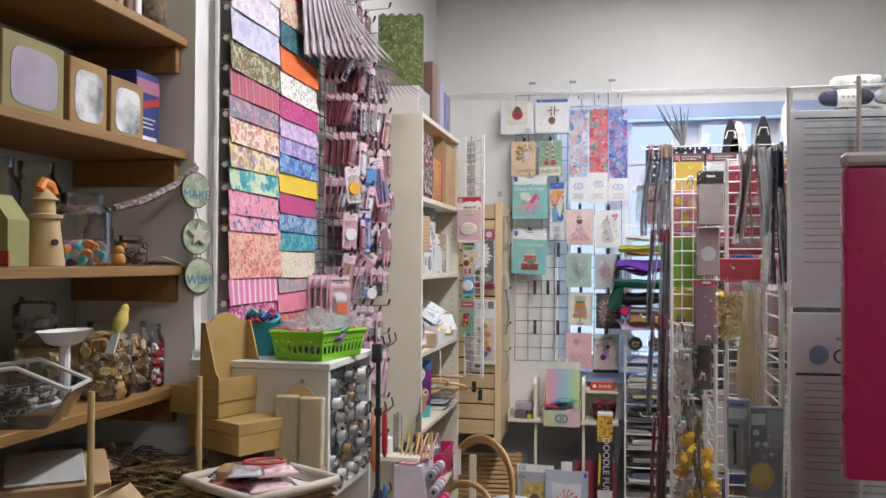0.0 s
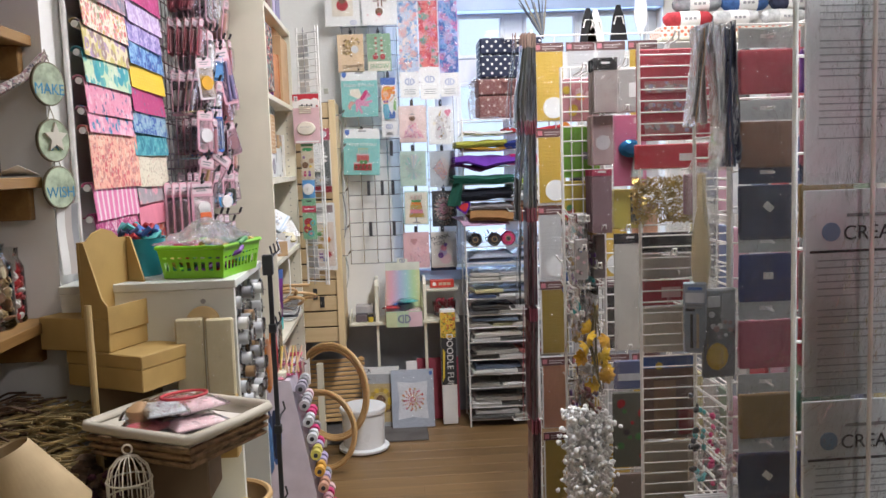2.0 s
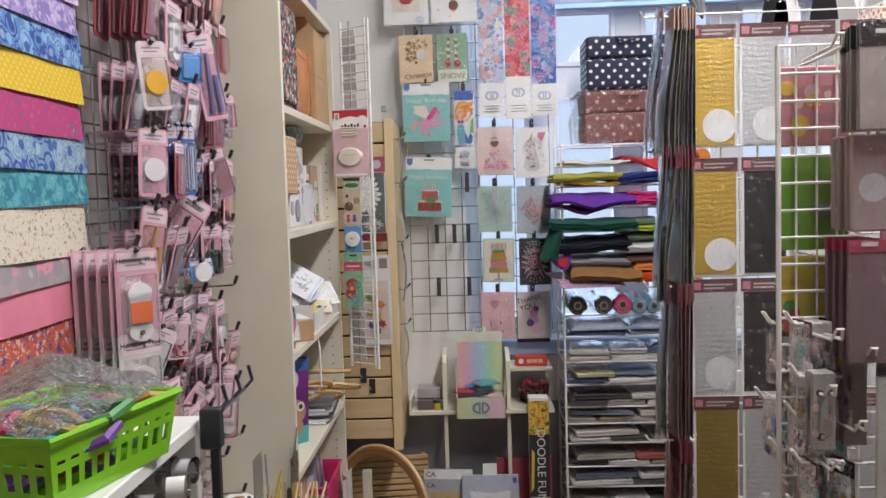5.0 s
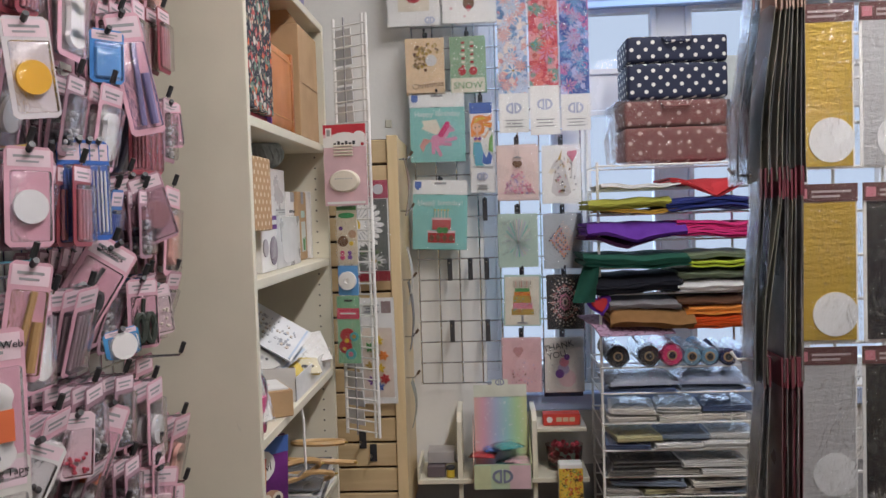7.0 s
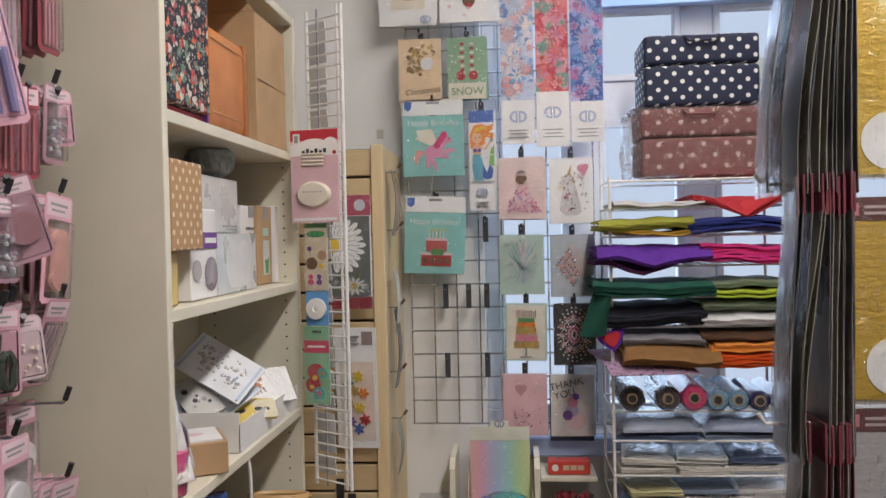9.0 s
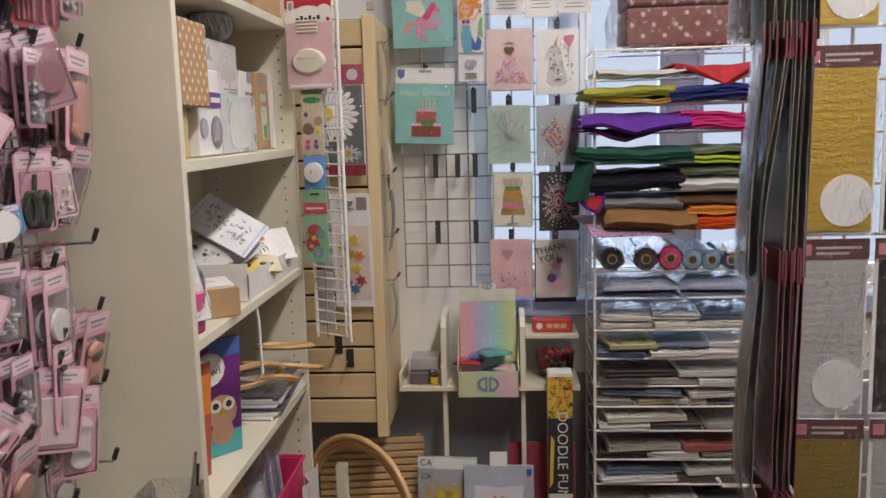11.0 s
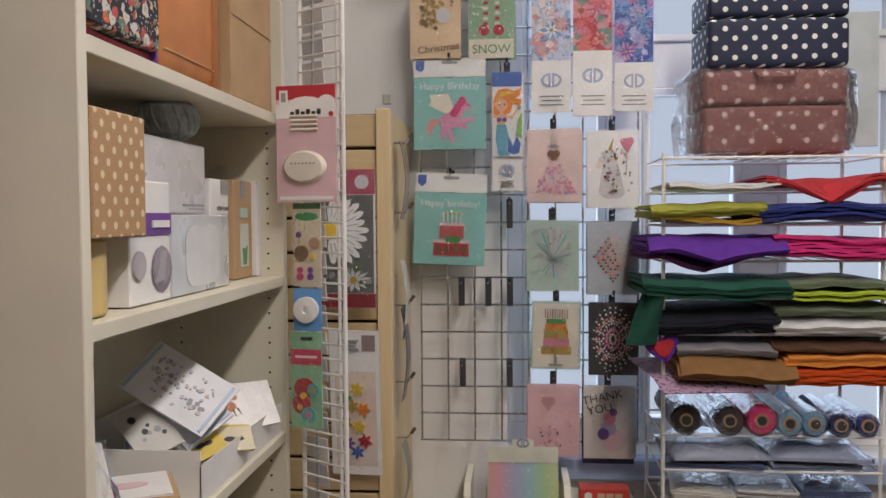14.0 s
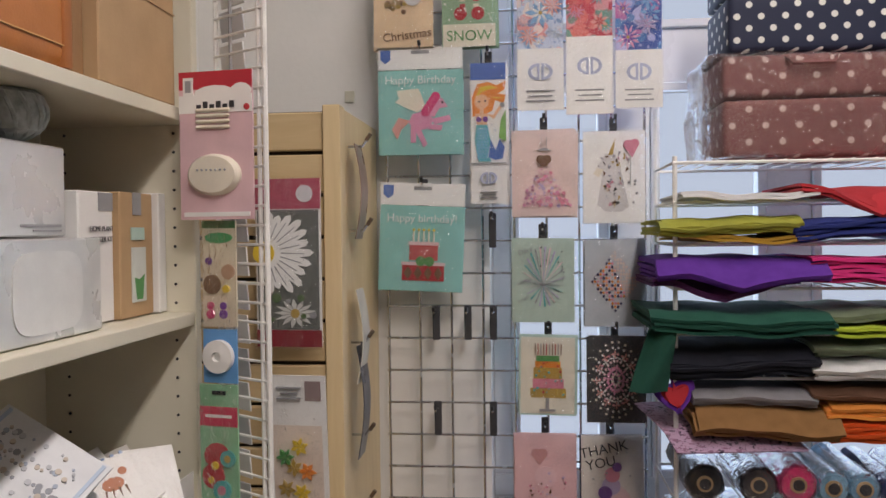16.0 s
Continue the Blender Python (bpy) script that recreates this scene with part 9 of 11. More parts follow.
for s_ in (-1, 1):
    bm = B()
    A = [bm.verts.new((s_ * 0.077, y, z)) for y, z in ((-0.0925, 0.073), (-0.031, 0.073), (-0.031, 0.236), (-0.042, 0.234), (-0.080, 0.115), (-0.0925, 0.10))]
    C = [bm.verts.new((s_ * 0.0725, v.co.y, v.co.z)) for v in A]
    bm.faces.new(A), bm.faces.new(C[::-1])
    for k in range(6):
        bm.faces.new((A[k], A[(k + 1) % 6], C[(k + 1) % 6], C[k]))
    part("arm", bm, MDF, t)
bm = B(); bx(bm, -0.079, 0.079, -0.0955, -0.0928, 0.04, 0.098, 0.001); part("front_lip", bm, MDF, t)
# the lined wicker tray
WICKER = paint("dark_wicker", (0.20, 0.12, 0.06), 0.7, vary=0.3, scale=40, grain=0.8, fine=90)
t = thing("wicker_tray", "wicker tray lined with white cloth, full of packs", "basket", (-0.805, 1.825, 0.918), 61)
bm = B(); bx(bm, -0.118, 0.118, -0.132, 0.132, 0.030, 0.064, 0.01, 2)
for v in bm.verts:
    k = 0.86 + 0.1 * v.co.z / 0.08
    v.co.x, v.co.y = v.co.x * k, v.co.y * k
part("wicker", bm, WICKER, t)
for k in range(2, 5):
    bm = B(); tube(bm, [(sx * (0.104 + 0.0024 * k), sy * (0.118 + 0.0026 * k), 0.002 + 0.015 * k) for sx, sy in ((-1, -1), (1, -1), (1, 1), (-1, 1))], 0.005, 6, True); part("weave", bm, WICKER, t)
bm = B(); tube(bm, [(sx * 0.119, sy * 0.134, 0.086) for sx, sy in ((-0.94, -1), (0, -1.03), (0.94, -1), (1, -0.94), (1.03, 0), (1, 0.94), (0.94, 1), (0, 1.03), (-0.94, 1), (-1, 0.94), (-1.03, 0), (-1, -0.94))], 0.010, 10, True); part("cloth_rim", bm, ink(0.50, 0.455, 0.375, 0.85), t, smooth=70)
bm = B(); bx(bm, -0.10, 0.10, -0.115, 0.115, 0.0645, 0.068); part("lining", bm, ink(0.60, 0.56, 0.50, 0.85), t)
for ax, ay, bx_, by_ in ((-1, -1, 1, -1), (1, -1, 1, 1), (1, 1, -1, 1), (-1, 1, -1, -1)):
    bm = B(); sheet(bm, lambda u, v: ((ax + (bx_ - ax) * u) * (0.104 + 0.016 * v), (ay + (by_ - ay) * u) * (0.118 + 0.017 * v) , 0.066 + 0.018 * v + 0.002 * math.sin(u * 17)), 12, 3, 0.003)
    part("cloth_side", bm, ink(0.50, 0.455, 0.375, 0.85), t, smooth=60)
q = random.Random(6)
for k in range(9):
    x, y = q.uniform(-0.06, 0.06), q.uniform(-0.08, 0.08)
    c, s = math.cos(radians(61)), math.sin(radians(61))
    soft_packet("red and white craft packet in clear film", -0.80 + c * x - s * y, 1.815 + s * x + c * y, 0.988 + 0.005 * k, 0.10, 0.07, 0.012, (CARD_WHITE, PALE_PINK, ink(0.5, 0.10, 0.12), SILVERY, TAN)[k % 5], 37 * k, 110 + k, group="packets in the tray", name="craft_packet")
bm = B(); tube(bm, [(0.045 * math.cos(a), 0.03 * math.sin(a), 0.004) for a in [2 * math.pi * i / 20 for i in range(20)]], 0.003, 6, True)
solid("coil_of_cord", bm, RED, "small loop of red cord on the packets", "cord", (-0.79, 1.81, 1.045), 30)
t = thing("wooden_egg", "plain wooden egg at the tray's edge", "ornament", (-0.872, 1.80, 0.988))
bm = B(); lathe(bm, [(0.002, 0), (0.022, 0.006), (0.031, 0.022), (0.028, 0.04), (0.012, 0.052), (0, 0.053)], 18); part("egg", bm, TAN, t)
t = thing("wrapped_pack", "cream wrapped folders tied with string, in film", "pack", (-0.792, 2.03, 0.985), 4, -3)
FOLDER = ink(0.60, 0.52, 0.33)
bm = B(); bx(bm, -0.064, -0.003, -0.012, 0.012, 0, 0.178, 0.004); part("folder", bm, FOLDER, t)
bm = B(); bx(bm, 0.001, 0.062, -0.012, 0.012, 0, 0.175, 0.004); part("folder", bm, FOLDER, t)
bm = B(); disc(bm, -0.005, 0.165, 0.038, 0.013, 0.018, 24); part("wooden_disc", bm, ink(0.52, 0.38, 0.20), t)
bm = B(); rod(bm, (-0.001, -0.013, 0.0), (-0.001, -0.013, 0.177), 0.0015, 5); part("string", bm, ink(0.3, 0.24, 0.14), t)
hd = new("film_holder"); hd.parent = t; hd.matrix_basis = pose(0, -0.012, 0.180)
film_bag(hd, 0.132, 0.18, 0, 0.007, 0.008, 5)
# Added support; its dark colour paints in the shade under the tray.
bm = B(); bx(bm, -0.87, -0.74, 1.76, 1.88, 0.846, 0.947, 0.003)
solid("wooden_crate", bm, ink(0.14, 0.09, 0.05), "dark support added in the shaded gap under the wicker tray", "box")
bm = B(); bx(bm, -0.86, -0.73, 2.012, 2.055, 0.846, 0.984, 0.003)
solid("wooden_crate", bm, MDF, "small board box under the wrapped folders", "box")
# dowels, lampshade, cage, loose stock
for x, y, z0, z1 in ((-1.05, 1.545, 0.846, 1.235), (-0.985, 1.875, 0.846, 1.225)):
    bm = B(); rod(bm, (x, y, z0), (x - 0.004, y + 0.006, z1), 0.0075, 10)
    solid("wooden_dowel", bm, ink(0.52, 0.38, 0.18), "upright pale wooden dowel", "dowel", group="dowels")
t = thing("lampshade", "plain tan paper cone lampshade", "lampshade", (-1.01, 1.65, 0.875), ry=-20, rx=8)
bm = B(); lathe(bm, [(0.088, 0.0), (0.089, 0.003), (0.043, 0.145), (0.041, 0.148), (0.039, 0.145), (0.083, 0.004)], 40); part("shade", bm, ink(0.46, 0.34, 0.19, 0.8), t)
t = thing("birdcage", "small cream wire birdcage ornament", "birdcage", (-0.872, 1.70, 0.846))
for k in range(16):
    a = k * math.pi / 8
    bm = B(); tube(bm, [(0.040 * math.cos(a), 0.040 * math.sin(a), 0.004), (0.040 * math.cos(a), 0.040 * math.sin(a), 0.075), (0.034 * math.cos(a), 0.034 * math.sin(a), 0.10), (0.018 * math.cos(a), 0.018 * math.sin(a), 0.118), (0.002, 0, 0.124)], 0.0014, 5); part("bar", bm, CREAM, t)
for z in (0.005, 0.045, 0.076):
    bm = B(); tube(bm, [(0.041 * math.cos(i * math.pi / 12), 0.041 * math.sin(i * math.pi / 12), z) for i in range(24)], 0.002, 5, True); part("band", bm, CREAM, t)
bm = B(); tube(bm, [(0.009 * math.cos(i * math.pi / 6), 0, 0.134 + 0.009 * math.sin(i * math.pi / 6)) for i in range(12)], 0.002, 5, True); part("ring", bm, CREAM, t)
DRY = [paint("dry_" + n, c, 0.9, vary=0.3, scale=30, grain=0.5) for n, c in (("straw", (0.42, 0.32, 0.15)), ("moss", (0.20, 0.19, 0.07)), ("bark", (0.13, 0.08, 0.05)), ("plum", (0.09, 0.03, 0.05)))]


def dry_bundle(label, x, y, z, n, L, m, seed, r=0.0025, spread=0.06, flat=0.35):
    q = random.Random(seed)
    bm = B()
    for k in range(n):
        a = q.uniform(-0.7, 0.7)
        p = Vector((q.uniform(-spread, spread), q.uniform(-spread, spread), 0.006 + q.uniform(0, spread * flat)))
        d = Vector((math.cos(a), math.sin(a), q.uniform(-0.1, 0.35))) * L * q.uniform(0.5, 1)
        tube(bm, [p - d / 2 + Vector((0, 0, abs(d.z) / 2)), p + Vector((0, 0, 0.01 + abs(d.z) / 2)), p + d / 2 + Vector((0, 0, abs(d.z) / 2))], r, 4)
    return solid("dried_bundle", bm, m, label, "dried plants", (x, y, z), group="dried plants", kind="stuff")


dry_bundle("bundle of dry straw stalks", -1.20, 1.93, 0.93, 90, 0.20, DRY[0], 1, 0.0025, 0.07)
dry_bundle("bundle of dry straw stalks in a bag", -1.12, 1.86, 0.87, 90, 0.18, DRY[0], 2, 0.003, 0.07)
dry_bundle("dark twigs heaped at the back", -1.34, 1.78, 0.87, 80, 0.20, DRY[2], 3, 0.004, 0.09)
dry_bundle("mossy green dried stems", -1.24, 1.78, 0.88, 80, 0.16, DRY[1], 4, 0.004, 0.08)
dry_bundle("dark twigs heaped on the bench", -1.22, 1.30, 0.848, 80, 0.2, DRY[2], 5, 0.004, 0.09)


def pebble_heap(label, x, y, z, n, r, m, seed, spread=0.07, name="dried_fruit_heap"):
    q = random.Random(seed)
    bm = B()
    for k in range(n):
        a, d = q.uniform(0, 6.28), spread * math.sqrt(q.random())
        bmesh.ops.create_icosphere(bm, subdivisions=1, radius=r * q.uniform(0.7, 1.2), matrix=Matrix.Translation((d * math.cos(a), d * math.sin(a), r + q.uniform(0, spread * (1 - d / spread / 1.3)))) @ Matrix.Diagonal((1, 1, 0.7, 1)))
    return solid(name, bm, m, label, "dried fruit", (x, y, z), kind="stuff")


pebble_heap("heap of dark purple dried berries", -1.14, 1.55, 0.846, 70, 0.013, DRY[3], 1)
pebble_heap("heap of pale seed heads", -1.10, 1.60, 0.87, 14, 0.026, SHELL[3], 2, 0.06)
pebble_heap("heap of brown pine cones", -1.0, 1.83, 0.846, 30, 0.02, DRY[2], 3, 0.06)
pebble_heap("heap of dark potpourri in film", -0.955, 1.79, 0.846, 60, 0.012, DRY[3], 4, 0.06)
pebble_heap("heap of yellow-green dried fruit slices", -0.86, 1.60, 0.846, 40, 0.014, ink(0.42, 0.38, 0.05), 5, 0.045)
t = thing("plastic_box", "clear plastic box of brown wood pieces", "box", (-1.30, 1.60, 0.847), 12)
bm = B(); bx(bm, -0.12, 0.12, -0.10, 0.10, 0, 0.15, 0.006); part("tub", bm, CLEAR_TUB, t).visible_shadow = False
for k in range(8):
    bm = B(); bx(bm, -0.05, 0.05, -0.012, 0.012, 0, 0.05, 0.002)
    bmesh.ops.transform(bm, matrix=pose(-0.04 + 0.012 * k, -0.06 + 0.016 * k, 0.02 + 0.015 * (k % 4), 20 * k, 15, 40 * k), verts=bm.verts); part("wood_piece", bm, TAN, t)
t = thing("picture_box", "open brown box with a silver foil pack", "box", (-1.235, 1.685, 0.955), 38, 16)
bm = B(); bx(bm, -0.11, 0.11, -0.08, 0.08, 0.03, 0.09, 0.003); part("box", bm, KRAFT, t)
bm = B(); bx(bm, -0.10, 0.06, -0.07, 0.07, 0.091, 0.10, 0.003); part("foil_pack", bm, SILVER, t)
for k, (x, y, w, d, m, rz, lab) in enumerate(((-0.98, 1.52, 0.17, 0.13, ink(0.48, 0.38, 0.24), 28, "brown paper pack with a dark stamp"), (-1.08, 1.40, 0.15, 0.10, ink(0.62, 0.34, 0.38), 20, "pale pink paper pack"), (-0.93, 1.42, 0.16, 0.12, ink(0.50, 0.42, 0.30), 35, "natural paper pack in film"), (-0.89, 1.30, 0.16, 0.12, ink(0.40, 0.33, 0.22), 10, "brown paper pack in film"), (-1.05, 1.22, 0.2, 0.14, ink(0.52, 0.46, 0.36), 5, "cream paper pack in film"))):
    soft_packet(lab + " lying on the bench", x, y, 0.847 + 0.004 * k, w, d, 0.03, m, rz, 130 + k, group="paper packs on the bench", name="paper_pack")
pebble_heap("heap of black and plum dried berries", -1.22, 1.68, 0.847, 90, 0.014, DRY[3], 11, 0.07)
pebble_heap("heap of shiny brown seed pods", -1.17, 1.73, 0.847, 14, 0.026, ink(0.20, 0.11, 0.07, 0.25), 12, 0.05)
pebble_heap("heap of white cotton bolls", -1.27, 1.60, 0.90, 30, 0.022, ink(0.66, 0.63, 0.58, 0.9), 13, 0.06)
pebble_heap("heap of dark potpourri behind the cage", -0.93, 1.76, 0.847, 70, 0.010, DRY[2], 14, 0.06)
pebble_heap("heap of yellow-green dried fruit in film", -0.895, 1.655, 0.847, 40, 0.012, ink(0.40, 0.36, 0.06), 15, 0.04)
pebble_heap("scatter of brown pods under the jars' shelf", -1.30, 2.0, 0.88, 110, 0.013, DRY[2], 16, 0.09)
pebble_heap("heap of olive dried leaves in a bag", -1.20, 2.0, 0.88, 120, 0.011, DRY[1], 17, 0.09)
dry_bundle("loose straw stalks heaped behind the lampshade", -1.12, 2.0, 0.90, 160, 0.12, DRY[0], 18, 0.0025, 0.09, 0.7)
dry_bundle("tangle of dark dried stems", -1.26, 1.93, 0.93, 120, 0.14, DRY[2], 19, 0.003, 0.10, 0.7)
t = thing("storage_box", "clear tub of brown bark and wood pieces", "box", (-1.32, 1.885, 0.93), 24)
bm = B(); bx(bm, -0.12, 0.12, -0.09, 0.09, 0, 0.10, 0.006); part("tub", bm, CLEAR_TUB, t).visible_shadow = False
q = random.Random(23)
for k in range(16):
    bm = B(); bx(bm, -0.03, 0.03, -0.014, 0.014, 0, 0.012, 0.002)
    bmesh.ops.transform(bm, matrix=pose(q.uniform(-0.08, 0.08), q.uniform(-0.06, 0.06), 0.012 + 0.005 * k, q.uniform(-40, 40), q.uniform(-40, 40), q.uniform(0, 180)), verts=bm.verts); part("wood_piece", bm, (TAN, KRAFT, MDF)[k % 3], t)
t = thing("gift_carton", "green and red glossy carton on the bench", "carton", (-1.19, 1.48, 0.847), 25)
bm = B(); bx(bm, -0.045, 0.045, -0.05, 0.05, 0, 0.035, 0.002); part("base", bm, ink(0.40, 0.03, 0.04, 0.25), t)
bm = B(); bx(bm, -0.047, 0.047, -0.052, 0.052, 0.036, 0.075, 0.002); part("lid", bm, ink(0.02, 0.26, 0.06, 0.25), t)
for k, (x, y, z, w, d, m, rz, lab) in enumerate(((-1.085, 1.55, 0.872, 0.14, 0.07, ink(0.62, 0.26, 0.30), 24, "pink paper pack with white print"), (-1.03, 1.50, 0.86, 0.13, 0.08, ink(0.62, 0.60, 0.56), 15, "white tissue pack in shiny film"), (-0.965, 1.575, 0.865, 0.16, 0.10, ink(0.46, 0.37, 0.24), 34, "natural fibre pack in film"), (-0.90, 1.50, 0.852, 0.15, 0.10, ink(0.50, 0.40, 0.26), 12, "brown paper pack in film"), (-0.84, 1.60, 0.85, 0.12, 0.08, ink(0.44, 0.38, 0.20), 60, "olive yellow pack in film"), (-1.24, 1.40, 0.85, 0.16, 0.12, ink(0.5, 0.44, 0.36), 20, "cream wadding pack in film"))):
    soft_packet(lab + " on the bench", x, y, z, w, d, 0.032, m, rz, 170 + k, group="paper packs on the bench", name="paper_pack")
# Added support that lifts the bench stock, kept dark.
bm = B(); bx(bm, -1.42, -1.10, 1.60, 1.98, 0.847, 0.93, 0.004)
solid("wooden_crate", bm, ink(0.20, 0.13, 0.07), "low dark support added under the bench stock", "crate")
bm = B(); bx(bm, -0.02, 0.02, -0.008, 0.008, 0, 0.004, 0.001)
solid("paper_label", bm, ink(0.10, 0.10, 0.22), "small dark blue label on the fibre pack", "label", (-0.962, 1.573, 0.902), 30)
for k, (x, y, m, rz, lab) in enumerate(((-0.80, 2.0, ink(0.62, 0.56, 0.44), 30, "folded cream paper bag"), (-0.78, 1.96, ink(0.62, 0.48, 0.20), 50, "cream paper bag with a yellow print"), (-0.68, 1.70, ink(0.34, 0.24, 0.13), 20, "brown paper bag"))):
    bm = B(); sheet(bm, lambda u, v: ((u - 0.5) * 0.20, (v - 0.5) * 0.13, 0.012 + 0.03 * u * math.sin(math.pi * v) + 0.012 * math.sin(4 * u + k)), 10, 8, 0.004)
    solid("paper_bag", bm, m, lab + " on the low shelf", "bag", (x, y, 0.70 + 0.012 * k), rz, group="paper bags")
# inside the cabinet's lower shelf
t = thing("wicker_basket", "round wicker basket of pale shells in the cabinet", "basket", (-0.82, 2.25, 0.562))
bm = B(); lathe(bm, [(0.07, 0), (0.10, 0.02), (0.115, 0.10), (0.11, 0.10), (0.09, 0.03), (0, 0.025)], 28); part("bowl", bm, ink(0.40, 0.28, 0.15), t)
bm = B(); tube(bm, [(0.115 * math.cos(i * math.pi / 16), 0.115 * math.sin(i * math.pi / 16), 0.102) for i in range(32)], 0.008, 6, True); part("rim", bm, CANE, t)
t = thing("storage_basket", "grey plastic basket with a white bag inside", "basket", (-0.70, 2.26, 0.30), 0)
bm = B(); bx(bm, -0.02, 0.10, -0.10, 0.12, 0, 0.14, 0.008); part("basket", bm, ink(0.42, 0.46, 0.50), t)
bm = B(); sheet(bm, lambda u, v: (0.04 + (u - 0.5) * 0.13, 0.01 + (v - 0.5) * 0.22, 0.145 + 0.05 * noise.noise(Vector((u * 4, v * 4, 3)))), 10, 12, 0.002); part("bag", bm, CARD_WHITE, t)
bm = B(); bx(bm, -0.715, -0.62, 2.15, 2.40, 0.0, 0.298, 0.004)
solid("storage_box", bm, ink(0.40, 0.36, 0.30), "plain box on the floor under the basket", "box")

# ---- right-hand row of wire displays ----
def foil(name, c, stripes=False):
    m, nt, b = nodes_of(name)
    co = coords(nt, vary=True)
    b.inputs["Base Color"].default_value = (*c, 1)
    b.inputs["Metallic"].default_value, b.inputs["Roughness"].default_value = 0.5, 0.33
    if stripes:
        w = node(nt, "ShaderNodeTexWave", Scale=60.0)
        w.bands_direction = "X"
        nt.links.new(co, w.inputs[0])
        bump(nt, b, w.outputs["Fac"], 0.9, 0.004)
    else:
        w = node(nt, "ShaderNodeTexNoise", Scale=240.0, Detail=3.0)
        mp = nt.nodes.new("ShaderNodeMapping")
        mp.inputs["Scale"].default_value = (0.5, 1, 1.0)
        nt.links.new(co, mp.inputs[0]), nt.links.new(mp.outputs[0], w.inputs[0])
        w2 = node(nt, "ShaderNodeTexWave", Scale=22.0, Distortion=6.0, Detail=3.0)
        w2.bands_direction = "Z"
        nt.links.new(co, w2.inputs[0])
        bump(nt, b, mixc(nt, 0.12, w.outputs["Color"], w2.outputs["Color"]), 0.6, 0.004)
    return m


GOLD_FOIL, SILVER_FOIL = foil("gold_foil", (0.62, 0.43, 0.08)), foil("silver_foil", (0.60, 0.60, 0.61))
OLIVE_FOIL, COPPER_FOIL = foil("dull_gold_foil", (0.36, 0.26, 0.06)), foil("copper_foil", (0.78, 0.42, 0.28), True)
MAROON = ink(0.12, 0.05, 0.05, 0.4)
BLACK_SHEET = ink(0.02, 0.02, 0.022, 0.2)


def foil_board(label, x0, x1, zt, zb, y, m, badge=True, rz=0, seed=1):
    w, h = x1 - x0, zt - zb
    t = thing("foil_board", label, "craft board", ((x0 + x1) / 2, y, zt), rz, group="foil boards")
    flat_card(t, w, h, CARD_WHITE, 0.002, 0.002, "backing")
    bm = B(); bx(bm, -w / 2 + 0.006, w / 2 - 0.004, -0.0005, 0.0018, -h + 0.004, -0.034); part("foil", bm, m, t)
    bm = B(); bx(bm, -w / 2, w / 2, -0.001, 0.0018, -0.033, 0.0); part("header", bm, MAROON, t)
    bm = B(); bx(bm, -w / 2 + 0.004, -w / 2 + 0.022, -0.0018, -0.001, -0.026, -0.008); part("emblem", bm, ink(0.55, 0.20, 0.24), t)
    bm = B()
    for k in range(2):
        bx(bm, -w / 2 + 0.03, w / 2 - 0.012 - 0.02 * k, -0.0016, -0.001, -0.016 - 0.009 * k, -0.012 - 0.009 * k)
    part("lettering_bars", bm, ink(0.5, 0.42, 0.42), t)
    if badge:
        bm = B(); disc(bm, 0.014, -h + 0.052, 0.041, -0.0022, -0.0008, 32); part("badge", bm, ink(0.66, 0.66, 0.66, 0.6), t)
    film_bag(t, w, h, -0.003, 0.004, 0.004, seed)
    return t


g = thing("wire_display_panel", "white wire display panel carrying foil boards", "display panel", (0, 3.47, 0))
wire_panel(g, 0.197, 0.74, 0.0, 1.965, 0, 6, 24, 0.003, WIRE_WHITE)
bm = B(); rod(bm, (0.197, -0.006, 0), (0.197, -0.006, 1.99), 0.006, 8); part("post", bm, WIRE_WHITE, g)
ROWZ = (1.935, 1.607, 1.305, 1.008, 0.70, 0.395)
COLX = ((0.205, 0.318), (0.328, 0.440), (0.446, 0.560), (0.572, 0.686))
PICK = ((GOLD_FOIL, GOLD_FOIL, SILVER_FOIL, OLIVE_FOIL, COPPER_FOIL, OLIVE_FOIL), (SILVER_FOIL, BLACK_SHEET, BLACK_SHEET, SILVER_FOIL, GOLD_FOIL, SILVER_FOIL), (SILVER_FOIL, SILVER_FOIL, GOLD_FOIL, BLACK_SHEET, SILVER_FOIL, GOLD_FOIL), (GOLD_FOIL, SILVER_FOIL, COPPER_FOIL, SILVER_FOIL, GOLD_FOIL, SILVER_FOIL))
NAMES = {GOLD_FOIL: "gold embossed foil board with a maroon header", SILVER_FOIL: "silver embossed foil board with a maroon header", OLIVE_FOIL: "dull gold card board with a dark header", COPPER_FOIL: "copper ribbed foil board with a dark header", BLACK_SHEET: "glossy black card board with a maroon header"}
for c, (a, b_) in enumerate(COLX):
    for r, z in enumerate(ROWZ):
        m = PICK[c][r]
        foil_board(NAMES[m], a, b_, z, z - (0.292 if r else 0.30), 3.445 - 0.008 * (r % 2), m, r < 3 and m is not BLACK_SHEET, (c + r) % 3 - 1, 200 + 7 * c + r)
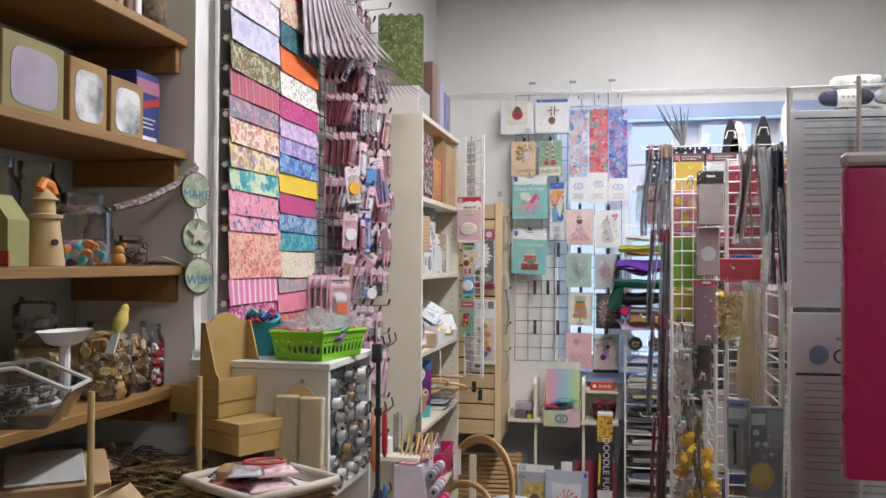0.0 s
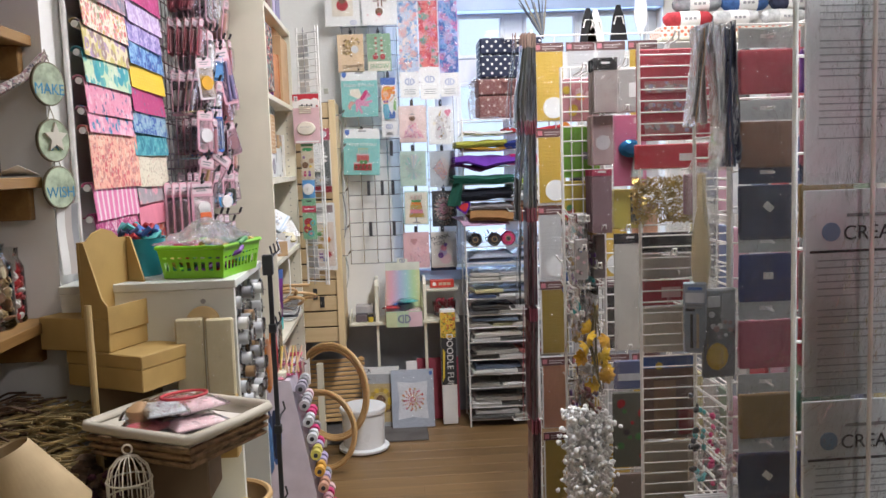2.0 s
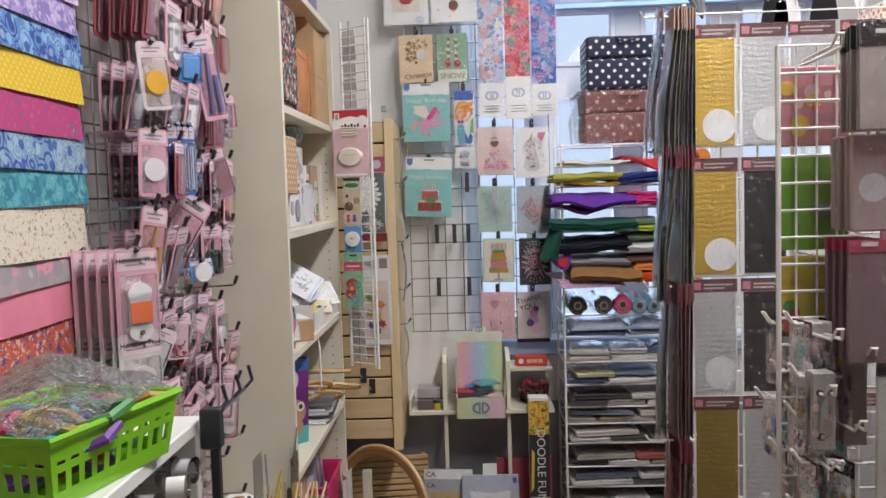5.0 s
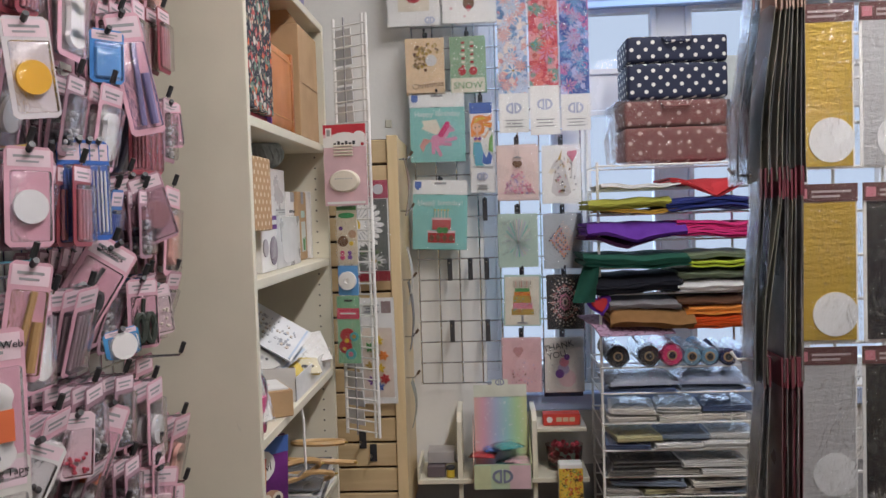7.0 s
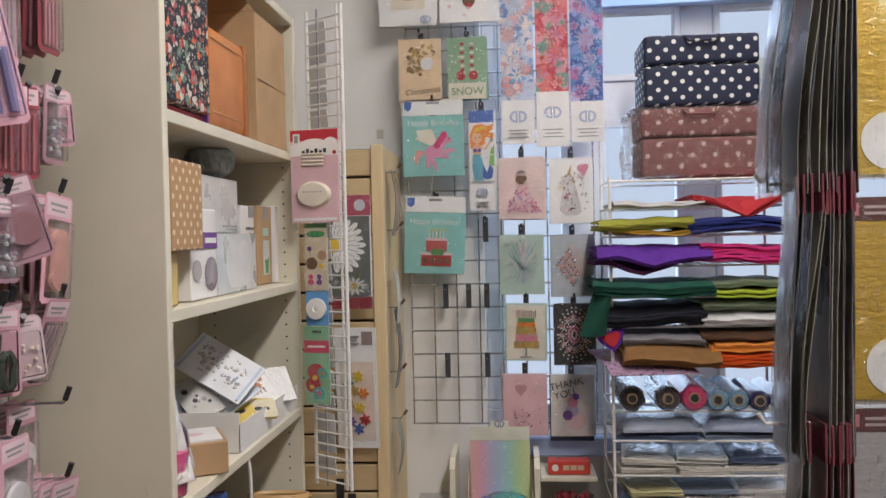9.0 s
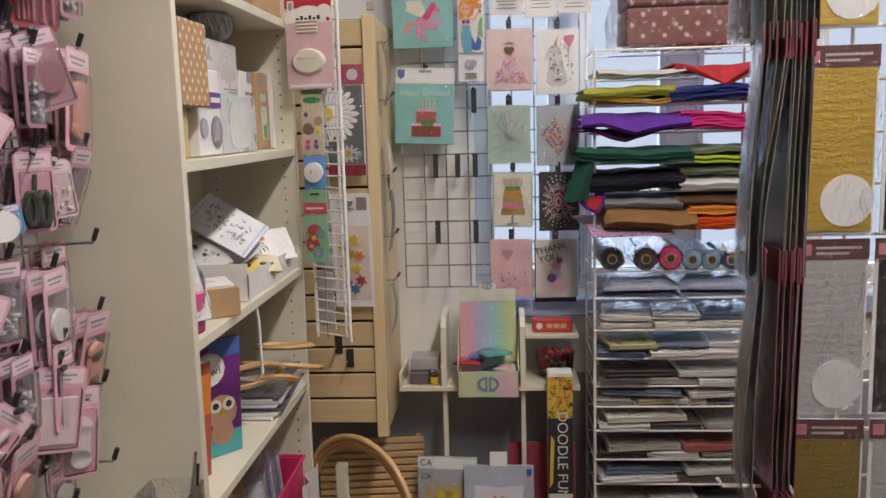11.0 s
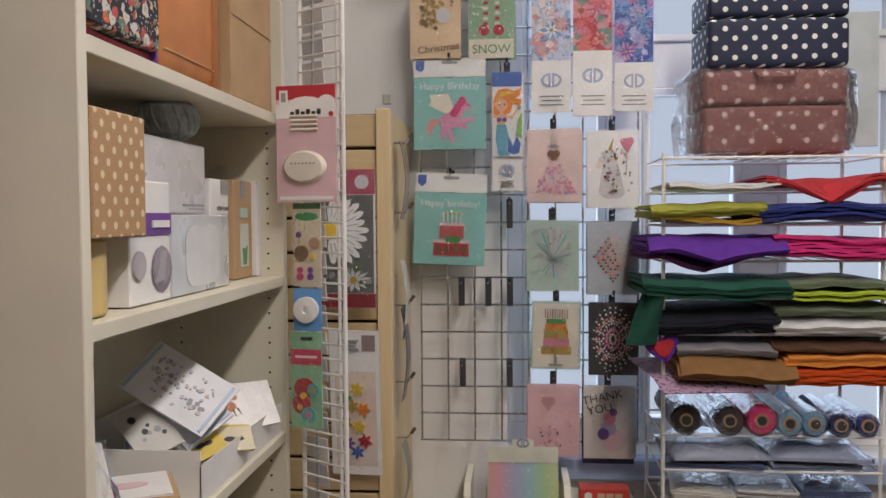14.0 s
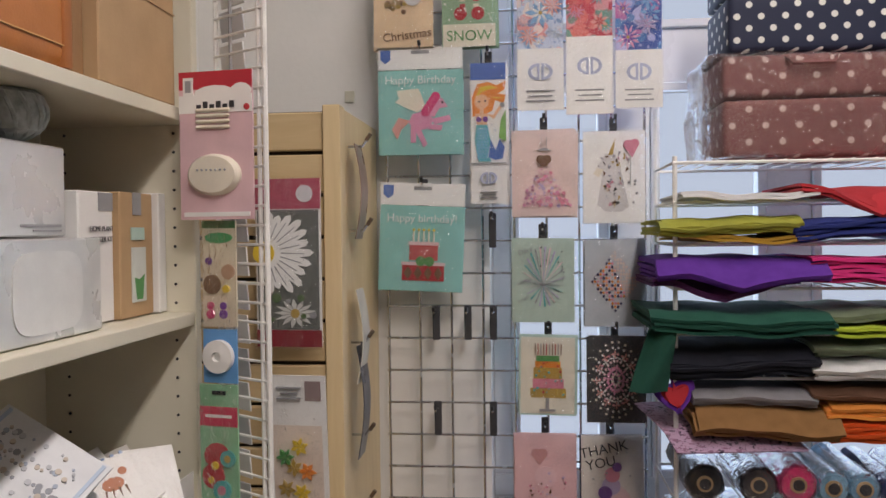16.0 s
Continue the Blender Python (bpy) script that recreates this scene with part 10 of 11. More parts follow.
# film sheets hanging edge-on beside them
DARK_FILM = paint("dark_glossy_film", (0.17, 0.165, 0.17), 0.27, vary=0.35, scale=9, grain=0.1, spread=0.4)
MAUVE_FILM = paint("mauve_card_film", (0.32, 0.19, 0.20), 0.3, vary=0.25, scale=12, grain=0.05, spread=0.35)
GREY_FILM = paint("grey_glossy_film", (0.32, 0.31, 0.305), 0.28, vary=0.35, scale=9, grain=0.1, spread=0.4)
STRAW_FILM = paint("straw_glossy_film", (0.36, 0.33, 0.24), 0.2, vary=0.35, scale=9, grain=0.1, spread=0.3)
OLIVE_FILM = paint("olive_grey_film", (0.27, 0.26, 0.215), 0.27, vary=0.3, scale=5, grain=0.06, spread=0.25)
PALE_FILM = paint("silver_blue_film", (0.30, 0.31, 0.33), 0.28, 0.2, vary=0.3, scale=7, grain=0.08, spread=0.25)
WINE = paint("wine_card_edge", (0.22, 0.05, 0.07), 0.5, vary=0.15, scale=12, grain=0.05, spread=0.3)
TAN_EDGE = paint("tan_pink_card_edge", (0.42, 0.29, 0.23), 0.6, vary=0.12, scale=12, grain=0.05, spread=0.2)
q = random.Random(55)
# for each hook: top, drop, header, loose sheets in front and the tight pile behind them
for zt, L, head, loose, pile in (
        (1.955, 0.33, TAN_EDGE, ((-0.046, 0.040, PALE_FILM), (-0.030, 0.034, DARK_FILM)), [(0.040 - 0.0042 * k, (OLIVE_FILM, OLIVE_FILM, DARK_FILM)[k % 3]) for k in range(10)]),
        (1.632, 0.36, WINE, ((-0.034, 0.020, PALE_FILM), (-0.024, 0.030, PALE_FILM), (-0.010, 0.024, DARK_FILM)), [(0.046 - 0.005 * k if k < 2 else 0.012 - 0.001 * k, (OLIVE_FILM, OLIVE_FILM, DARK_FILM, GREY_FILM)[k % 4]) for k in range(9)]),
        (1.300, 0.36, WINE, ((-0.030, 0.024, GREY_FILM), (-0.020, 0.016, DARK_FILM)), [(0.006, (MAUVE_FILM, WINE, GREY_FILM)[k % 3]) for k in range(8)]),
        (0.915, 0.42, WINE, ((-0.020, 0.012, ink(0.40, 0.05, 0.06)),), [(0.010, (MAUVE_FILM, WINE, GREY_FILM)[k % 3]) for k in range(7)]),
        (0.470, 0.42, WINE, (), [(0.008, (MAUVE_FILM, GREY_FILM)[k % 2]) for k in range(7)])):
    packs = [(0.140 + 0.55 * dx, bow, m, -8 + 3 * i, head if i else MAUVE_FILM) for i, (dx, bow, m) in enumerate(loose)] + [(0.146 + 0.0050 * k, bow, m, q.uniform(-2, 2), head) for k, (bow, m) in enumerate(pile)]
    for k, (x, bow, m, turn, hm) in enumerate(packs):
        t = thing("film_sheet_pack", "thin glossy sheet pack hanging edge-on in clear film", "craft sheet", (x, 3.395 + q.uniform(-0.004, 0.004), zt + q.uniform(-0.004, 0.004)), turn, group="sheets hanging edge-on")
        ph = q.uniform(0, 6)
        for nm, mm, grow, th in (("sheet", m, 0.0, 0.0010), ("film", FILM_LIGHT, 0.006, 0.0))[:2 if k < len(loose) else 1]:
            bm = B()
            sheet(bm, lambda u, v: (-bow * (math.sin(2.6 * v) * 0.55 + 0.45 * v) * v ** 0.6 + 0.0022 * noise.noise(Vector((k * 1.7, u * 2 + grow * 200, v * 3))) - grow * 0.5, (u - 0.5) * (0.105 + grow) - 0.004 * v * math.sin(ph), -0.012 - (L + grow) * v), 4, 14, th)
            o = part(nm, bm, mm, t, smooth=80)
            if nm == "film":
                o.visible_shadow = False
        bm = B(); bx(bm, -0.0014, 0.0014, -0.053, 0.053, -0.048, 0.004); part("header", bm, hm, t)
    bm = B(); tube(bm, [(0.197, 3.40, zt - 0.006), (0.085, 3.40, zt - 0.006), (0.075, 3.40, zt + 0.008)], 0.003, 6)
    solid("display_hook", bm, WIRE_WHITE, "white wire hook carrying the sheets", "hook", group="white wire hooks")


def ladder(t, x0, x1, y0, y1, z0, z1, n, r=0.0026, post=0.0045, name="rung"):
    for x, y in ((x0, y0), (x1, y1)):
        bm = B(); rod(bm, (x, y, z0), (x, y, z1), post, 8); part("upright", bm, WIRE_WHITE, t)
    for k in range(n + 1):
        z = z0 + (z1 - z0) * k / n
        bm = B(); rod(bm, (x0, y0, z), (x1, y1, z), r, 5); part(name, bm, WIRE_WHITE, t)


def prong(x, y, z, reach=0.11, rz=0):
    t = thing("display_prong", "white double wire prong with an upturned end", "hook", (x, y, z), rz, group="white prongs")
    bm = B()
    tube(bm, [(-0.008, 0, 0), (-0.008, -reach, 0.004), (-0.004, -reach - 0.012, 0.022), (0.004, -reach - 0.012, 0.022), (0.008, -reach, 0.004), (0.008, 0, 0)], 0.0026, 6)
    part("wire", bm, WIRE_WHITE, t)


def face_pack(label, x0, x1, z0, z1, y, m, items=(), seed=1, header=None, thick=0.012, film=True, rz=0, lean=0, name="craft_pack", group="packs on the wire displays", n=1, gap=0.012):
    """A pack that faces the aisle's near end; n of them one behind another."""
    for k in range(n):
        w, h = x1 - x0, z1 - z0
        t = thing(name, label, "craft pack", ((x0 + x1) / 2 + 0.003 * (k % 2), y + gap * k, z1), rz + (k % 3 - 1) * 1.5, lean, group=group)
        bm = B(); bx(bm, -w / 2, w / 2, 0, thick, -h, 0, min(0.003, thick * 0.3)); part("body", bm, m, t)
        if header:
            bm = B(); bx(bm, -w / 2, w / 2, -0.001, 0.004, 0.0, header[0]); part("header", bm, header[1], t)
            bm = B(); bx(bm, -0.012, 0.012, -0.002, -0.001, header[0] * 0.5, header[0] * 0.5 + 0.006); part("hang_slot", bm, CARD_WHITE, t)
        if items and k == 0:
            art(t, items, w, h, 0)
        if film and k == 0:
            film_bag(t, w, h, -0.003, 0.010, 0.006 + (header[0] if header else 0), seed)
    return t


# first wire tower
t = thing("wire_tower", "narrow white wire display tower", "display tower", (0, 0, 0), group="wire towers")
ladder(t, 0.155, 0.282, 2.70, 2.70, 0.0, 1.76, 40)
ladder(t, 0.282, 0.282, 2.705, 2.98, 0.0, 1.76, 40)
for x in (0.185, 0.218, 0.25):
    bm = B(); rod(bm, (x, 2.704, 0.0), (x, 2.704, 1.76), 0.002, 5); part("thin_upright", bm, WIRE_WHITE, t)
for x, z in ((0.20, 1.735), (0.25, 1.60), (0.20, 1.30), (0.25, 1.27), (0.19, 1.215), (0.235, 1.16), (0.20, 1.10), (0.18, 1.02), (0.24, 0.99), (0.20, 0.82), (0.245, 0.78)):
    prong(x, 2.695, z)
face_pack("pink and orange card pack behind the wires", 0.16, 0.275, 1.60, 1.73, 2.715, ink(0.52, 0.22, 0.24), blots(8, 0.1, 0.1, 0.9, 0.9, [ORANGE, YELLOW, PALE_PINK], 0.05, 0.12, 3), 301)
face_pack("lime green pack behind the wires", 0.16, 0.275, 1.43, 1.585, 2.715, ink(0.20, 0.45, 0.04), [("b", 0.5, 0.35, 0.95, 0.5, GREY)], 302)
face_pack("yellow and coloured pack behind the wires", 0.16, 0.275, 1.30, 1.42, 2.715, ink(0.55, 0.42, 0.04), blots(10, 0.1, 0.0, 0.9, 0.5, [BLUE, GREEN, RED, PURPLE], 0.06, 0.12, 4), 303)
face_pack("clear pack with a black header", 0.222, 0.29, 1.615, 1.735, 2.56, ink(0.42, 0.38, 0.36, 0.2), (), 304, (0.035, BLACK_SHEET), 0.004, n=5, gap=0.016)
face_pack("clear blister pack of pale pieces", 0.22, 0.282, 1.466, 1.61, 2.58, ink(0.45, 0.36, 0.36, 0.2), [("d", 0.5, 0.45, 0.35, SILVERY)], 305, None, 0.012, n=4, gap=0.024)
face_pack("narrow mauve pack with a red top", 0.216, 0.275, 1.268, 1.435, 2.58, ink(0.22, 0.14, 0.16), (), 306, (0.018, ink(0.45, 0.05, 0.10)), 0.004, n=8, gap=0.013)
face_pack("small packs of beads and wire", 0.17, 0.205, 1.13, 1.25, 2.60, ink(0.40, 0.38, 0.36), blots(8, 0.1, 0.1, 0.9, 0.9, [BLUE, INKY, PALE_PINK], 0.08, 0.2, 6), 307, None, 0.006, n=3)
face_pack("small packs of dark wire", 0.225, 0.262, 1.13, 1.26, 2.62, ink(0.16, 0.13, 0.13), (), 308, None, 0.006, n=4)


def fluffy(label, x, y, zt, n, r, L, w, m, seed, name, cat, film=True, stems=None):
    q = random.Random(seed)
    t = thing(name, label, cat, (x, y, zt))
    bm = B()
    for k in range(n):
        mm = Matrix.Translation((q.gauss(0, w * 0.4), q.gauss(0, w * 0.3), -L * (0.15 + 0.85 * q.random()))) @ Euler((q.uniform(0, 3), q.uniform(0, 3), 0)).to_matrix().to_4x4()
        bmesh.ops.create_icosphere(bm, subdivisions=2 if r > 0.009 else 1, radius=r * q.uniform(0.7, 1.25), matrix=mm @ Matrix.Diagonal((1, 0.8, 1.3, 1)))
    for v in bm.verts:
        v.co += Vector((1, 1, 1)) * 0.003 * noise.noise(v.co * 60)
    part("blooms", bm, m, t, smooth=85)["kind"] = "stuff"
    if stems:
        for k in range(5):
            bm = B(); tube(bm, [(0.0, 0, 0), (q.uniform(-w, w) * 0.4, 0, -L * 0.5), (q.uniform(-w, w) * 0.7, 0, -L)], 0.003, 5); part("stem", bm, stems, t)
    if film:
        hd = new("film_holder"); hd.parent = t; hd.matrix_basis = pose(0, -w * 0.45, 0)
        film_bag(hd, w * 1.7, L * 1.02, 0, 0.02, 0.02, seed)
    return t


t = thing("flower_pack", "bag of bright yellow artificial flowers", "flowers", (0.225, 2.60, 1.03))
q = random.Random(3)
for k in range(11):
    head = Matrix.Translation((q.uniform(-0.035, 0.035), q.uniform(-0.03, 0.03), -0.05 - 0.018 * k)) @ Euler((q.uniform(0.6, 2.2), q.uniform(-0.7, 0.7), q.uniform(0, 6))).to_matrix().to_4x4()
    bm = B()
    for i in range(9):
        a = i * 2 * math.pi / 9
        sheet(bm, lambda u, v: head @ Vector((math.cos(a) * 0.026 * v - math.sin(a) * (u - 0.5) * 0.018 * math.sin(0.3 + 2.5 * v), math.sin(a) * 0.026 * v + math.cos(a) * (u - 0.5) * 0.018 * math.sin(0.3 + 2.5 * v), 0.010 * v * v * (1 + 0.6 * (i % 2)) + 0.003 * math.cos(6 * u))), 3, 4, 0.0008)
    part("bloom", bm, (ink(0.72, 0.46, 0.02, 0.8), ink(0.66, 0.36, 0.03, 0.8))[k % 3 == 2], t, smooth=70)
for k in range(6):
    bm = B(); tube(bm, [(0.0, 0, 0.02), (q.uniform(-0.02, 0.02), 0.01, -0.10), (q.uniform(-0.03, 0.03), 0.012, -0.25)], 0.0025, 5); part("stem", bm, ink(0.10, 0.09, 0.03), t)
hd = new("film_holder"); hd.parent = t; hd.matrix_basis = pose(0, -0.042, 0.01)
film_bag(hd, 0.105, 0.25, 0, 0.02, 0.02, 3)
fluffy("bag of dark red berries below the flowers", 0.20, 2.61, 0.82, 20, 0.008, 0.10, 0.05, ink(0.14, 0.02, 0.03), 4, "flower_pack", "flowers", True, BROWN)
for k, (x, z) in enumerate(((0.15, 0.79), (0.205, 0.77), (0.245, 0.74))):
    fluffy("bag of white pom-poms in clear film", x, 2.57 + 0.03 * k, z + 0.02, 420, 0.0078, 0.36, 0.042, ink(0.86, 0.86, 0.86, 0.95), 11 + k, "pompom_pack", "pom-poms", False)
def trinket_bag(label, x, y, z, w, h, mats, seed, rz=-60):
    """A small clear bag of bright bits hanging from a prong."""
    t = thing("trinket_bag", label, "craft pack", (x, y, z), rz, group="small bags on the tower")
    bm = B(); bx(bm, -w / 2, w / 2, -0.001, 0.001, -0.022, 0.004); part("header", bm, (MAROON, CARD_WHITE, BLACK_SHEET)[seed % 3], t)
    q = random.Random(seed)
    for m in mats:
        bm = B()
        for k in range(9):
            bmesh.ops.create_icosphere(bm, subdivisions=1, radius=q.uniform(0.005, 0.010), matrix=Matrix.Translation((q.uniform(-0.38, 0.38) * w, q.uniform(-0.004, 0.004), -h + 0.012 + q.random() ** 1.6 * (h - 0.05))) @ Matrix.Diagonal((1, 0.6, 1.3, 1)))
        part("filling", bm, m, t)["kind"] = "stuff"
    for s_ in (-1, 1):
        bm = B(); sheet(bm, lambda u, v: ((u - 0.5) * w, s_ * (0.002 + 0.012 * math.sin(math.pi * u) * math.sin(math.pi * min(1, v * 1.05)) + 0.002 * noise.noise(Vector((u * 6, v * 7, seed)))), -h * v), 6, 8); part("film", bm, FILM, t, smooth=80).visible_shadow = False


q = random.Random(64)
SETS = [[TEAL, SILVERY], [GREY, PALE_PINK], [CARD_WHITE, GOLD], [BROWN, CREAM], [PURPLE, SILVERY], [BLUE, CARD_WHITE]]
for k, (z, y) in enumerate(((1.315, 2.66), (1.30, 2.76), (1.235, 2.64), (1.225, 2.72), (1.17, 2.66), (1.16, 2.80), (1.10, 2.63), (1.09, 2.73), (1.02, 2.65), (0.86, 2.64), (0.80, 2.72), (0.70, 2.65), (0.60, 2.70))):
    prong(0.262, y, z, 0.10, -90)
    for i in range(3):
        trinket_bag("small clear bag of craft bits with a card header", 0.175 + 0.026 * i, y, z + 0.004, 0.055, q.uniform(0.085, 0.12), SETS[(k + i) % 6], 600 + 5 * k + i, q.uniform(-105, -60))
# second column beside the tower
for x, z in ((0.35, 1.76), (0.35, 1.62), (0.35, 1.26), (0.35, 0.89)):
    prong(x, 2.735, z, 0.05)
t = thing("wire_tower", "narrow white wire display tower", "display tower", (0, 0, 0), group="wire towers")
ladder(t, 0.292, 0.415, 2.76, 2.76, 0.0, 1.76, 40)
t = face_pack("clear clamshell with a white label", 0.305, 0.40, 1.62, 1.75, 2.68, ink(0.42, 0.40, 0.38, 0.2), [("b", 0.55, 0.35, 1.0, 0.68, CARD_WHITE)], 311)
t = face_pack("pink blister card with a blue and silver tool", 0.305, 0.405, 1.40, 1.612, 2.67, ink(0.52, 0.14, 0.24), [("b", 0.62, 0.88, 0.9, 0.96, PALE_PINK)], 312, thick=0.004)
bm = B(); lathe(bm, [(0.036, 0), (0.036, 0.012), (0.022, 0.026), (0, 0.03)], 24, sx=1.0, sy=0.75); bmesh.ops.rotate(bm, verts=bm.verts, cent=(0, 0, 0), matrix=Matrix.Rotation(math.pi / 2, 3, "X")); bmesh.ops.translate(bm, verts=bm.verts, vec=(0, 0, -0.10)); part("tool_head", bm, ink(0.03, 0.16, 0.34, 0.15, 0.1, 0.6), t)
bm = B(); slab(bm, [(0.0, -0.185), (0.034, -0.185), (0.028, -0.115), (0.012, -0.112)], -0.022, -0.001); part("tool_handle", bm, ink(0.40, 0.48, 0.46, 0.25), t)
face_pack("large pale board pack with a black header", 0.305, 0.405, 0.895, 1.225, 2.68, ink(0.60, 0.57, 0.52), (), 313, (0.03, BLACK_SHEET), 0.006)
face_pack("dark blue headed pack of mixed pieces", 0.30, 0.405, 0.77, 0.86, 2.68, ink(0.10, 0.12, 0.24), [("b", 0.1, 0.3, 0.9, 0.55, SILVERY)], 314)
face_pack("clear pack of green and dark pieces", 0.295, 0.405, 0.52, 0.76, 2.68, ink(0.12, 0.13, 0.10), blots(14, 0.1, 0.1, 0.9, 0.9, [GREEN, GREY, INKY, RED], 0.05, 0.12, 9), 315)
face_pack("yellow headed pack behind the wires", 0.30, 0.40, 1.27, 1.39, 2.69, ink(0.50, 0.42, 0.08), [("b", 0.6, 0.1, 0.8, 0.9, INKY)], 316)
face_pack("dark pack low on the tower", 0.295, 0.405, 0.20, 0.50, 2.68, ink(0.28, 0.22, 0.19), (), 317)
# broad ladder panel
t = thing("wire_display_panel", "white wire ladder display panel", "display panel", (0, 0, 0))
ladder(t, 0.266, 0.50, 2.27, 2.27, 0.0, 1.768, 62, 0.002)
ladder(t, 0.50, 0.50, 2.275, 2.60, 0.0, 1.768, 24)
face_pack("red card with rows of foil shapes", 0.268, 0.46, 1.526, 1.757, 2.29, ink(0.42, 0.035, 0.06), [("b", 0.75, 0.80, 0.95, 0.88, ink(0.4, 0.3, 0.3))] + [("b", 0.10, z, 0.82, z + 0.13, ink(0.46, 0.20, 0.20)) for z in (0.08, 0.30, 0.52)] + [v for r in range(3) for v in blots(26, 0.12, 0.10 + 0.22 * r, 0.80, 0.19 + 0.22 * r, [ink(0.62, 0.61, 0.60, 0.15, 0.1, 0.6), ink(0.5, 0.45, 0.44, 0.2), ink(0.42, 0.40, 0.56, 0.2)], 0.012, 0.032, 12 + r)], 321)
face_pack("long red card pack", 0.245, 0.495, 1.455, 1.516, 2.235, ink(0.45, 0.02, 0.04), [("b", 0.45, 0.3, 0.6, 0.6, CARD_WHITE)], 322, thick=0.008)
TINSEL = foil("gold_tinsel", (0.33, 0.22, 0.045))
t = thing("tinsel_pack", "clear bag of crinkled gold tinsel", "tinsel", (0.325, 2.245, 1.445))
q = random.Random(21)
bm = B()
for k in range(900):
    p = Vector((q.uniform(-0.085, 0.085), q.uniform(-0.02, 0.02), -0.012 - q.random() * 0.115))
    d = Vector((q.uniform(-1, 1), q.uniform(-0.5, 0.5), q.uniform(-1, 1))).normalized() * q.uniform(0.005, 0.011)
    e = d.orthogonal().normalized() * q.uniform(0.001, 0.0026)
    m_ = Vector((q.uniform(-0.004, 0.004), q.uniform(-0.004, 0.004), 0))
    a, b_, c, d_, e1, f1 = (bm.verts.new(v) for v in (p - d - e, p - d + e, p + m_ - e, p + m_ + e, p + d - e, p + d + e))
    bm.faces.new((a, b_, d_, c)), bm.faces.new((c, d_, f1, e1))
part("tinsel", bm, TINSEL, t, smooth=None)["kind"] = "stuff"
hd = new("film_holder"); hd.parent = t; hd.matrix_basis = pose(0, -0.026, 0)
film_bag(hd, 0.185, 0.14, 0, 0.012, 0.02, 21)
face_pack("clear bag of mauve pieces on a hook", 0.355, 0.40, 1.34, 1.44, 2.17, ink(0.34, 0.22, 0.25), (), 323, n=3)
face_pack("black headed clear pack", 0.27, 0.43, 1.238, 1.29, 2.285, BLACK_SHEET, [("b", 0.3, 0.2, 0.8, 0.8, INKY)], 324)
face_pack("cream board pack behind the wires", 0.272, 0.42, 1.17, 1.235, 2.29, ink(0.62, 0.58, 0.52), (), 325)
face_pack("red pack behind the wires", 0.275, 0.40, 1.10, 1.168, 2.285, ink(0.40, 0.03, 0.05), [("b", 0.4, 0.3, 0.8, 0.7, PALE_PINK)], 326)
face_pack("cream wrapped pack behind the wires", 0.278, 0.40, 0.975, 1.095, 2.285, ink(0.66, 0.60, 0.50), (), 327)
face_pack("blue and yellow headed pack of figures", 0.275, 0.42, 0.74, 0.965, 2.29, ink(0.22, 0.13, 0.10), [("b", 0, 0.85, 1, 1, BLUE), ("d", 0.3, 0.88, 0.07, YELLOW), ("b", 0.2, 0.1, 0.6, 0.7, ink(0.40, 0.24, 0.14)), ("b", 0.65, 0.05, 0.95, 0.35, ink(0.35, 0.04, 0.05))], 328)
face_pack("pale pack low on the panel", 0.275, 0.42, 0.50, 0.73, 2.29, ink(0.52, 0.46, 0.36), (), 329)
face_pack("dark pack low on the panel", 0.275, 0.42, 0.20, 0.49, 2.29, ink(0.34, 0.25, 0.20), (), 330)
for x, z in ((0.34, 1.765), (0.38, 1.45), (0.33, 1.235), (0.36, 1.11)):
    prong(x, 2.265, z, 0.06)
# strips, brushes and packs hanging out from the navy panel
q = random.Random(66)
for k in range(12):
    L = 0.17 + 0.01 * (k % 3) if k < 7 else 0.27
    t = thing("ribbon_pack", "long narrow pack hanging edge-on in clear film", "craft pack", (0.236 + 0.0075 * k, 1.80 + q.uniform(-0.01, 0.01), 1.735 + q.uniform(-0.01, 0.01)), q.uniform(-14, 8), group="long dark packs")
    for nm, m, grow in (("insert", (GREY_FILM, TAN, SILVERY, GREY_FILM, ink(0.3, 0.24, 0.2), SILVERY, GREY_FILM, NAVY, DARK_FILM, NAVY, NAVY, DARK_FILM)[k], 0.0), ("film", FILM, 0.008)):
        bm = B(); sheet(bm, lambda u, v: (0.006 * math.sin(3 * v + k) - 0.01 * v * (k < 5) - grow * 0.4 + 0.003 * noise.noise(Vector((k, u * 4, v * 7))), (u - 0.5) * (0.05 + grow), -(L + grow) * v), 3, 10, 0.0 if grow else 0.0015)
        o = part(nm, bm, m, t, smooth=70)
        if grow:
            o.visible_shadow = False
for k in range(4):
    t = thing("brush_pack", "clear pack with a pale wooden brush", "brush", (0.245 + 0.010 * k, 1.79 + 0.018 * k, 1.455), 12 * k - 10, group="brush packs")
    bm = B(); lathe(bm, [(0.004, -0.005), (0.006, -0.08), (0.015, -0.13), (0.017, -0.19), (0.012, -0.235), (0.002, -0.24)], 14, sy=0.45); part("brush", bm, ink(0.56, 0.45, 0.26), t)
    film_bag(t, 0.05, 0.25, -0.010, 0.012, 0.02, 340 + k)
face_pack("grey and blue tool pack with printing bars", 0.205, 0.25, 1.09, 1.235, 1.77, ink(0.30, 0.34, 0.40), [("b", 0.1, 0.72, 0.9, 0.86, SILVERY), ("b", 0.1, 0.60, 0.5, 0.64, INKY), ("b", 0.3, 0.08, 0.42, 0.56, INKY), ("b", 0.56, 0.08, 0.68, 0.56, ink(0.5, 0.4, 0.3)), ("b", 0.2, 0.90, 0.8, 0.94, BLUE)] + lines(0.15, 0.85, 0.68, 2, 0.04, GREY, 0.02), 345, rz=-18, lean=4)
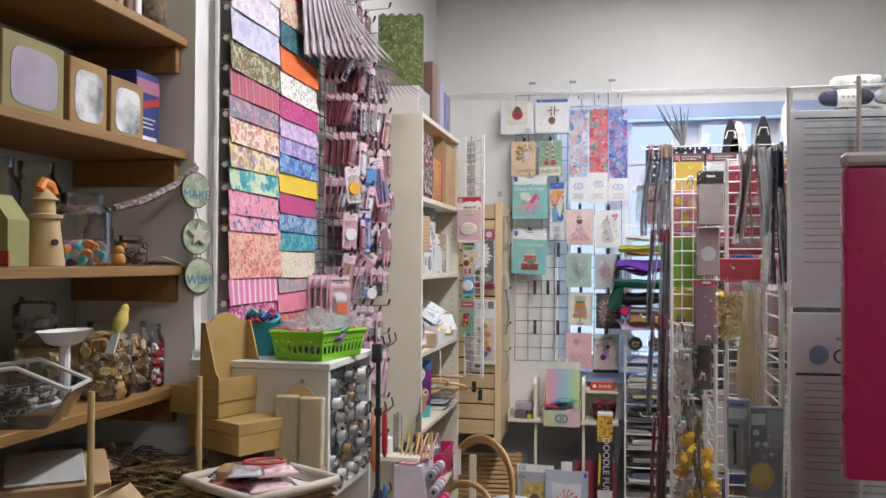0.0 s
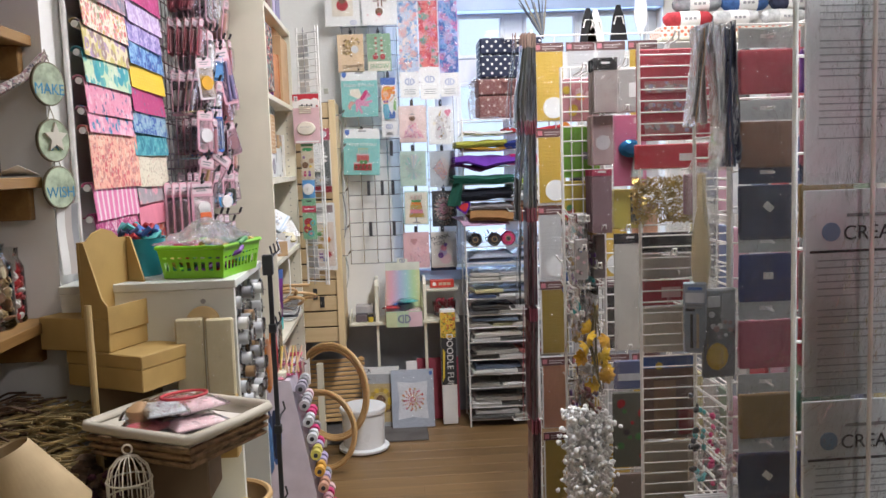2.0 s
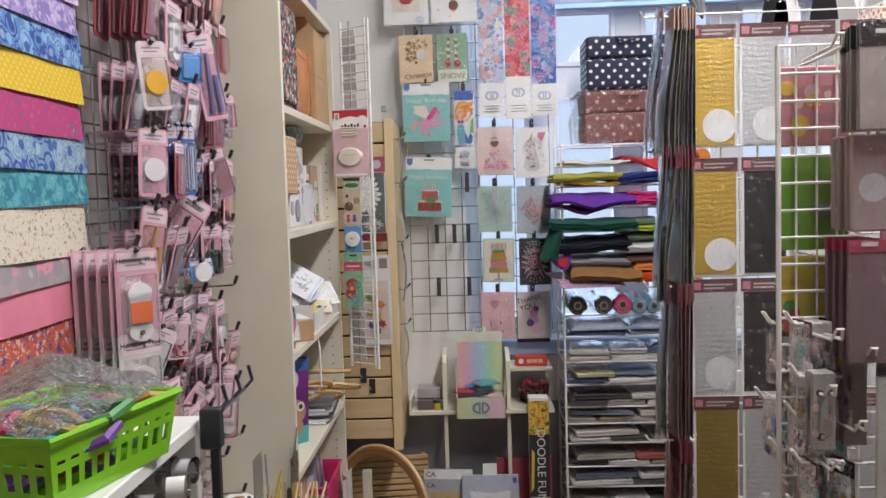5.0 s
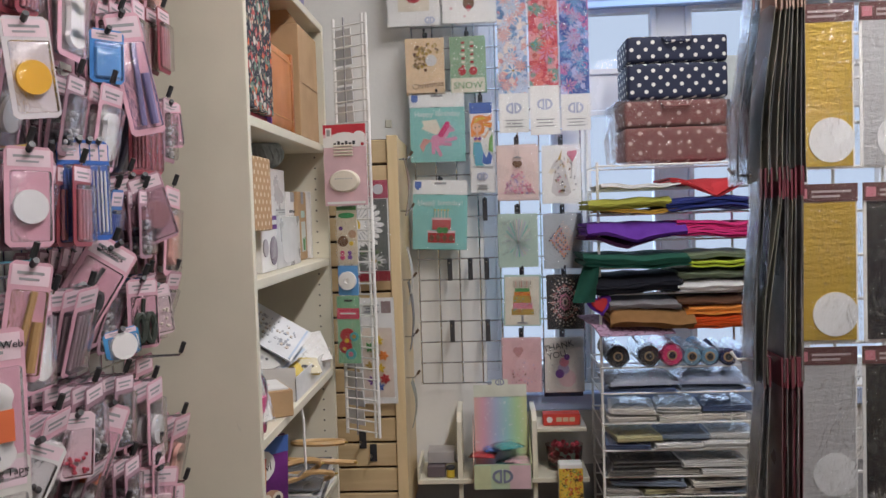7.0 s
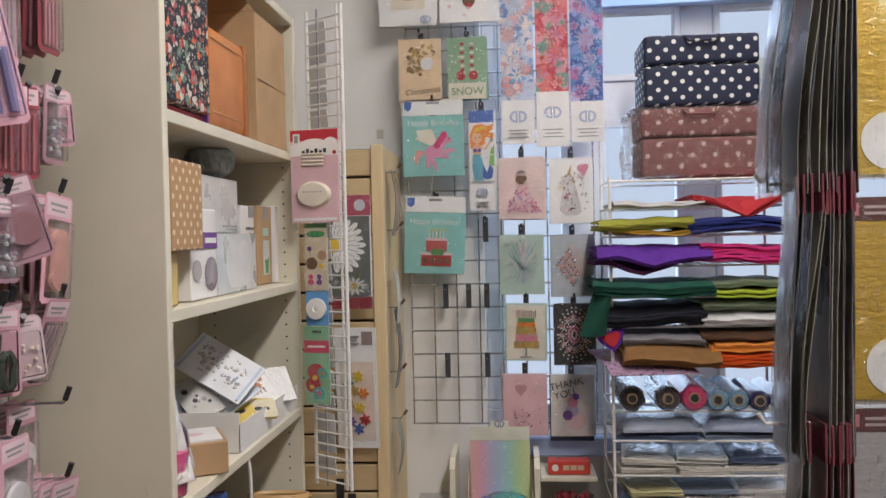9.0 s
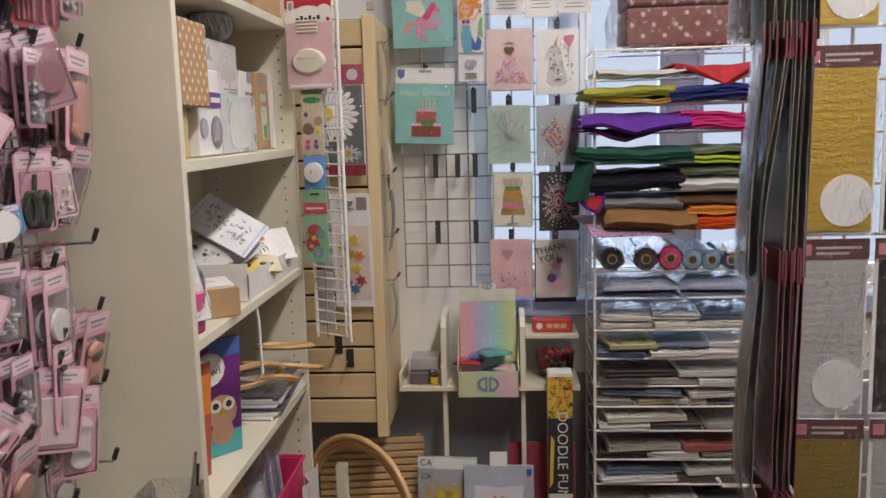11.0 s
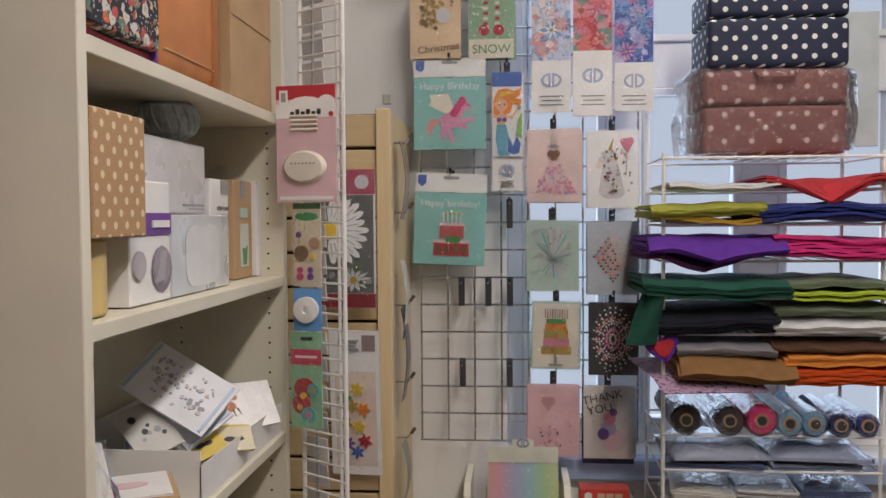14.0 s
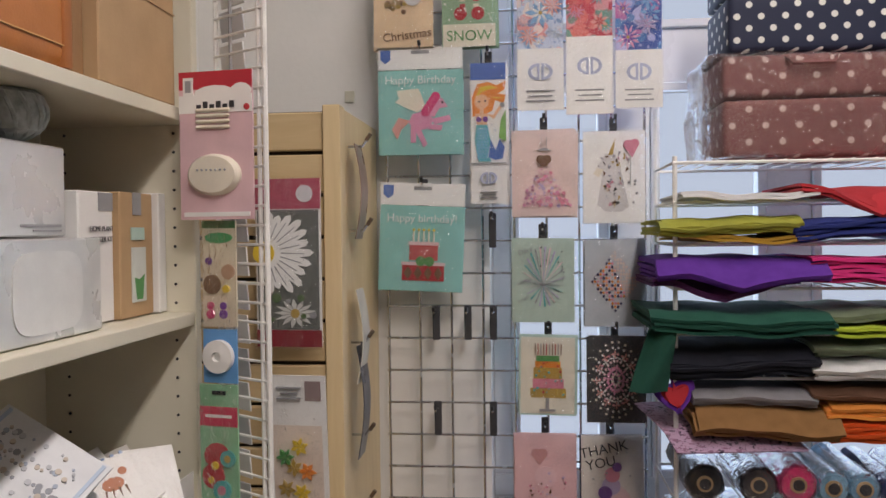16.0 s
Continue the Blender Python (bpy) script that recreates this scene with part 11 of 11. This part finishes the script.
face_pack("dark grey pack with a yellow sponge", 0.245, 0.315, 1.04, 1.22, 1.775, ink(0.16, 0.17, 0.18), [("d", 0.42, 0.24, 0.34, ink(0.55, 0.36, 0.04), 0.40), ("d", 0.40, 0.26, 0.26, ink(0.62, 0.44, 0.08), 0.30), ("b", 0.55, 0.55, 0.95, 0.95, ink(0.30, 0.31, 0.33)), ("b", 0.12, 0.80, 0.5, 0.92, SILVERY)] + blots(9, 0.1, 0.45, 0.9, 0.75, [GREY, INKY, ink(0.3, 0.2, 0.2), SILVERY], 0.05, 0.10, 81), 346, rz=8)
for k in range(5):
    fluffy("slim pack of coloured felt pens", 0.235 + 0.018 * k, 1.80 + 0.01 * (k % 2), 1.03 - 0.01 * k, 10, 0.006, 0.20, 0.014, (INKY, TEAL, HOT, ink(0.3, 0.28, 0.3), ink(0.5, 0.35, 0.36))[k], 50 + k, "pen_pack", "pens")
face_pack("clear and white packs low on the display", 0.22, 0.31, 0.45, 0.78, 1.79, ink(0.36, 0.34, 0.33), blots(10, 0.1, 0.1, 0.9, 0.9, [CARD_WHITE, GREY, HOT], 0.05, 0.1, 19), 347, n=3)
# panel of felt packs
t = thing("wire_display_panel", "white wire display panel of coloured felt packs", "display panel", (0, 0, 0))
ladder(t, 0.32, 0.62, 1.82, 1.82, 0.0, 1.74, 24)
ladder(t, 0.318, 0.318, 1.825, 2.02, 0.0, 1.74, 40)
FP = [(1.602, 1.688, ink(0.36, 0.03, 0.05), "dark red"), (1.457, 1.548, ink(0.20, 0.095, 0.05), "brown"), (1.313, 1.422, NAVY, "navy blue"), (1.187, 1.284, ink(0.015, 0.03, 0.15), "deep blue"), (1.050, 1.148, ink(0.40, 0.10, 0.15), "dusky pink"), (0.904, 0.996, ink(0.30, 0.19, 0.06), "mustard brown"), (0.772, 0.870, NAVY, "navy blue"), (0.62, 0.72, ink(0.02, 0.12, 0.08), "dark green"), (0.46, 0.56, ink(0.25, 0.2, 0.18), "grey brown"), (0.30, 0.40, PURPLE, "purple")]
q = random.Random(5)
for c, x in enumerate((0.327, 0.452)):
    for r, (z0, z1, m, nm) in enumerate(FP):
        mm = m if c == 0 else q.choice([v[2] for v in FP])
        t = thing("felt_pack", (nm if c == 0 else "coloured") + " felt pack in a clear hanging bag", "felt", (x + 0.056, 1.79, z1), group="felt packs")
        bm = B(); bx(bm, -0.055, 0.055, 0, 0.016, -(z1 - z0), 0, 0.004, 2)
        bmesh.ops.subdivide_edges(bm, edges=[e for e in bm.edges if e.calc_length() > 0.03], cuts=4, use_grid_fill=True)
        for v in bm.verts:
            v.co.y += 0.006 * noise.noise(v.co * 30 + Vector((r, c, 0)))
        part("felt", bm, mm, t, smooth=60)
        head = NAVY if r in (2,) else ink(0.48, 0.50, 0.50, 0.25)
        bm = B(); bx(bm, -0.056, 0.056, 0.006, 0.008, 0.003, 0.042); part("header", bm, head, t)
        bm = B(); bx(bm, -0.013, 0.013, 0.004, 0.0055, 0.022, 0.030); part("hang_slot", bm, CARD_WHITE, t)
        if r in (2, 3, 6):
            bm = B(); bx(bm, -0.010, 0.010, -0.0065, -0.0055, -0.05, -0.036); bmesh.ops.rotate(bm, verts=bm.verts, cent=(0, 0, -0.043), matrix=Matrix.Rotation(radians(40 if r != 3 else 0), 3, "Y")); part("price_label", bm, CARD_WHITE, t)
        film_bag(t, 0.112, z1 - z0, -0.004, 0.009, 0.04, 400 + 11 * r + c)
        bm = B(); rod(bm, (0, 0.02, 0.026), (0, -0.03, 0.026), 0.0026, 6); part("prong", bm, WIRE_WHITE, t)
# printed paper packs nearest the camera
t = thing("wire_display_panel", "white wire display panel of printed paper packs", "display panel", (0, 0, 0))
ladder(t, 0.262, 0.70, 1.425, 1.425, 0.0, 1.78, 12)
bm = B(); rod(bm, (0.345, 1.352, 0.0), (0.345, 1.352, 1.78), 0.0035, 8); part("front_upright", bm, WIRE_WHITE, t)
PAPER = paint("grey_white_paper", (0.78, 0.82, 0.84), 0.5, vary=0.05, scale=8, grain=0.05)
for r, (z0, z1, head) in enumerate(((1.436, 1.735, False), (1.112, 1.428, True), (0.79, 1.104, True), (0.46, 0.78, False))):
    for c, x in enumerate((0.25, 0.466)):
        t = thing("paper_pack", "large printed instruction pack in clear film", "paper pack", (x + 0.105, 1.375, z1), 2, group="printed paper packs")
        bm = B(); bx(bm, -0.103, 0.103, 0, 0.006, -(z1 - z0), 0, 0.001); part("paper", bm, PAPER, t)
        h = z1 - z0
        items = []
        for k in range(22):
            zz = (0.66 if head else 0.94) - 0.034 * k
            if zz > 0.04 and k % 7 != 6:
                items.append(("b", 0.10, zz, (0.92, 0.86, 0.9, 0.70, 0.88)[k % 5] if k % 7 != 5 else 0.4, zz + 0.006, ink(0.36, 0.40, 0.43)))
        if head:
            items += [("b", 0.04, 0.70, 0.98, 0.712, INKY), ("d", 0.20, 0.80, 0.07, ink(0.22, 0.36, 0.55)), ("t", 0.56, 0.79, 0.15, "CREATE", INKY), ("b", 0.32, 0.87, 0.8, 0.885, GREY)]
        else:
            items += [("b", 0.04, 0.955, 0.98, 0.962, INKY)]
        art(t, items, 0.206, h, 0)
        film_bag(t, 0.212, h, -0.002, 0.014, 0.03, 500 + 3 * r + c)
t = thing("display_book", "bright pink folder hanging at the row's near end", "folder", (0.345, 1.0, 1.62), 0)
bm = B(); bx(bm, -0.105, 0.105, 0.0, 0.022, -0.355, -0.012, 0.006, 2); part("cover", bm, ink(0.52, 0.02, 0.13, 0.3), t)
bm = B(); bx(bm, -0.105, 0.105, -0.002, 0.024, -0.011, 0.004, 0.004); part("top_edge", bm, ink(0.60, 0.56, 0.56), t)
bm = B(); disc(bm, -0.03, -0.23, 0.008, -0.004, 0.001, 12); part("clasp", bm, GOLD, t)
bm = B(); rod(bm, (0.05, 0.03, -0.01), (0.05, 0.42, -0.01), 0.003, 6); part("hanging_arm", bm, WIRE_WHITE, t)
# shelf over the row with skeins of yarn, bags, feathers
bm = B(); bx(bm, 0.74, 1.75, 3.55, 3.95, 1.945, 1.962, 0.003)
solid("top_shelf", bm, WHITE, "white board shelf over the wire displays", "shelf")
for x, y in ((0.76, 3.57), (1.73, 3.57), (0.76, 3.93), (1.73, 3.93)):
    bm = B(); rod(bm, (x, y, 0.0), (x, y, 1.944), 0.008, 8)
    solid("shelf_post", bm, WIRE_WHITE, "white post under the board shelf", "post", group="shelf posts")
q = random.Random(70)
YARN = [paint("yarn_" + n, c, 0.95, vary=0.15, scale=40, grain=0.8, fine=160) for n, c in (("grey", (0.30, 0.31, 0.33)), ("red", (0.36, 0.03, 0.04)), ("blue", (0.05, 0.12, 0.30)), ("white", (0.52, 0.52, 0.52)), ("teal", (0.16, 0.28, 0.28)), ("navy", (0.03, 0.035, 0.07)))]
for r in range(4):
    for c in range(4):
        m = ((1, 3, 3, 4), (0, 2, 5, 4), (5, 0, 5, 0), (3, 4, 0, 2))[r][c]
        t = thing("yarn_skein", "thick skein of yarn with a white paper band", "yarn", (0.89 + 0.205 * c + 0.05 * (r % 2), 3.68 + 0.03 * (r % 2), 2.047 + 0.064 * r), 6 * (c % 3) - 4, group="yarn skeins")
        bm = B(); tube(bm, [(-0.10, 0, 0), (-0.085, 0, 0.002), (-0.04, 0, 0), (0.04, 0, 0), (0.085, 0, 0.002), (0.10, 0, 0)], [0.014, 0.028, 0.033, 0.033, 0.028, 0.014], 14)
        part("yarn", bm, YARN[m], t)
        bm = B(); tube(bm, [(-0.035, 0, 0), (0.045, 0, 0)], 0.0345, 14); part("band", bm, CARD_WHITE, t)
        for k in range(3):
            bm = B(); bx(bm, -0.02 + 0.018 * k, -0.008 + 0.018 * k, -0.0358, -0.0338, -0.006, 0.004); part("lettering_bar", bm, GREY, t)
SPOT = dotted("spotted_paper", (0.6, 0.58, 0.52), (0.5, 0.12, 0.06), 0.02, 0.3)
bm = B(); bx(bm, -0.14, 0.74, -0.06, 0.10, 0, 0.05, 0.003)
solid("spotted_box", bm, SPOT, "low spotted paper box by the yarn", "box", (0.90, 3.68, 1.963))
t = thing("feather_bunch", "bunch of dark feathers and twigs above the boards", "feathers", (0.245, 3.473, 1.955))
q = random.Random(81)
for k in range(9):
    a = -0.75 + 0.11 * k
    bm = B(); tube(bm, [(0, 0, 0), (0.05 * math.sin(a), 0.01, 0.06), (0.15 * math.sin(a), 0.02, 0.16 + 0.02 * math.cos(3 * k))], [0.002, 0.005, 0.0015], 6); part("feather", bm, (ink(0.05, 0.06, 0.08), ink(0.10, 0.12, 0.16), ink(0.2, 0.18, 0.14))[k % 3], t)
for k, (x, z, m) in enumerate(((0.42, 1.99, BLACK_SHEET), (0.54, 2.0, BLACK_SHEET), (0.45, 1.985, CARD_WHITE))):
    t = thing("hang_tab_pack", "pack with a dark pointed hanging tab", "craft pack", (x, 3.462, z), group="tabbed packs")
    bm = B(); slab(bm, [(-0.035, -0.06), (0.035, -0.06), (0.022, 0.03), (0.008, 0.075), (-0.008, 0.075), (-0.022, 0.03)], 0, 0.004); part("tab", bm, m, t)
    bm = B(); tube(bm, [(-0.02, -0.006, 0.0), (-0.012, -0.010, 0.03), (0.012, -0.010, 0.03), (0.02, -0.006, 0.0)], 0.0025, 6); part("wire_clip", bm, WIRE_WHITE, t)
t = thing("feather", "large white feather standing above the boards", "feather", (0.63, 3.473, 1.955))
bm = B(); slab(bm, [(-0.004, 0), (0.004, 0), (0.028, 0.07), (0.022, 0.15), (0.004, 0.20), (-0.018, 0.15), (-0.026, 0.07)], -0.002, 0.002); part("vane", bm, CARD_WHITE, t)
bm = B(); rod(bm, (0, -0.003, -0.02), (0.002, -0.003, 0.19), 0.0016, 5); part("quill", bm, SILVERY, t)
fluffy("clear bags of pale stock above the near display", 0.62, 1.40, 2.02, 30, 0.03, 0.22, 0.14, ink(0.38, 0.42, 0.36), 91, "stock_bag", "bag")
# stock on the grid behind the row
g = thing("grid_panel", "white grid panel behind the wire displays", "grid panel", (0.80, 2.35, 0), 90)
wire_panel(g, -1.1, 1.1, 0.0, 1.85, 0, 22, 24, 0.003, WIRE_WHITE)
q = random.Random(99)
for r in range(6):
    for c in range(15):
        m = ink(*q.choice([(0.4, 0.38, 0.35), (0.3, 0.05, 0.06), (0.10, 0.12, 0.2), (0.45, 0.4, 0.2), (0.35, 0.2, 0.24), (0.5, 0.5, 0.5), (0.15, 0.2, 0.14), (0.08, 0.07, 0.07)]))
        w, h = q.uniform(0.09, 0.125), q.uniform(0.18, 0.26)
        bm = B(); bx(bm, -w / 2, w / 2, 0, 0.012, -h, 0, 0.003)
        solid("craft_pack", bm, m, "hanging craft pack on the rear grid", "craft pack", (0.775, 1.33 + 0.14 * c, 1.82 - 0.29 * r), -90, group="packs on the rear grid")

floor_boards()
